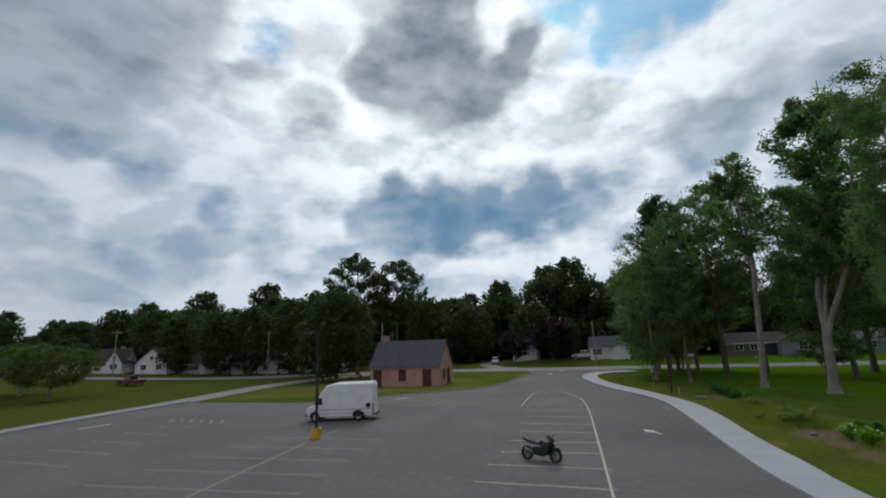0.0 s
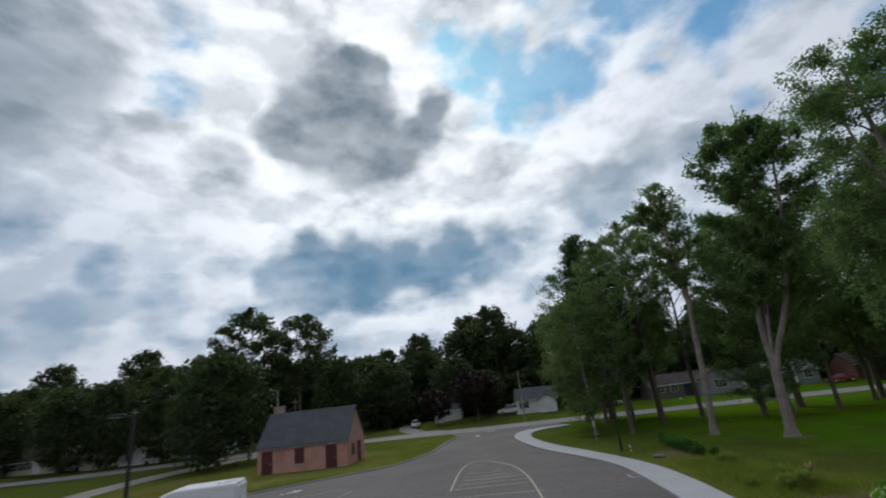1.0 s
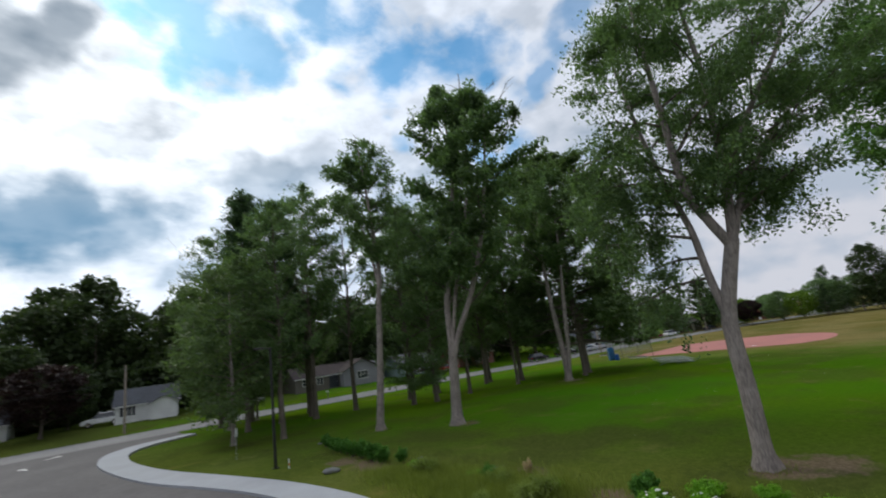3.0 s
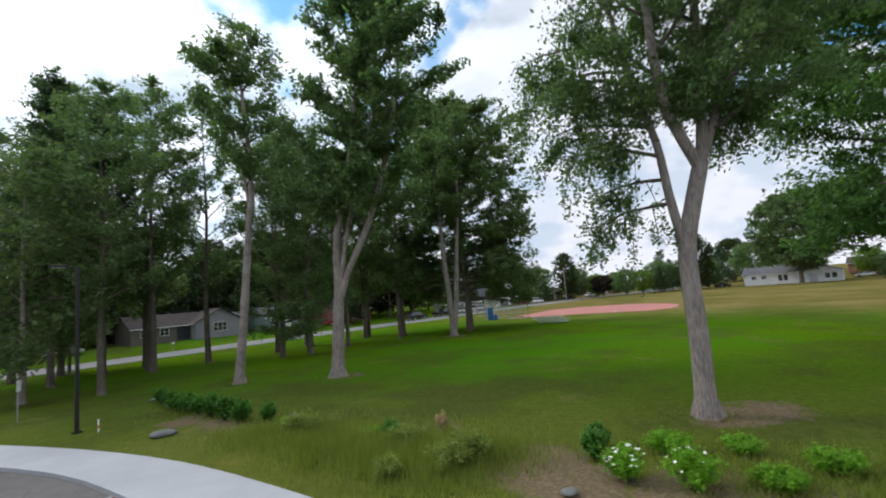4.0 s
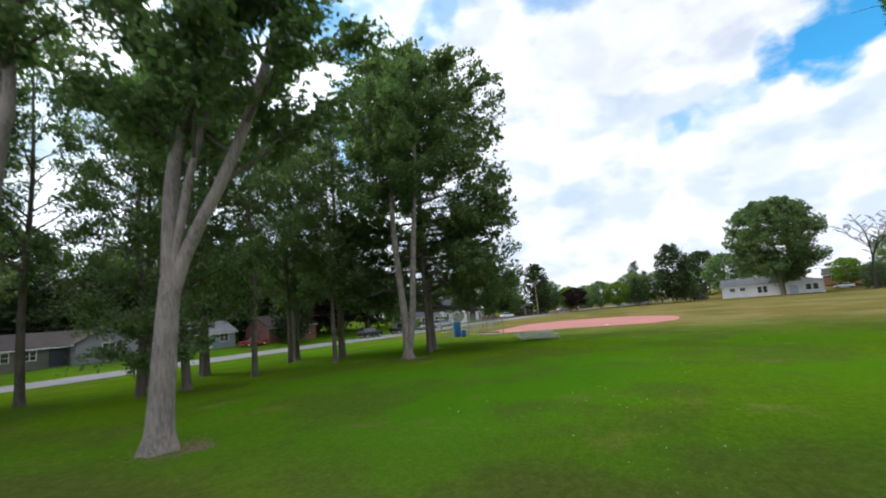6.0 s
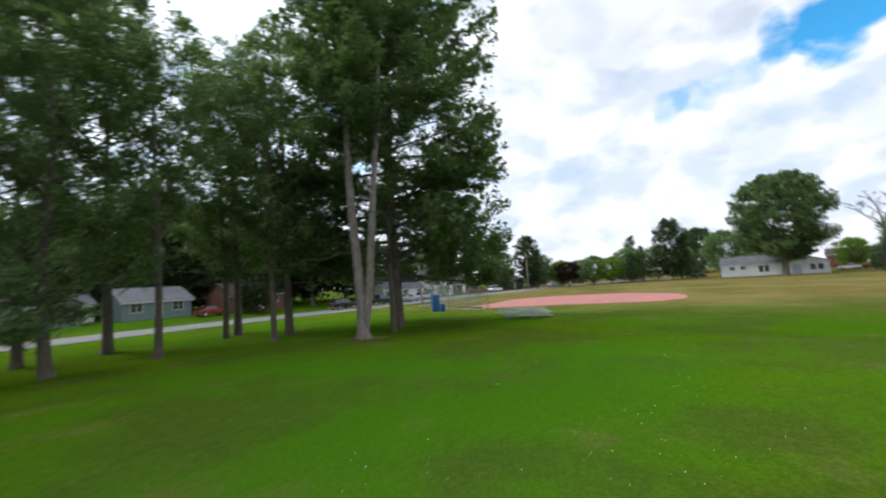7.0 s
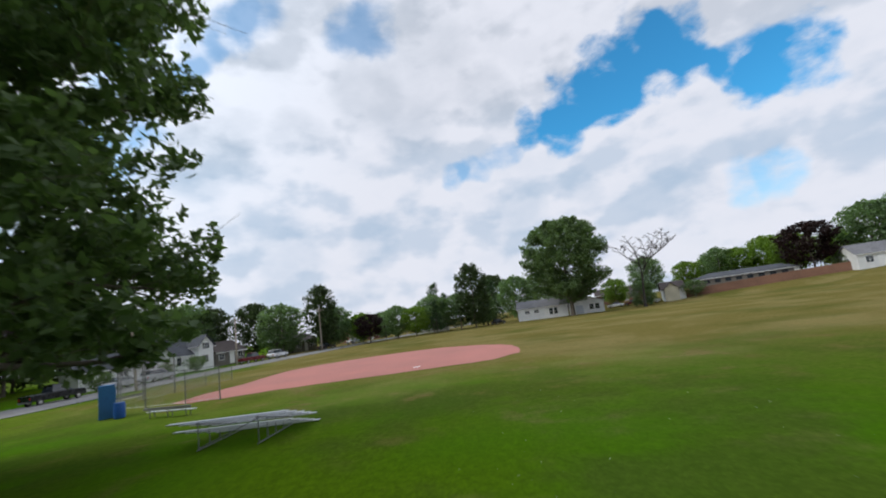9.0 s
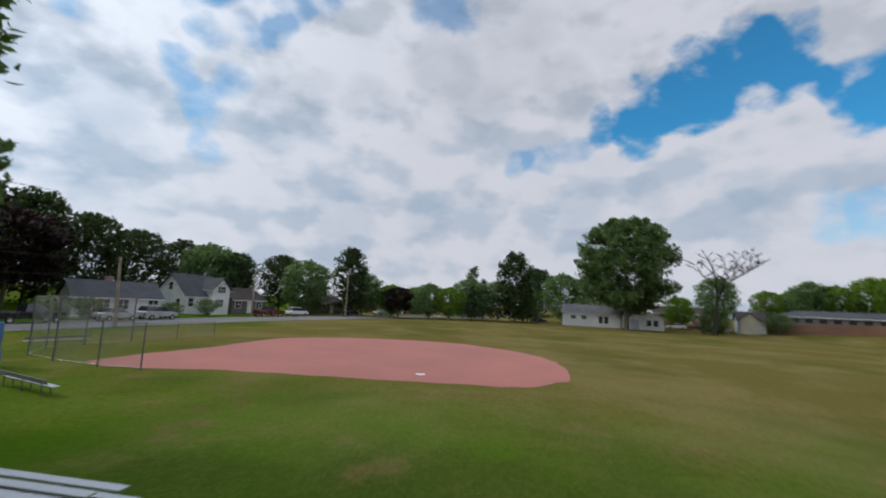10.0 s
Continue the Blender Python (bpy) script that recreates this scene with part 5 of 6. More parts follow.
def add_window(t0, m, x, z, wd, ht, face="front", D=8.0, L=10.0, panes=2, shutters=False, mat=None):
    """A framed window on a face of a block whose own pose is m."""
    spot = {"front": pose(x, -D / 2, z), "back": pose(x, D / 2, z, 0, 0, 180), "right": pose(L / 2, x, z, 0, 0, 90), "left": pose(-L / 2, x, z, 0, 0, -90)}[face]
    e = new("window")
    e.parent = t0
    e.matrix_local = m @ spot
    t = 0.07
    rows = [(-wd / 2 - t, -0.06, -t, wd / 2 + t, 0.02, 0), (-wd / 2 - t, -0.06, ht, wd / 2 + t, 0.02, ht + t), (-wd / 2 - t, -0.06, 0, -wd / 2, 0.02, ht), (wd / 2, -0.06, 0, wd / 2 + t, 0.02, ht)]
    for i in range(1, panes):
        c = -wd / 2 + wd * i / panes
        rows.append((c - 0.03, -0.05, 0, c + 0.03, 0.02, ht))
    rows.append((-wd / 2, -0.045, ht / 2 - 0.02, wd / 2, 0.02, ht / 2 + 0.02))
    part("window_frame", boxes(*rows), mat or TRIM_WHITE, e)
    part("pane", boxes((-wd / 2, -0.03, 0, wd / 2, 0.01, ht)), GLASS, e)
    if shutters:
        for s in (-1, 1):
            c = s * (wd / 2 + 0.28)
            part("shutter", boxes((c - 0.19, -0.05, -0.03, c + 0.19, 0.01, ht + 0.03)), SHUTTER, e)


def add_door(t0, m, x, D, wd=0.95, ht=2.05, mat=None, face="front", L=10.0, z=0.0):
    spot = {"front": pose(x, -D / 2, z), "right": pose(L / 2, x, z, 0, 0, 90), "left": pose(-L / 2, x, z, 0, 0, -90)}[face]
    d = part("door", boxes((-wd / 2, -0.05, 0, wd / 2, 0.01, ht), bevel=0.01), mat or TRIM_WHITE, t0)
    d.matrix_local = m @ spot
    part("door_frame", boxes((-wd / 2 - 0.1, -0.07, 0, -wd / 2, 0.01, ht + 0.1), (wd / 2, -0.07, 0, wd / 2 + 0.1, 0.01, ht + 0.1), (-wd / 2, -0.07, ht, wd / 2, 0.01, ht + 0.1)), mat or TRIM_WHITE, d)
    part("handle", boxes((wd / 2 - 0.14, -0.10, 0.95, wd / 2 - 0.1, -0.05, 1.1)), CHROME, d)


def add_chimney(t0, m, x, y, z0, z1, wd=0.7, mat=None):
    c = part("chimney", boxes((x - wd / 2, y - wd / 2, z0, x + wd / 2, y + wd / 2, z1), (x - wd / 2 - 0.06, y - wd / 2 - 0.06, z1 - 0.22, x + wd / 2 + 0.06, y + wd / 2 + 0.06, z1 - 0.08)), mat or MORTAR, t0)
    c.matrix_local = m


def wall_brick(name, c1, c2, mortar):
    m, n, b = material(name)
    p = n.node("ShaderNodeTexCoord").outputs["Object"]
    s = n.node("ShaderNodeSeparateXYZ")
    n.put(s.inputs[0], p)
    q = n.node("ShaderNodeCombineXYZ")
    n.put(q.inputs[0], n.math("ADD", s.outputs[0], s.outputs[1]))
    n.put(q.inputs[1], s.outputs[2])
    k = n.node("ShaderNodeTexBrick")
    n.put(k.inputs["Vector"], q.outputs[0])
    n.put(k.inputs["Scale"], 1.0)
    k.inputs["Brick Width"].default_value, k.inputs["Row Height"].default_value, k.inputs["Mortar Size"].default_value = 0.21, 0.075, 0.008
    n.put(k.inputs["Color1"], c1)
    n.put(k.inputs["Color2"], c2)
    n.put(k.inputs["Mortar"], mortar)
    st = n.noise(p, 0.55, 5)
    col = n.mix(n.span(st, 0.4, 0.75, 0.0, 0.5), k.outputs[0], tuple(v * 0.62 for v in c1))
    n.put(b.inputs["Base Color"], col)
    b.inputs["Roughness"].default_value = 0.9
    bump(n, b, k.outputs[1], -0.4, 0.01)
    return m


PINK_BRICK = wall_brick("pink_brick_wall", (0.44, 0.20, 0.165), (0.52, 0.27, 0.22), (0.46, 0.33, 0.29))
RED_BRICK = wall_brick("red_brick_wall", (0.20, 0.06, 0.045), (0.27, 0.09, 0.065), (0.3, 0.25, 0.22))
GREY_STONE = plain("chimney_brick", (0.34, 0.27, 0.23), 0.9, grain=6, vary=0.4)

# the brick hut beside the car park
HUT_L, HUT_D = 10.4, 6.5
hut = thing("brick_hut", pose(0.73, 71.4, 0, 0, 0, -17), "small pink brick park hut with dark red doors", "hut")
hm = add_block(hut, 0, 0, 0, HUT_L, HUT_D, 2.75, 6.1, PINK_BRICK, SHINGLE_DARK, over=0.18, trim=GREY_TRIM)
add_door(hut, hm, -4.1, HUT_D, 1.05, 2.2, DOOR_RED)
add_door(hut, hm, 3.3, HUT_D, 1.05, 2.2, DOOR_RED)
w1 = part("shutter_window", boxes((-0.55, -0.06, 0.75, 0.55, 0.01, 2.3), bevel=0.01), DOOR_RED, hut)
w1.matrix_local = hm @ pose(-0.35, -HUT_D / 2, 0)
part("sill", boxes((-0.65, -0.12, 0.67, 0.65, 0.0, 0.75)), CONCRETE, w1)
add_door(hut, hm, 0.9, HUT_D, 0.95, 2.1, DOOR_RED, "right", HUT_L)
add_window(hut, hm, -1.4, 0.95, 0.75, 1.1, "right", HUT_D, HUT_L, 1, mat=DOOR_RED)
add_chimney(hut, hm, -HUT_L / 2 + 0.55, 1.0, 4.4, 7.1, 1.0, GREY_STONE)
vp = part("vent_pipe", rod(((0.3, -1.2, 4.6), (0.3, -1.2, 5.5), 0.07), ((0.3, -1.2, 5.42), (0.3, -1.2, 5.52), 0.11)), GREY_TRIM, hut)
vp.matrix_local = hm
part("gable_lamp", boxes((-0.12, -0.2, 2.42, 0.12, 0.0, 2.58), bevel=0.02), CLEAR_LENS, hut).matrix_local = hm @ pose(3.35, -HUT_D / 2, 0)
mast = thing("flag_pole", on(-4.6, 79.5), "bare grey metal flagpole behind the hut", "flagpole")
part("pole", rod(((0, 0, -0.2), (0, 0, 9.2), 0.06)), STEEL, mast)
part("finial", rod(((0, 0, 9.2), (0, 0, 9.32), 0.08)), STEEL, mast)


def small_house(name, x, y, turn, L, D, eave, ridge, wall, roof, label, windows=(), door=None, shutters=False, chimney=None, wing=None, group="houses along the street", side=()):
    t0 = thing(name, on(x, y, turn), label, "house", group)
    m = add_block(t0, 0, 0, 0, L, D, eave, ridge, wall, roof)
    for wx, wz, ww, wh in windows:
        add_window(t0, m, wx, wz, ww, wh, "front", D, L, 2 if ww > 0.9 else 1, shutters)
    for face, wx, wz, ww, wh in side:
        add_window(t0, m, wx, wz, ww, wh, face, D, L, 2 if ww > 0.9 else 1, shutters)
    if door is not None:
        add_door(t0, m, door, D)
    if chimney:
        add_chimney(t0, m, chimney[0], chimney[1], eave, chimney[2])
    if wing:
        wx, wy, wturn, wL, wD, we, wr, wmat = wing[:8]
        m2 = add_block(t0, wx, wy, wturn, wL, wD, we, wr, wmat, roof)
        for face, a, b, c, d in wing[8] if len(wing) > 8 else ():
            add_window(t0, m2, a, b, c, d, face, wD, wL, 3 if c > 1.4 else 2, shutters)
    return t0


# across the street, from the grove eastwards
grey = small_house("grey_house", 72.1, 97.6, -20, 14.5, 8.0, 2.5, 4.3, TAN_SIDING, SHINGLE_BROWN, "low grey house with a tan wing and a picture window", ((-5.2, 1.0, 1.4, 1.1), (-2.6, 1.0, 1.2, 1.1)), None, False, None,
                   (5.4, -3.0, 90, 6.0, 8.0, 2.6, 4.65, GREY_SIDING, (("left", 0.0, 0.9, 2.2, 1.4),)))
# Dark door panel added for a carport opening, its shade put into the colour.
add_door(grey, Matrix(), 0.2, 8.0, 1.7, 2.1, SHUTTER)
garage = add_block(grey, 10.1, 0.4, 0, 3.4, 6.0, 2.4, 3.8, BLUE_SIDING, SHINGLE_GREY)
part("garage_door", boxes((-1.2, -0.04, 0, 1.3, 0.01, 2.1), bevel=0.01), TRIM_WHITE, grey).matrix_local = garage @ pose(0.4, -3.0, 0)
small_house("cottage", 44.6, 109, -24, 8.4, 7.0, 2.6, 4.8, WHITE_SIDING, SHINGLE_DARK, "small white house with dark shutters", ((-2.6, 0.9, 1.0, 1.3),), 1.2, True, None, (2.2, -4.2, 90, 2.4, 3.6, 2.3, 3.2, WHITE_SIDING))
small_house("teal_house", 88, 88.5, -20, 9.0, 7.0, 2.4, 4.2, TEAL_SIDING, SHINGLE_GREY, "grey-teal bungalow behind the grove", ((-2.8, 0.9, 1.4, 1.2), (2.6, 0.9, 1.4, 1.2)), 0.0)
small_house("red_house", 101.5, 82, -22, 10.0, 7.5, 2.5, 4.4, RED_BRICK, SHINGLE_BROWN, "low red brick bungalow behind the grove", ((-2.8, 0.9, 1.4, 1.2), (2.8, 0.9, 1.4, 1.2)), 0.2)
small_house("ranch_house", 124.4, 62.6, -44, 9.2, 6.2, 2.4, 4.2, WHITE_SIDING, SHINGLE_DARK, "long white ranch house with a dark grey roof and chimney", ((-3.6, 0.9, 1.2, 1.2), (-1.6, 0.9, 1.2, 1.2), (0.4, 0.9, 1.1, 1.2), (3.7, 0.9, 1.1, 1.2)), 2.2, False, (-0.4, 0.6, 4.9), None)
small_house("cape_house", 139.8, 59.6, -26, 7.4, 6.6, 2.7, 5.8, WHITE_SIDING, SHINGLE_DARK, "white storey-and-a-half house with a front gable", ((-2.8, 0.9, 0.9, 1.3),), -1.2, False, None,
                   (1.9, -1.7, 90, 5.4, 3.4, 3.9, 5.5, WHITE_SIDING, (("left", 0.0, 3.2, 1.5, 1.0), ("left", 0.3, 0.9, 1.5, 1.2))), side=(("left", 0.0, 3.4, 0.8, 1.1), ("left", -1.8, 0.9, 0.8, 1.1)))
small_house("brown_house", 147.6, 55.2, -28, 7.4, 6.4, 2.4, 4.2, TAN_SIDING, SHINGLE_BROWN, "low tan house with a brown roof", ((-2.4, 0.9, 1.2, 1.1), (2.4, 0.9, 1.2, 1.1)), 0.2)
small_house("far_house", 172, 44, -33, 9.0, 7.0, 2.5, 4.2, TAN_SIDING, SHINGLE_BROWN, "low tan house half hidden by trees", ((-2.4, 0.9, 1.2, 1.1), (2.4, 0.9, 1.2, 1.1)), 0.2)
small_house("orange_house", 206, 26, -50, 14.0, 8.0, 2.6, 4.4, RED_BRICK, plain("terracotta_roof", (0.40, 0.14, 0.08), 0.8), "low house with an orange-red roof", ((-3.4, 0.9, 1.6, 1.1), (3.0, 0.9, 1.6, 1.1)), 0.2)
small_house("white_house", 27.5, 121.5, -20, 6.0, 6.0, 2.6, 5.2, WHITE_SIDING, SHINGLE_DARK, "white gabled house almost hidden by dark trees", ((-1.6, 0.9, 1.0, 1.2),), 1.0)
# beyond the outfield
white_h = small_house("white_house", 167, -21.5, -116, 13.0, 7.0, 3.2, 5.0, WHITE_SIDING, SHINGLE_GREY, "white house with a grey roof beyond the outfield", ((-4.0, 1.7, 1.1, 0.8), (-1.6, 1.7, 1.1, 0.8), (2.2, 0.9, 0.9, 1.6), (3.4, 0.9, 0.9, 1.6)), 1.0, group="houses round the field")
wm = add_block(white_h, 11.2, -1.0, 90, 7.0, 8.5, 3.0, 4.2, WHITE_SIDING, SHINGLE_GREY)
for wx in (-2.6, -1.2):
    add_window(white_h, wm, wx, 0.9, 1.0, 1.3, "left", 9.5, 7.0, 1)
add_door(white_h, wm, 1.8, 9.5, 1.6, 2.1, BLUE_SIDING, "left", 7.0)
small_house("red_bungalow", 176, -51, -122, 13.0, 7.0, 2.5, 4.2, RED_BRICK, SHINGLE_BROWN, "dark red brick bungalow behind parked cars", ((-3.8, 0.9, 1.6, 1.2), (0.2, 0.9, 1.6, 1.2), (3.8, 0.9, 1.6, 1.2)), 2.0, group="houses round the field")
small_house("cream_garage", 152.5, -51, -124, 5.0, 6.5, 2.5, 4.3, WHITE_SIDING, SHINGLE_BROWN, "small cream and white garage with a brown roof", ((-1.2, 1.0, 1.2, 1.0),), 1.2, group="houses round the field", wing=(-0.5, -3.0, 90, 2.5, 3.2, 2.7, 4.0, CREAM_SIDING))
school = thing("long_brick_building", on(148.0, -69.0, -139), "long low brick building with a dark roof", "building")
sm = add_block(school, 0, 0, 0, 23.0, 10.0, 2.2, 3.4, TAN_SIDING, SHINGLE_DARK, hip=0.8)
for i in range(9):
    add_window(school, sm, -10.0 + 2.3 * i, 1.0, 1.1, 0.7, "front", 10.0, 23.0, 2, mat=SHUTTER)
add_door(school, sm, 10.7, 10.0, 0.9, 2.0)
small_house("white_cottage", 124, -76, -120, 8.0, 7.0, 2.8, 4.8, WHITE_SIDING, SHINGLE_GREY, "white cottage on the rise beyond the field", ((-2.0, 0.9, 1.2, 1.2), (2.0, 0.9, 1.2, 1.2)), 0.0, group="houses round the field", side=(("left", 0.0, 0.9, 1.2, 1.2),))
small_house("low_house", 186, 6, -100, 10.0, 7.0, 2.5, 4.6, WHITE_SIDING, SHINGLE_GREY, "white house hidden behind garden trees", ((-2.0, 0.9, 1.2, 1.2), (2.0, 0.9, 1.2, 1.2)), 0.0, group="houses round the field")
strip("earth_bank", [(150, -53.0), (144, -58), (134, -66.5), (125, -74)], 1.4, 1.7, BANK, 1.9)
tagged(scene.objects["earth_bank"], "low bank of bare reddish brown earth", "bank", kind="structure")
# along the street to the west
for i, (x, y, turn, wall, roof, ridge) in enumerate(((-88, 119, 6, CREAM_SIDING, SHINGLE_BROWN, 5.4), (-77.5, 121, 6, WHITE_SIDING, SHINGLE_BROWN, 6.4), (-66, 121, 4, WHITE_SIDING, SHINGLE_BROWN, 6.4), (-55.5, 122, 2, CREAM_SIDING, SHINGLE_BROWN, 5.6),
                                                     (-47, 123, 0, CREAM_SIDING, SHINGLE_GREY, 5.0), (-37, 124, -2, WHITE_SIDING, SHINGLE_GREY, 5.4), (-24, 122, -8, WHITE_SIDING, SHINGLE_DARK, 5.0), (-100, 120, 6, WHITE_SIDING, SHINGLE_GREY, 5.4))):
    words = ("cream", "white", "white", "cream", "cream", "white", "white", "white")[i] + " gabled street house with a " + ("brown" if roof is SHINGLE_BROWN else "grey") + " roof"
    ridge -= 0.7
    if i % 3 == 2:
        small_house("street_house", x, y, turn + 90, 9.0, 7.4, 2.5, ridge + 0.3, wall, roof, words, ((-3.0, 0.9, 1.1, 1.2), (1.6, 0.9, 1.1, 1.2)), -0.6, side=(("left", -1.8, 0.9, 1.2, 1.2), ("left", 1.8, 0.9, 1.2, 1.2), ("left", 0.0, 3.2, 0.8, 0.9)))
    elif i % 3 == 1:
        small_house("street_house", x, y, turn, 7.4, 6.0, 2.4, ridge, wall, roof, words, ((-2.6, 0.9, 1.1, 1.2), (0.2, 0.9, 1.1, 1.2)), -1.2, False, (1.0, 0.8, ridge + 0.7), (2.0, -2.2, 90, 4.4, 3.8, 2.4, ridge - 0.4, wall, (("left", 0.0, 0.9, 1.6, 1.2), ("left", 0.0, 3.0, 0.7, 0.8))))
    else:
        small_house("street_house", x, y, turn, 9.2, 6.6, 2.5, ridge - 0.5, wall, roof, words, ((-3.4, 0.9, 1.3, 1.2), (-1.0, 0.9, 1.1, 1.2), (3.2, 0.9, 1.3, 1.2)), 1.0, i == 3, (-2.0, 0.8, ridge + 0.4))


# ---- vehicles ----
def car(x, y, turn, paint, label, kind="saloon", name="car", category="car", size=1.0):
    t0 = thing(name, on(x, y, turn) @ Matrix.Scale(size, 4), label, category, "parked vehicles")
    if kind == "saloon":
        low = [(-2.2, 0.35), (-2.25, 0.7), (-2.1, 0.92), (-1.2, 0.98), (0.9, 0.95), (1.9, 0.86), (2.2, 0.7), (2.25, 0.35)]
        top = [(-1.55, 0.94), (-0.95, 1.38), (0.25, 1.42), (1.0, 0.94)]
    elif kind == "pickup":
        low = [(-2.7, 0.45), (-2.75, 1.05), (-0.6, 1.08), (0.9, 1.1), (2.4, 1.02), (2.7, 0.85), (2.7, 0.42)]
        top = [(-0.7, 1.06), (-0.55, 1.78), (0.6, 1.80), (1.25, 1.08)]
    else:
        low = [(-2.25, 0.4), (-2.3, 0.85), (-2.2, 1.05), (1.0, 1.02), (2.0, 0.95), (2.3, 0.8), (2.3, 0.4)]
        top = [(-2.15, 1.02), (-1.9, 1.62), (0.4, 1.66), (1.2, 1.0)]
    part("body", prism(low, -0.88, 0.88, 0.07), paint, t0)
    bm = prism(top, -0.76, 0.76, 0.03)
    for v in bm.verts:
        if v.co.z > 1.2:
            v.co.y *= 0.84
    part("window_glass", bm, GLASS, t0)
    ztop = max(z for _, z in top)
    xs = [px for px, z in top if z > ztop - 0.1]
    part("roof", boxes((min(xs) - 0.08, -0.63, ztop - 0.05, max(xs) + 0.08, 0.63, ztop + 0.03), bevel=0.025), paint, t0)
    for s in (-1, 1):
        part("headlight", boxes((low[-1][0] - 0.12, s * 0.62 - 0.16, 0.62, low[-1][0] + 0.02, s * 0.62 + 0.16, 0.76), bevel=0.02), CLEAR_LENS, t0)
        part("tail_light", boxes((low[0][0] - 0.05, s * 0.68 - 0.13, 0.66, low[0][0] + 0.08, s * 0.68 + 0.13, 0.84), bevel=0.02), RED_LENS, t0)
        for wx in (low[0][0] + 0.85, low[-1][0] - 0.85):
            hub = new("wheel")
            hub.parent = t0
            hub.matrix_local = pose(wx, s * 0.80, 0.33)
            part("tyre", wheel_bm(0.33, 0.22, 0.19), RUBBER, hub, smooth=True)
            part("rim", rod(((0, -0.09, 0), (0, 0.09, 0), 0.195), ((0, -0.11, 0), (0, 0.11, 0), 0.05), n=16), CHROME, hub)
    part("front_bumper", boxes((low[-1][0] - 0.1, -0.8, 0.36, low[-1][0] + 0.06, 0.8, 0.5), bevel=0.03), GREY_TRIM, t0)
    part("rear_bumper", boxes((low[0][0] - 0.06, -0.8, 0.36, low[0][0] + 0.1, 0.8, 0.5), bevel=0.03), GREY_TRIM, t0)
    return t0


def paint(name, c):
    return plain(name, c, 0.25, 0.1, vary=0.06, relief=0)


P_RED, P_BLACK, P_SILVER, P_WHITE = paint("red_car_paint", (0.30, 0.02, 0.02)), paint("black_car_paint", (0.015, 0.016, 0.02)), paint("silver_car_paint", (0.42, 0.43, 0.45)), paint("white_car_paint", (0.75, 0.76, 0.78))
P_MAROON = paint("maroon_car_paint", (0.13, 0.02, 0.025))
car(-53.5, 91.5, 160, P_MAROON, "dark maroon pickup parked on the west lawn", "pickup", "pickup_truck", "pickup truck")
car(19.0, 119.0, 80, P_WHITE, "white car parked up the driveway", "suv")
car(38.5, 109.5, 150, P_WHITE, "white van parked beside the blue house", "suv", size=1.15)
car(55.0, 97.0, -24, P_SILVER, "silver car parked by the pale house")
car(91.5, 80.5, -22, P_RED, "red car parked across the street")
car(100.5, 63.6, -25, P_BLACK, "black car parked at the kerb", "suv")
car(109.0, 60.6, -25, P_BLACK, "black pickup parked at the kerb", "pickup", "pickup_truck", "pickup truck")
car(117.0, 57.7, -20, P_SILVER, "silver car in front of the ranch house")
car(122.5, 56.0, -22, P_SILVER, "grey car in front of the ranch house", "suv")
car(143.5, 48.2, -30, P_MAROON, "dark red pickup by the tan house", "pickup", "pickup_truck", "pickup truck")
car(149.5, 44.6, -28, P_WHITE, "white off-road car parked along the street", "suv")
car(164.0, 36.0, -32, P_BLACK, "black car parked along the street")
car(176.5, 29.5, -36, P_SILVER, "silver car parked further along the street")
car(164.5, -42.0, 60, P_WHITE, "white car beyond the outfield")
car(161.0, -45.0, 50, P_MAROON, "dark red car beyond the outfield")
car(155.0, -45.5, 60, P_SILVER, "grey pickup parked beyond the outfield", "pickup", "pickup_truck", "pickup truck")
car(172.0, -10.0, -60, P_BLACK, "black car beside the white house")


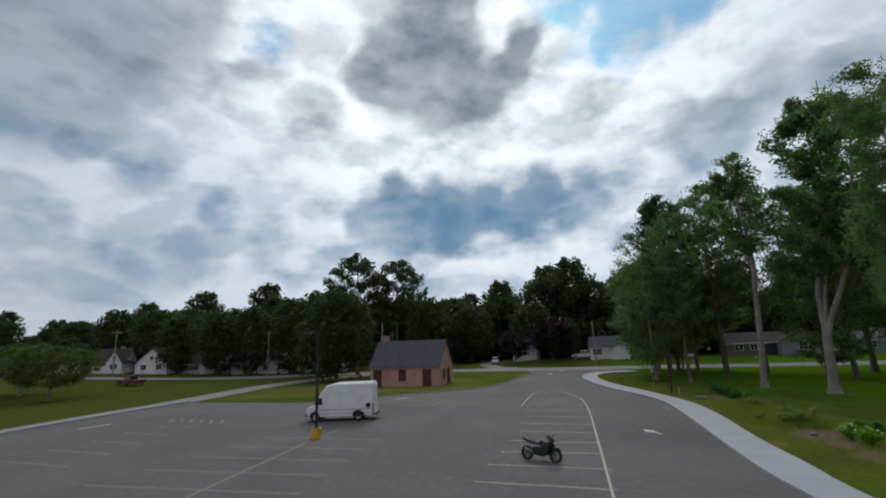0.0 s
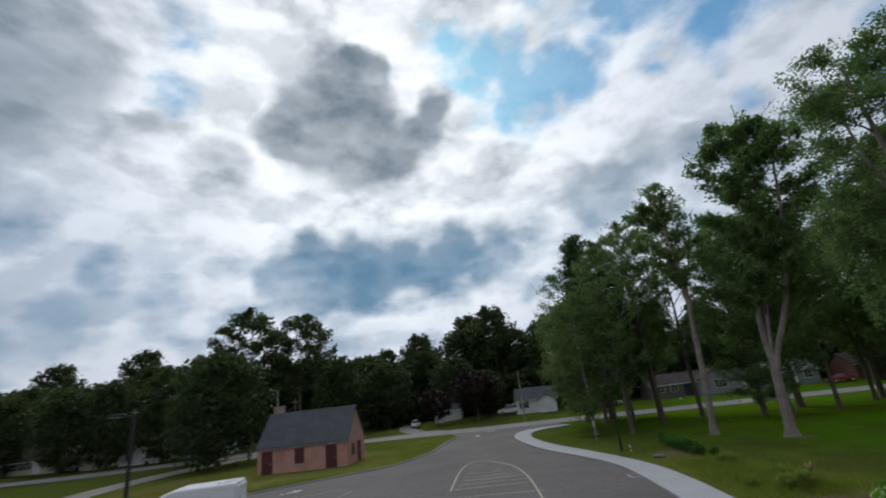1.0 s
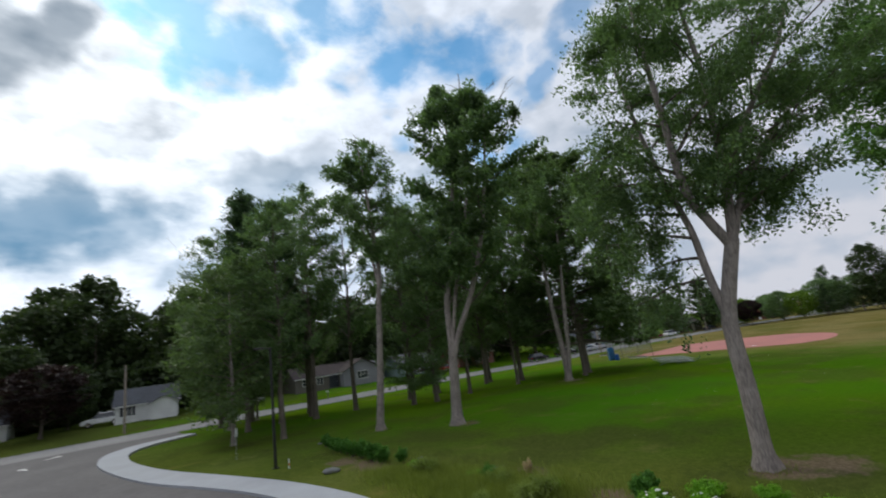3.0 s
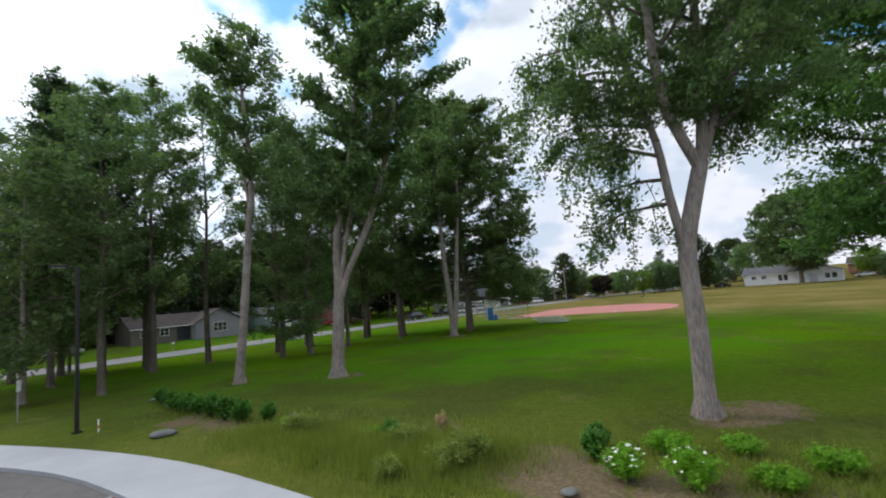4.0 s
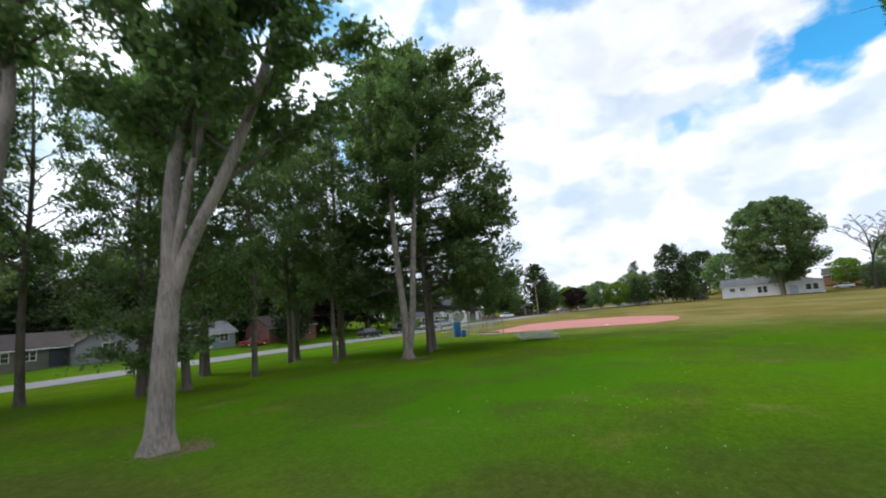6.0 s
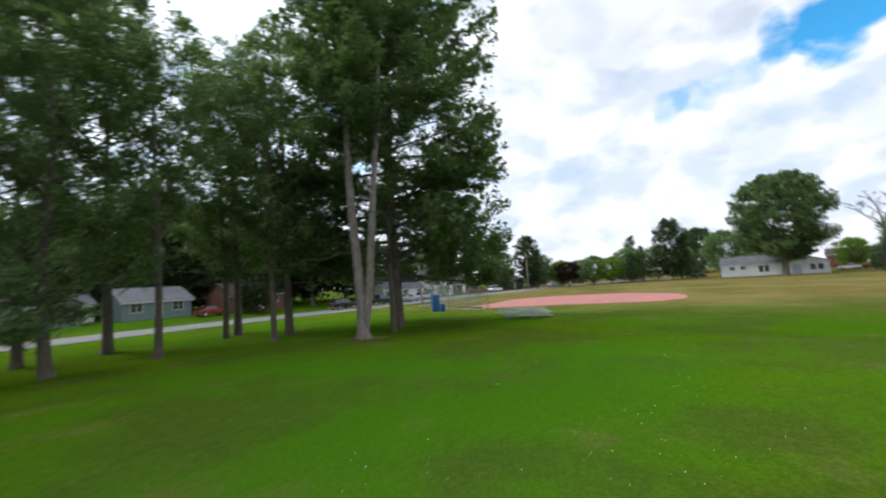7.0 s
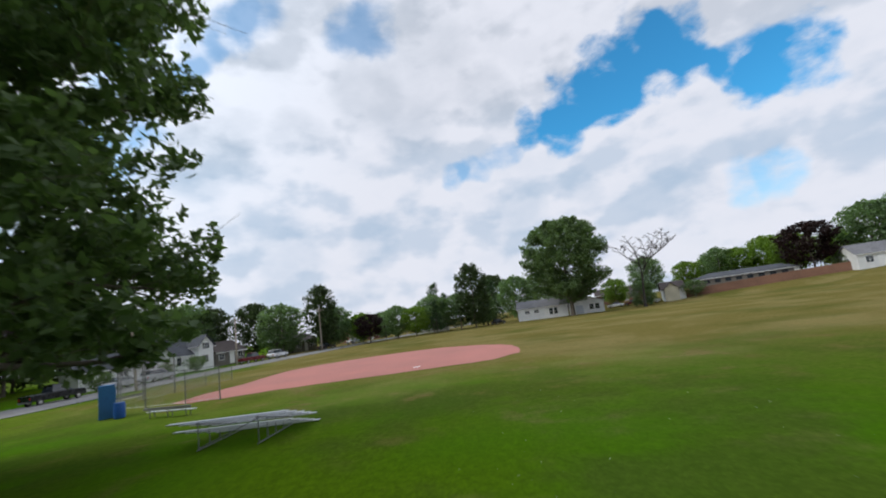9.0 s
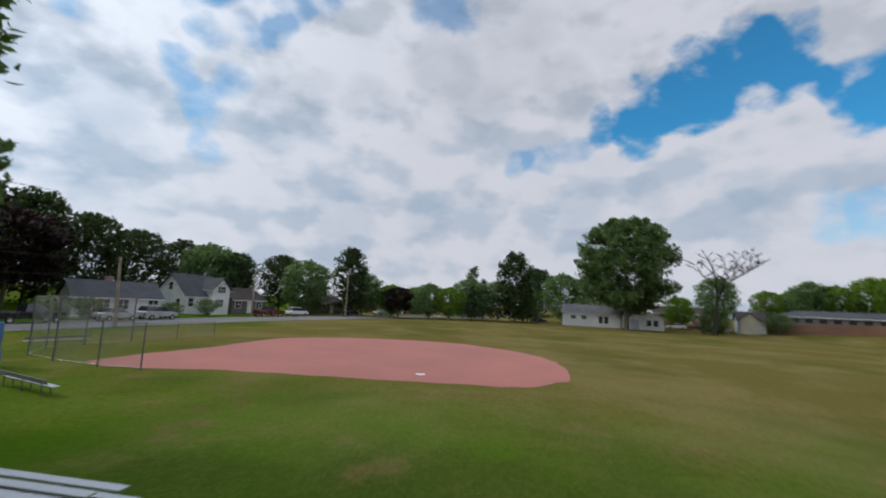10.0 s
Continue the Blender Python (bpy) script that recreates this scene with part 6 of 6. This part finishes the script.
def box_van():
    t0 = thing("box_van", pose(-3.05, 41.4, 0, 0, 0, 178), "white box van with a high one-piece body", "van")
    part("cargo_body", prism([(-2.45, 0.55), (-2.5, 0.75), (-2.45, 2.80), (0.55, 2.80), (1.15, 2.66), (1.60, 2.15), (1.78, 1.75), (1.80, 0.55)], -1.05, 1.05, 0.10, 3), WHITE_PAINT, t0)
    part("cab", prism([(1.55, 0.5), (1.6, 1.85), (2.05, 1.26), (2.62, 1.08), (2.72, 0.85), (2.70, 0.5)], -0.95, 0.95, 0.07, 3), WHITE_PAINT, t0)
    part("side_window", prism([(1.42, 1.28), (1.46, 1.80), (1.74, 1.80), (2.08, 1.28)], -1.062, 1.062, 0.01), GLASS, t0)
    part("windscreen", prism([(1.70, 1.93), (1.74, 1.95), (2.16, 1.29), (2.12, 1.26)], -0.84, 0.84), GLASS, t0)
    part("skirt", boxes((-2.4, -1.0, 0.38, 1.7, 1.0, 0.56), bevel=0.02), WHITE_PAINT, t0)
    part("rear_bumper", boxes((-2.7, -1.0, 0.42, -2.44, 1.0, 0.58), bevel=0.02), GREY_TRIM, t0)
    part("front_bumper", boxes((2.62, -0.95, 0.42, 2.83, 0.95, 0.64), bevel=0.04), GREY_TRIM, t0)
    part("grille", boxes((2.67, -0.5, 0.70, 2.75, 0.5, 0.95), bevel=0.01), BLACK_METAL, t0)
    for s in (-1, 1):
        part("trim_strip", boxes((-2.42, s * 1.045 - 0.02, 0.86, 1.7, s * 1.045 + 0.02, 0.90)), GREY_TRIM, t0)
        part("headlight", boxes((2.63, s * 0.72 - 0.17, 0.72, 2.76, s * 0.72 + 0.17, 0.94), bevel=0.02), CLEAR_LENS, t0)
        part("tail_light", boxes((-2.54, s * 0.95 - 0.07, 0.70, -2.44, s * 0.95 + 0.07, 1.25), bevel=0.01), RED_LENS, t0)
        part("vent_panel", boxes((-2.3, s * 1.05 - 0.03, 0.95, -1.95, s * 1.05 + 0.03, 1.3), bevel=0.01), BLACK_METAL, t0)
        part("marker_lamp", boxes((-2.0, s * 1.03 - 0.03, 2.5, -1.45, s * 1.03 + 0.03, 2.58)), CLEAR_LENS, t0)
        part("mirror", boxes((1.72, s * 1.19 - 0.13, 1.25, 1.87, s * 1.19 + 0.13, 1.55), bevel=0.02), BLACK_METAL, t0)
        for wx in (-1.35, 1.98):
            hub = new("wheel")
            hub.parent = t0
            hub.matrix_local = pose(wx, s * 0.90, 0.37)
            part("tyre", wheel_bm(0.37, 0.24, 0.21), RUBBER, hub, smooth=True)
            part("rim", rod(((0, -0.10, 0), (0, 0.10, 0), 0.215), ((0, -0.13, 0), (0, 0.13, 0), 0.07), n=18), CHROME, hub)
            y0, y1 = (1.0, 1.062) if wx < 0 else (0.93, 0.962)
            part("wheel_arch", prism([(wx - 0.46, 0.36), (wx - 0.40, 0.66), (wx - 0.15, 0.80), (wx + 0.15, 0.80), (wx + 0.40, 0.66), (wx + 0.46, 0.36)], s * y0, s * y1), BLACK_METAL, t0)
        part("rear_door", boxes((-2.54, s * 0.455 - 0.44, 0.62, -2.46, s * 0.455 + 0.44, 2.6), bevel=0.01), WHITE_PAINT, t0)
    part("step", boxes((-2.75, -0.5, 0.36, -2.5, 0.5, 0.40)), BLACK_METAL, t0)
    return t0


box_van()


def motorcycle():
    t0 = thing("motorcycle", pose(9.2, 26.3, 0, 0, 0, -40) @ pose(0, 0, 0, -7, 0, 0), "dark green and black sports motorcycle with dull grey rims", "motorcycle")
    green = plain("dark_green_fairing", (0.004, 0.007, 0.005), 0.3, vary=0.1, relief=0)
    for wx, nm in ((-0.72, "rear"), (0.72, "front")):
        hub = new("wheel")
        hub.parent = t0
        hub.matrix_local = pose(wx, 0, 0.31)
        part("tyre", wheel_bm(0.31, 0.19 if nm == "rear" else 0.14, 0.195), RUBBER, hub, smooth=True)
        sp = [((0, -0.05, 0), (0, 0.05, 0), 0.05), ((0, -0.06, 0), (0, -0.055, 0), 0.15)]
        for k in range(6):
            a = math.pi * k / 3
            sp.append(((0.04 * math.cos(a), 0, 0.04 * math.sin(a)), (0.215 * math.cos(a), 0, 0.215 * math.sin(a)), 0.014))
        part("rim", rod(*sp, n=14), GREY_TRIM, hub)
    part("fairing", prism([(-0.25, 0.28), (0.1, 0.22), (0.42, 0.30), (0.52, 0.52), (0.62, 0.75), (0.55, 0.92), (0.28, 0.86), (0.05, 0.66), (-0.34, 0.62), (-0.36, 0.42)], -0.27, 0.27, 0.07), green, t0)
    part("nose", prism([(0.40, 0.78), (0.72, 0.76), (0.66, 0.92), (0.46, 1.02)], -0.16, 0.16, 0.05), green, t0)
    part("headlight", boxes((0.66, -0.1, 0.78, 0.72, 0.1, 0.86), bevel=0.02), CLEAR_LENS, t0)
    part("windscreen", prism([(0.44, 0.98), (0.64, 0.92), (0.40, 1.14)], -0.13, 0.13, 0.02), GLASS, t0)
    part("fuel_tank", prism([(-0.15, 0.68), (-0.1, 0.85), (0.12, 0.92), (0.34, 0.88), (0.36, 0.68)], -0.14, 0.14, 0.06), green, t0)
    part("engine", boxes((-0.28, -0.17, 0.26, 0.2, 0.17, 0.62), bevel=0.04), GREY_TRIM, t0)
    part("seat", prism([(-0.62, 0.80), (-0.5, 0.86), (-0.12, 0.76), (-0.14, 0.68), (-0.55, 0.72)], -0.12, 0.12, 0.03), RUBBER, t0)
    part("tail", prism([(-0.95, 0.90), (-0.92, 0.96), (-0.5, 0.86), (-0.5, 0.74), (-0.7, 0.76)], -0.10, 0.10, 0.02), green, t0)
    part("tail_light", boxes((-0.97, -0.06, 0.89, -0.93, 0.06, 0.95)), RED_LENS, t0)
    part("fork", rod(((0.72, -0.1, 0.31), (0.50, -0.1, 0.95), 0.025), ((0.72, 0.1, 0.31), (0.50, 0.1, 0.95), 0.025)), BLACK_METAL, t0)
    part("swing_arm", rod(((-0.72, -0.11, 0.31), (-0.2, -0.1, 0.42), 0.03), ((-0.72, 0.11, 0.31), (-0.2, 0.1, 0.42), 0.03)), BLACK_METAL, t0)
    part("handlebar", rod(((0.42, -0.34, 0.96), (0.5, 0, 0.98), 0.016), ((0.42, 0.34, 0.96), (0.5, 0, 0.98), 0.016)), BLACK_METAL, t0)
    for s in (-1, 1):
        part("mirror", boxes((0.46, s * 0.33 - 0.06, 1.08, 0.50, s * 0.33 + 0.06, 1.15), (0.47, s * 0.33 - 0.01, 0.97, 0.49, s * 0.33 + 0.01, 1.09), bevel=0.006), BLACK_METAL, t0)
    part("exhaust", rod(((-0.1, -0.16, 0.3), (-0.75, -0.19, 0.5), 0.06)), GREY_TRIM, t0)
    part("mudguard", prism([(0.45, 0.56), (0.6, 0.66), (0.84, 0.65), (0.98, 0.52), (0.95, 0.5), (0.82, 0.62), (0.62, 0.63), (0.48, 0.54)], -0.07, 0.07), green, t0)
    part("side_stand", rod(((-0.05, 0.12, 0.3), (0.02, 0.34, -0.03), 0.014)), STEEL, t0)
    return t0


motorcycle()


# ---- posts, poles and wires ----
def lamp_post(x, y, tall, turn, guarded):
    t0 = thing("lamp_post", pose(x, y, 0, 0, 0, turn), "black car park lamp post" + (" on a yellow concrete base" if guarded else " on the grass verge"), "lamp post")
    z0 = 0.0
    if guarded:
        bm = bmesh.new()
        cyl(bm, (0, 0, -0.05), (0, 0, 0.64), 0.34, 0.31, 20)
        bmesh.ops.bevel(bm, geom=[e for e in bm.edges if abs(e.verts[0].co.z - e.verts[1].co.z) < 0.01 and e.verts[0].co.z > 0.5], offset=0.03, segments=2, affect="EDGES")
        part("base", bm, YELLOW, t0)
        z0 = 0.64
    part("base_plate", boxes((-0.17, -0.17, z0, 0.17, 0.17, z0 + 0.03)), BLACK_METAL, t0)
    part("pole", prism([(-0.075, z0), (0.075, z0), (0.055, tall), (-0.055, tall)], -0.07, 0.07, 0.01), BLACK_METAL, t0)
    part("arm", rod(((0, 0, tall - 0.08), (0.45, 0, tall - 0.02), 0.03)), BLACK_METAL, t0)
    head = part("lamp_head", boxes((0.35, -0.16, tall - 0.05, 0.95, 0.16, tall + 0.07), bevel=0.03), BLACK_METAL, t0)
    part("lens", boxes((0.42, -0.12, tall - 0.065, 0.88, 0.12, tall - 0.045)), CLEAR_LENS, head)
    return t0


lamp_post(-3.3, 34.2, 6.6, 180, True)
lamp_post(27.3, 49.2, 7.0, 160, False)


def utility_pole(x, y, tall, turn, arm=True, lean=0.0):
    t0 = thing("utility_pole", on(x, y, turn) @ pose(0, 0, 0, 0, lean, 0), "weathered wooden utility pole beside the street", "utility pole", "utility poles")
    bm = bmesh.new()
    cyl(bm, (0, 0, -0.4), (0, 0, tall), 0.17, 0.11, 12)
    part("pole", bm, POLE_WOOD, t0)
    if arm:
        part("crossarm", boxes((-1.1, -0.06, tall - 0.75, 1.1, 0.06, tall - 0.62), bevel=0.01), POLE_WOOD, t0)
        for ix in (-1.0, -0.5, 0.5, 1.0):
            bm = bmesh.new()
            cyl(bm, (ix, 0, tall - 0.62), (ix, 0, tall - 0.46), 0.04, 0.025, 8)
            part("insulator", bm, GREY_TRIM, t0)
    return t0


POLES = [(-135, 110, 10.0), (-72, 112.5, 10.5), (-36, 113.0, 10.5), (-6, 110, 9.0), (36.5, 96.0, 9.0), (108.0, 52.5, 6.6), (141, 50.2, 8.4), (158.5, 36.5, 9.6), (200, 12, 9.0)]
for x, y, tall in POLES:
    utility_pole(x, y, tall, -25 + 90, tall > 8.5, 4.0 if x == 108.0 else 0.0)
utility_pole(-43.5, 116.0, 8.0, 60, False)


def wire(a, b, sag, r=0.02):
    pts = [Vector(a).lerp(Vector(b), i / 14) - Vector((0, 0, sag * 4 * (i / 14) * (1 - i / 14))) for i in range(15)]
    v, f = [], []
    tube(v, f, pts, [r] * 15, 5)
    return tagged(obj("power_line", v, f, BLACK_METAL), "thin dark power line between two poles", "power line", "power lines")


for (x0, y0, h0), (x1, y1, h1) in zip(POLES, POLES[1:]):
    wire((x0, y0, gz(x0, y0) + h0 - 0.5), (x1, y1, gz(x1, y1) + h1 - 0.5), 0.9)
    wire((x0, y0, gz(x0, y0) + h0 - 2.0), (x1, y1, gz(x1, y1) + h1 - 2.0), 1.0)
sign = thing("sign_post", pose(28.6, 55.6, 0, 0, 0, 40), "small white sign on a thin metal post", "sign")
part("post", rod(((0, 0, -0.1), (0, 0, 2.0), 0.025)), STEEL, sign)
part("sign_plate", boxes((-0.22, -0.035, 1.45, 0.22, -0.025, 2.0), bevel=0.003), TRIM_WHITE, sign)
marker = thing("marker_post", pose(27.5, 48.2, 0), "short white and orange marker post in the verge", "marker post")
part("stake", rod(((0, 0, -0.05), (0, 0, 0.5), 0.035)), TRIM_WHITE, marker)
part("band", rod(((0, 0, 0.14), (0, 0, 0.24), 0.040)), plain("orange_band", (0.6, 0.16, 0.03), 0.5), marker)
mail = thing("mailbox", pose(60.3, 83.3, 0, 0, 0, -20), "white mailbox on a post across the street", "mailbox")
part("post", boxes((-0.05, -0.05, -0.1, 0.05, 0.05, 1.0)), POLE_WOOD, mail)
part("box", boxes((-0.12, -0.25, 1.0, 0.12, 0.25, 1.25), bevel=0.04), TRIM_WHITE, mail)


# ---- planted bed along the pavement ----

def shrub(seed, wide, high, leaves, leaf, mat, label, flowers=0, name="shrub", category="shrub"):
    rng = np.random.default_rng(seed)
    rnd2 = random.Random(seed)
    t0 = thing(name, Matrix(), label, category, "shrubs of the planted bed")
    wv, wf, spots = [], [], []
    for i in range(16):
        a = rnd2.uniform(0, 6.28)
        r = wide * math.sqrt(rnd2.random()) * 0.85
        hh = high * (1 - 0.5 * (r / wide) ** 2) * rnd2.uniform(0.75, 1.05)
        tip = Vector((math.cos(a) * r, math.sin(a) * r, hh))
        foot = tip * 0.12
        tube(wv, wf, [Vector((foot.x, foot.y, -0.05)), foot.lerp(tip, 0.5) + Vector((0, 0, 0.05)), tip], [0.018, 0.012, 0.005], 4)
        for u in (0.35, 0.6, 0.8, 1.0):
            spots.append(foot.lerp(tip, u))
    obj("stem", wv, wf, BARK_DARK, t0)
    s = np.array([tuple(p) for p in spots])
    c = s[rng.integers(0, len(s), leaves)] + rng.normal(size=(leaves, 3)) * np.array([wide, wide, high * 0.8]) * 0.13
    c[:, 2] = np.abs(c[:, 2]) + 0.02
    new("foliage", leaf_mesh("foliage", c, leaf, rng, mat, flat=0.6)).parent = t0
    for i in range(flowers):
        a, r = rnd2.uniform(0, 6.28), wide * math.sqrt(rnd2.random()) * 0.95
        z = high * (1.08 - 0.5 * (r / wide) ** 2)
        fl = part("flower_head", boxes((-0.035, -0.035, -0.015, 0.035, 0.035, 0.015), (-0.02, -0.05, -0.01, 0.02, 0.05, 0.01), bevel=0.008), PETAL, t0)
        fl.matrix_local = pose(math.cos(a) * r, math.sin(a) * r, z, rnd2.uniform(-30, 30), rnd2.uniform(-30, 30), 0) @ Matrix.Scale(rnd2.uniform(0.7, 1.3), 4)
    return t0


daisy_a = shrub(301, 0.75, 0.95, 2600, 0.06, HEDGE_LEAF, "leafy green bush with white flower heads", 26)
daisy_b = shrub(302, 0.8, 1.0, 2600, 0.06, HEDGE_LEAF, "leafy green bush with a few white flowers", 12)
mound = shrub(303, 0.85, 0.7, 2200, 0.07, HEDGE_LEAF, "low rounded bright green shrub")
clump = shrub(304, 0.46, 0.72, 2000, 0.065, PERENNIAL, "dark green perennial clump in the bed")
weed = shrub(305, 0.8, 0.7, 2000, 0.045, leaf_material("dry_weeds", (0.15, 0.21, 0.04), (0.26, 0.32, 0.08), 0.4), "tall yellowing weeds in the bed")
plume = shrub(306, 0.35, 1.1, 900, 0.07, leaf_material("tan_plume", (0.42, 0.31, 0.19), (0.60, 0.47, 0.31), 0.4), "tan feathery plume of ornamental grass")
stand(daisy_a, 25.2, 27.75, 0, 0.72)
stand(daisy_b, 24.95, 26.5, 60, 0.74)
stand(mound, 26.95, 26.7, 0, 0.7)
stand(clump, 32.1, 50.4, 0)
stand(weed, 25.9, 31.6, 0)
stand(plume, 27.9, 33.1, 0, 0.62)
for src, x, y, size in ((mound, 27.1, 25.0, 0.8), (mound, 26.0, 23.6, 0.95), (mound, 26.2, 22.0, 0.9), (clump, 26.4, 28.5, 0.9), (mound, 24.2, 21.8, 1.0), (mound, 25.0, 25.0, 0.9), (clump, 27.2, 28.4, 0.8)) + (
                        (clump, 31.6, 49.4, 0.9), (clump, 31.2, 48.5, 1.0), (clump, 30.9, 47.6, 1.0), (clump, 30.5, 46.6, 1.1), (clump, 30.1, 45.6, 1.0), (clump, 29.8, 44.6, 1.2), (clump, 29.4, 43.4, 1.2), (clump, 29.1, 42.2, 1.1), (clump, 29.3, 41.0, 0.9),
                        (mound, 28.4, 39.4, 0.8), (weed, 27.6, 38.2, 1.0), (mound, 27.5, 35.4, 0.7), (weed, 26.7, 33.8, 0.9), (clump, 27.3, 34.6, 0.8), (weed, 25.2, 32.0, 0.9), (mound, 26.9, 31.6, 0.55), (mound, 23.4, 20.6, 0.9), (weed, 24.6, 33.4, 0.7)):
    plant(src, x, y, (x * 97 + y * 31) % 360, size)
rock_mesh = bmesh.new()
bmesh.ops.create_icosphere(rock_mesh, subdivisions=2, radius=0.45)
for v in rock_mesh.verts:
    v.co *= 1 + 0.35 * noise.noise(v.co * 2.2)
    v.co.z *= 0.3
rock = part("boulder", rock_mesh, plain("grey_stone", (0.15, 0.155, 0.15), 0.9, vary=0.3), None, smooth=True)
tagged(rock, "flat grey boulder on the verge", "boulder", "boulders")
rock.matrix_world = pose(27.3, 44.3, 0.05, 0, 0, 20) @ Matrix.Scale(1.05, 4)
for x, y, size in ((28.9, 35.3, 0.45), (30.0, 40.4, 0.35), (32.7, 51.8, 0.4), (24.3, 29.0, 0.4)):
    o2 = copy_thing(rock, pose(x, y, 0.05, 0, 0, x * 50) @ Matrix.Scale(size, 4))


# ---- uncut grass in the bed and round the trunks ----
def blades(name, rows, mat, seed, label):
    """Single upright blades, thicker towards the middle of each patch: x, y, spread in x and y, count, height."""
    rng = np.random.default_rng(seed)
    out = []
    for x, y, sx, sy, k, high in rows:
        c = np.column_stack([rng.normal(size=k) * sx + x, rng.normal(size=k) * sy + y, np.full(k, -0.03)])
        a = rng.uniform(0, 6.28, k)
        w2 = np.column_stack([np.cos(a), np.sin(a), np.zeros(k)]) * 0.011
        hh = high * rng.uniform(0.5, 1.2, k)
        tip = c + np.column_stack([rng.normal(size=k) * 0.35 * hh, rng.normal(size=k) * 0.35 * hh, hh])
        out.append(np.stack([c - w2, c + w2, tip], axis=1))
    v = np.concatenate(out).reshape(-1, 3)
    n = len(v) // 3
    me = bpy.data.meshes.new(name)
    me.from_pydata(v.tolist(), [], np.arange(3 * n).reshape(-1, 3).tolist())
    me.materials.append(mat)
    return tagged(new(name, me), label, "grass", kind="stuff")


TALL_GRASS = leaf_material("tall_grass", (0.15, 0.20, 0.03), (0.28, 0.32, 0.08), 0.4)
blades("bed_grass", ((26.3, 33.9, 0.8, 1.7, 15000, 0.5), (27.4, 37.5, 0.7, 1.8, 11000, 0.42), (25.8, 31.9, 0.7, 0.5, 3000, 0.34), (30.2, 43.5, 0.5, 2.6, 1500, 0.16), (27.0, 26.2, 0.5, 1.4, 1200, 0.16), (25.2, 24.0, 1.0, 1.6, 3000, 0.25), (24.6, 32.4, 0.6, 0.9, 2500, 0.26)), TALL_GRASS, 401, "uncut yellow-green grass between the shrubs")
blades("trunk_grass", ((30.25, 25.1, 0.45, 0.45, 500, 0.10), (38.7, 43.5, 0.5, 0.5, 500, 0.12), (37.1, 49.9, 0.4, 0.4, 400, 0.12), (61.3, 43.2, 0.6, 0.6, 600, 0.12), (68.0, 43.15, 0.5, 0.5, 500, 0.14)), TALL_GRASS, 402, "longer grass round the foot of the trees")
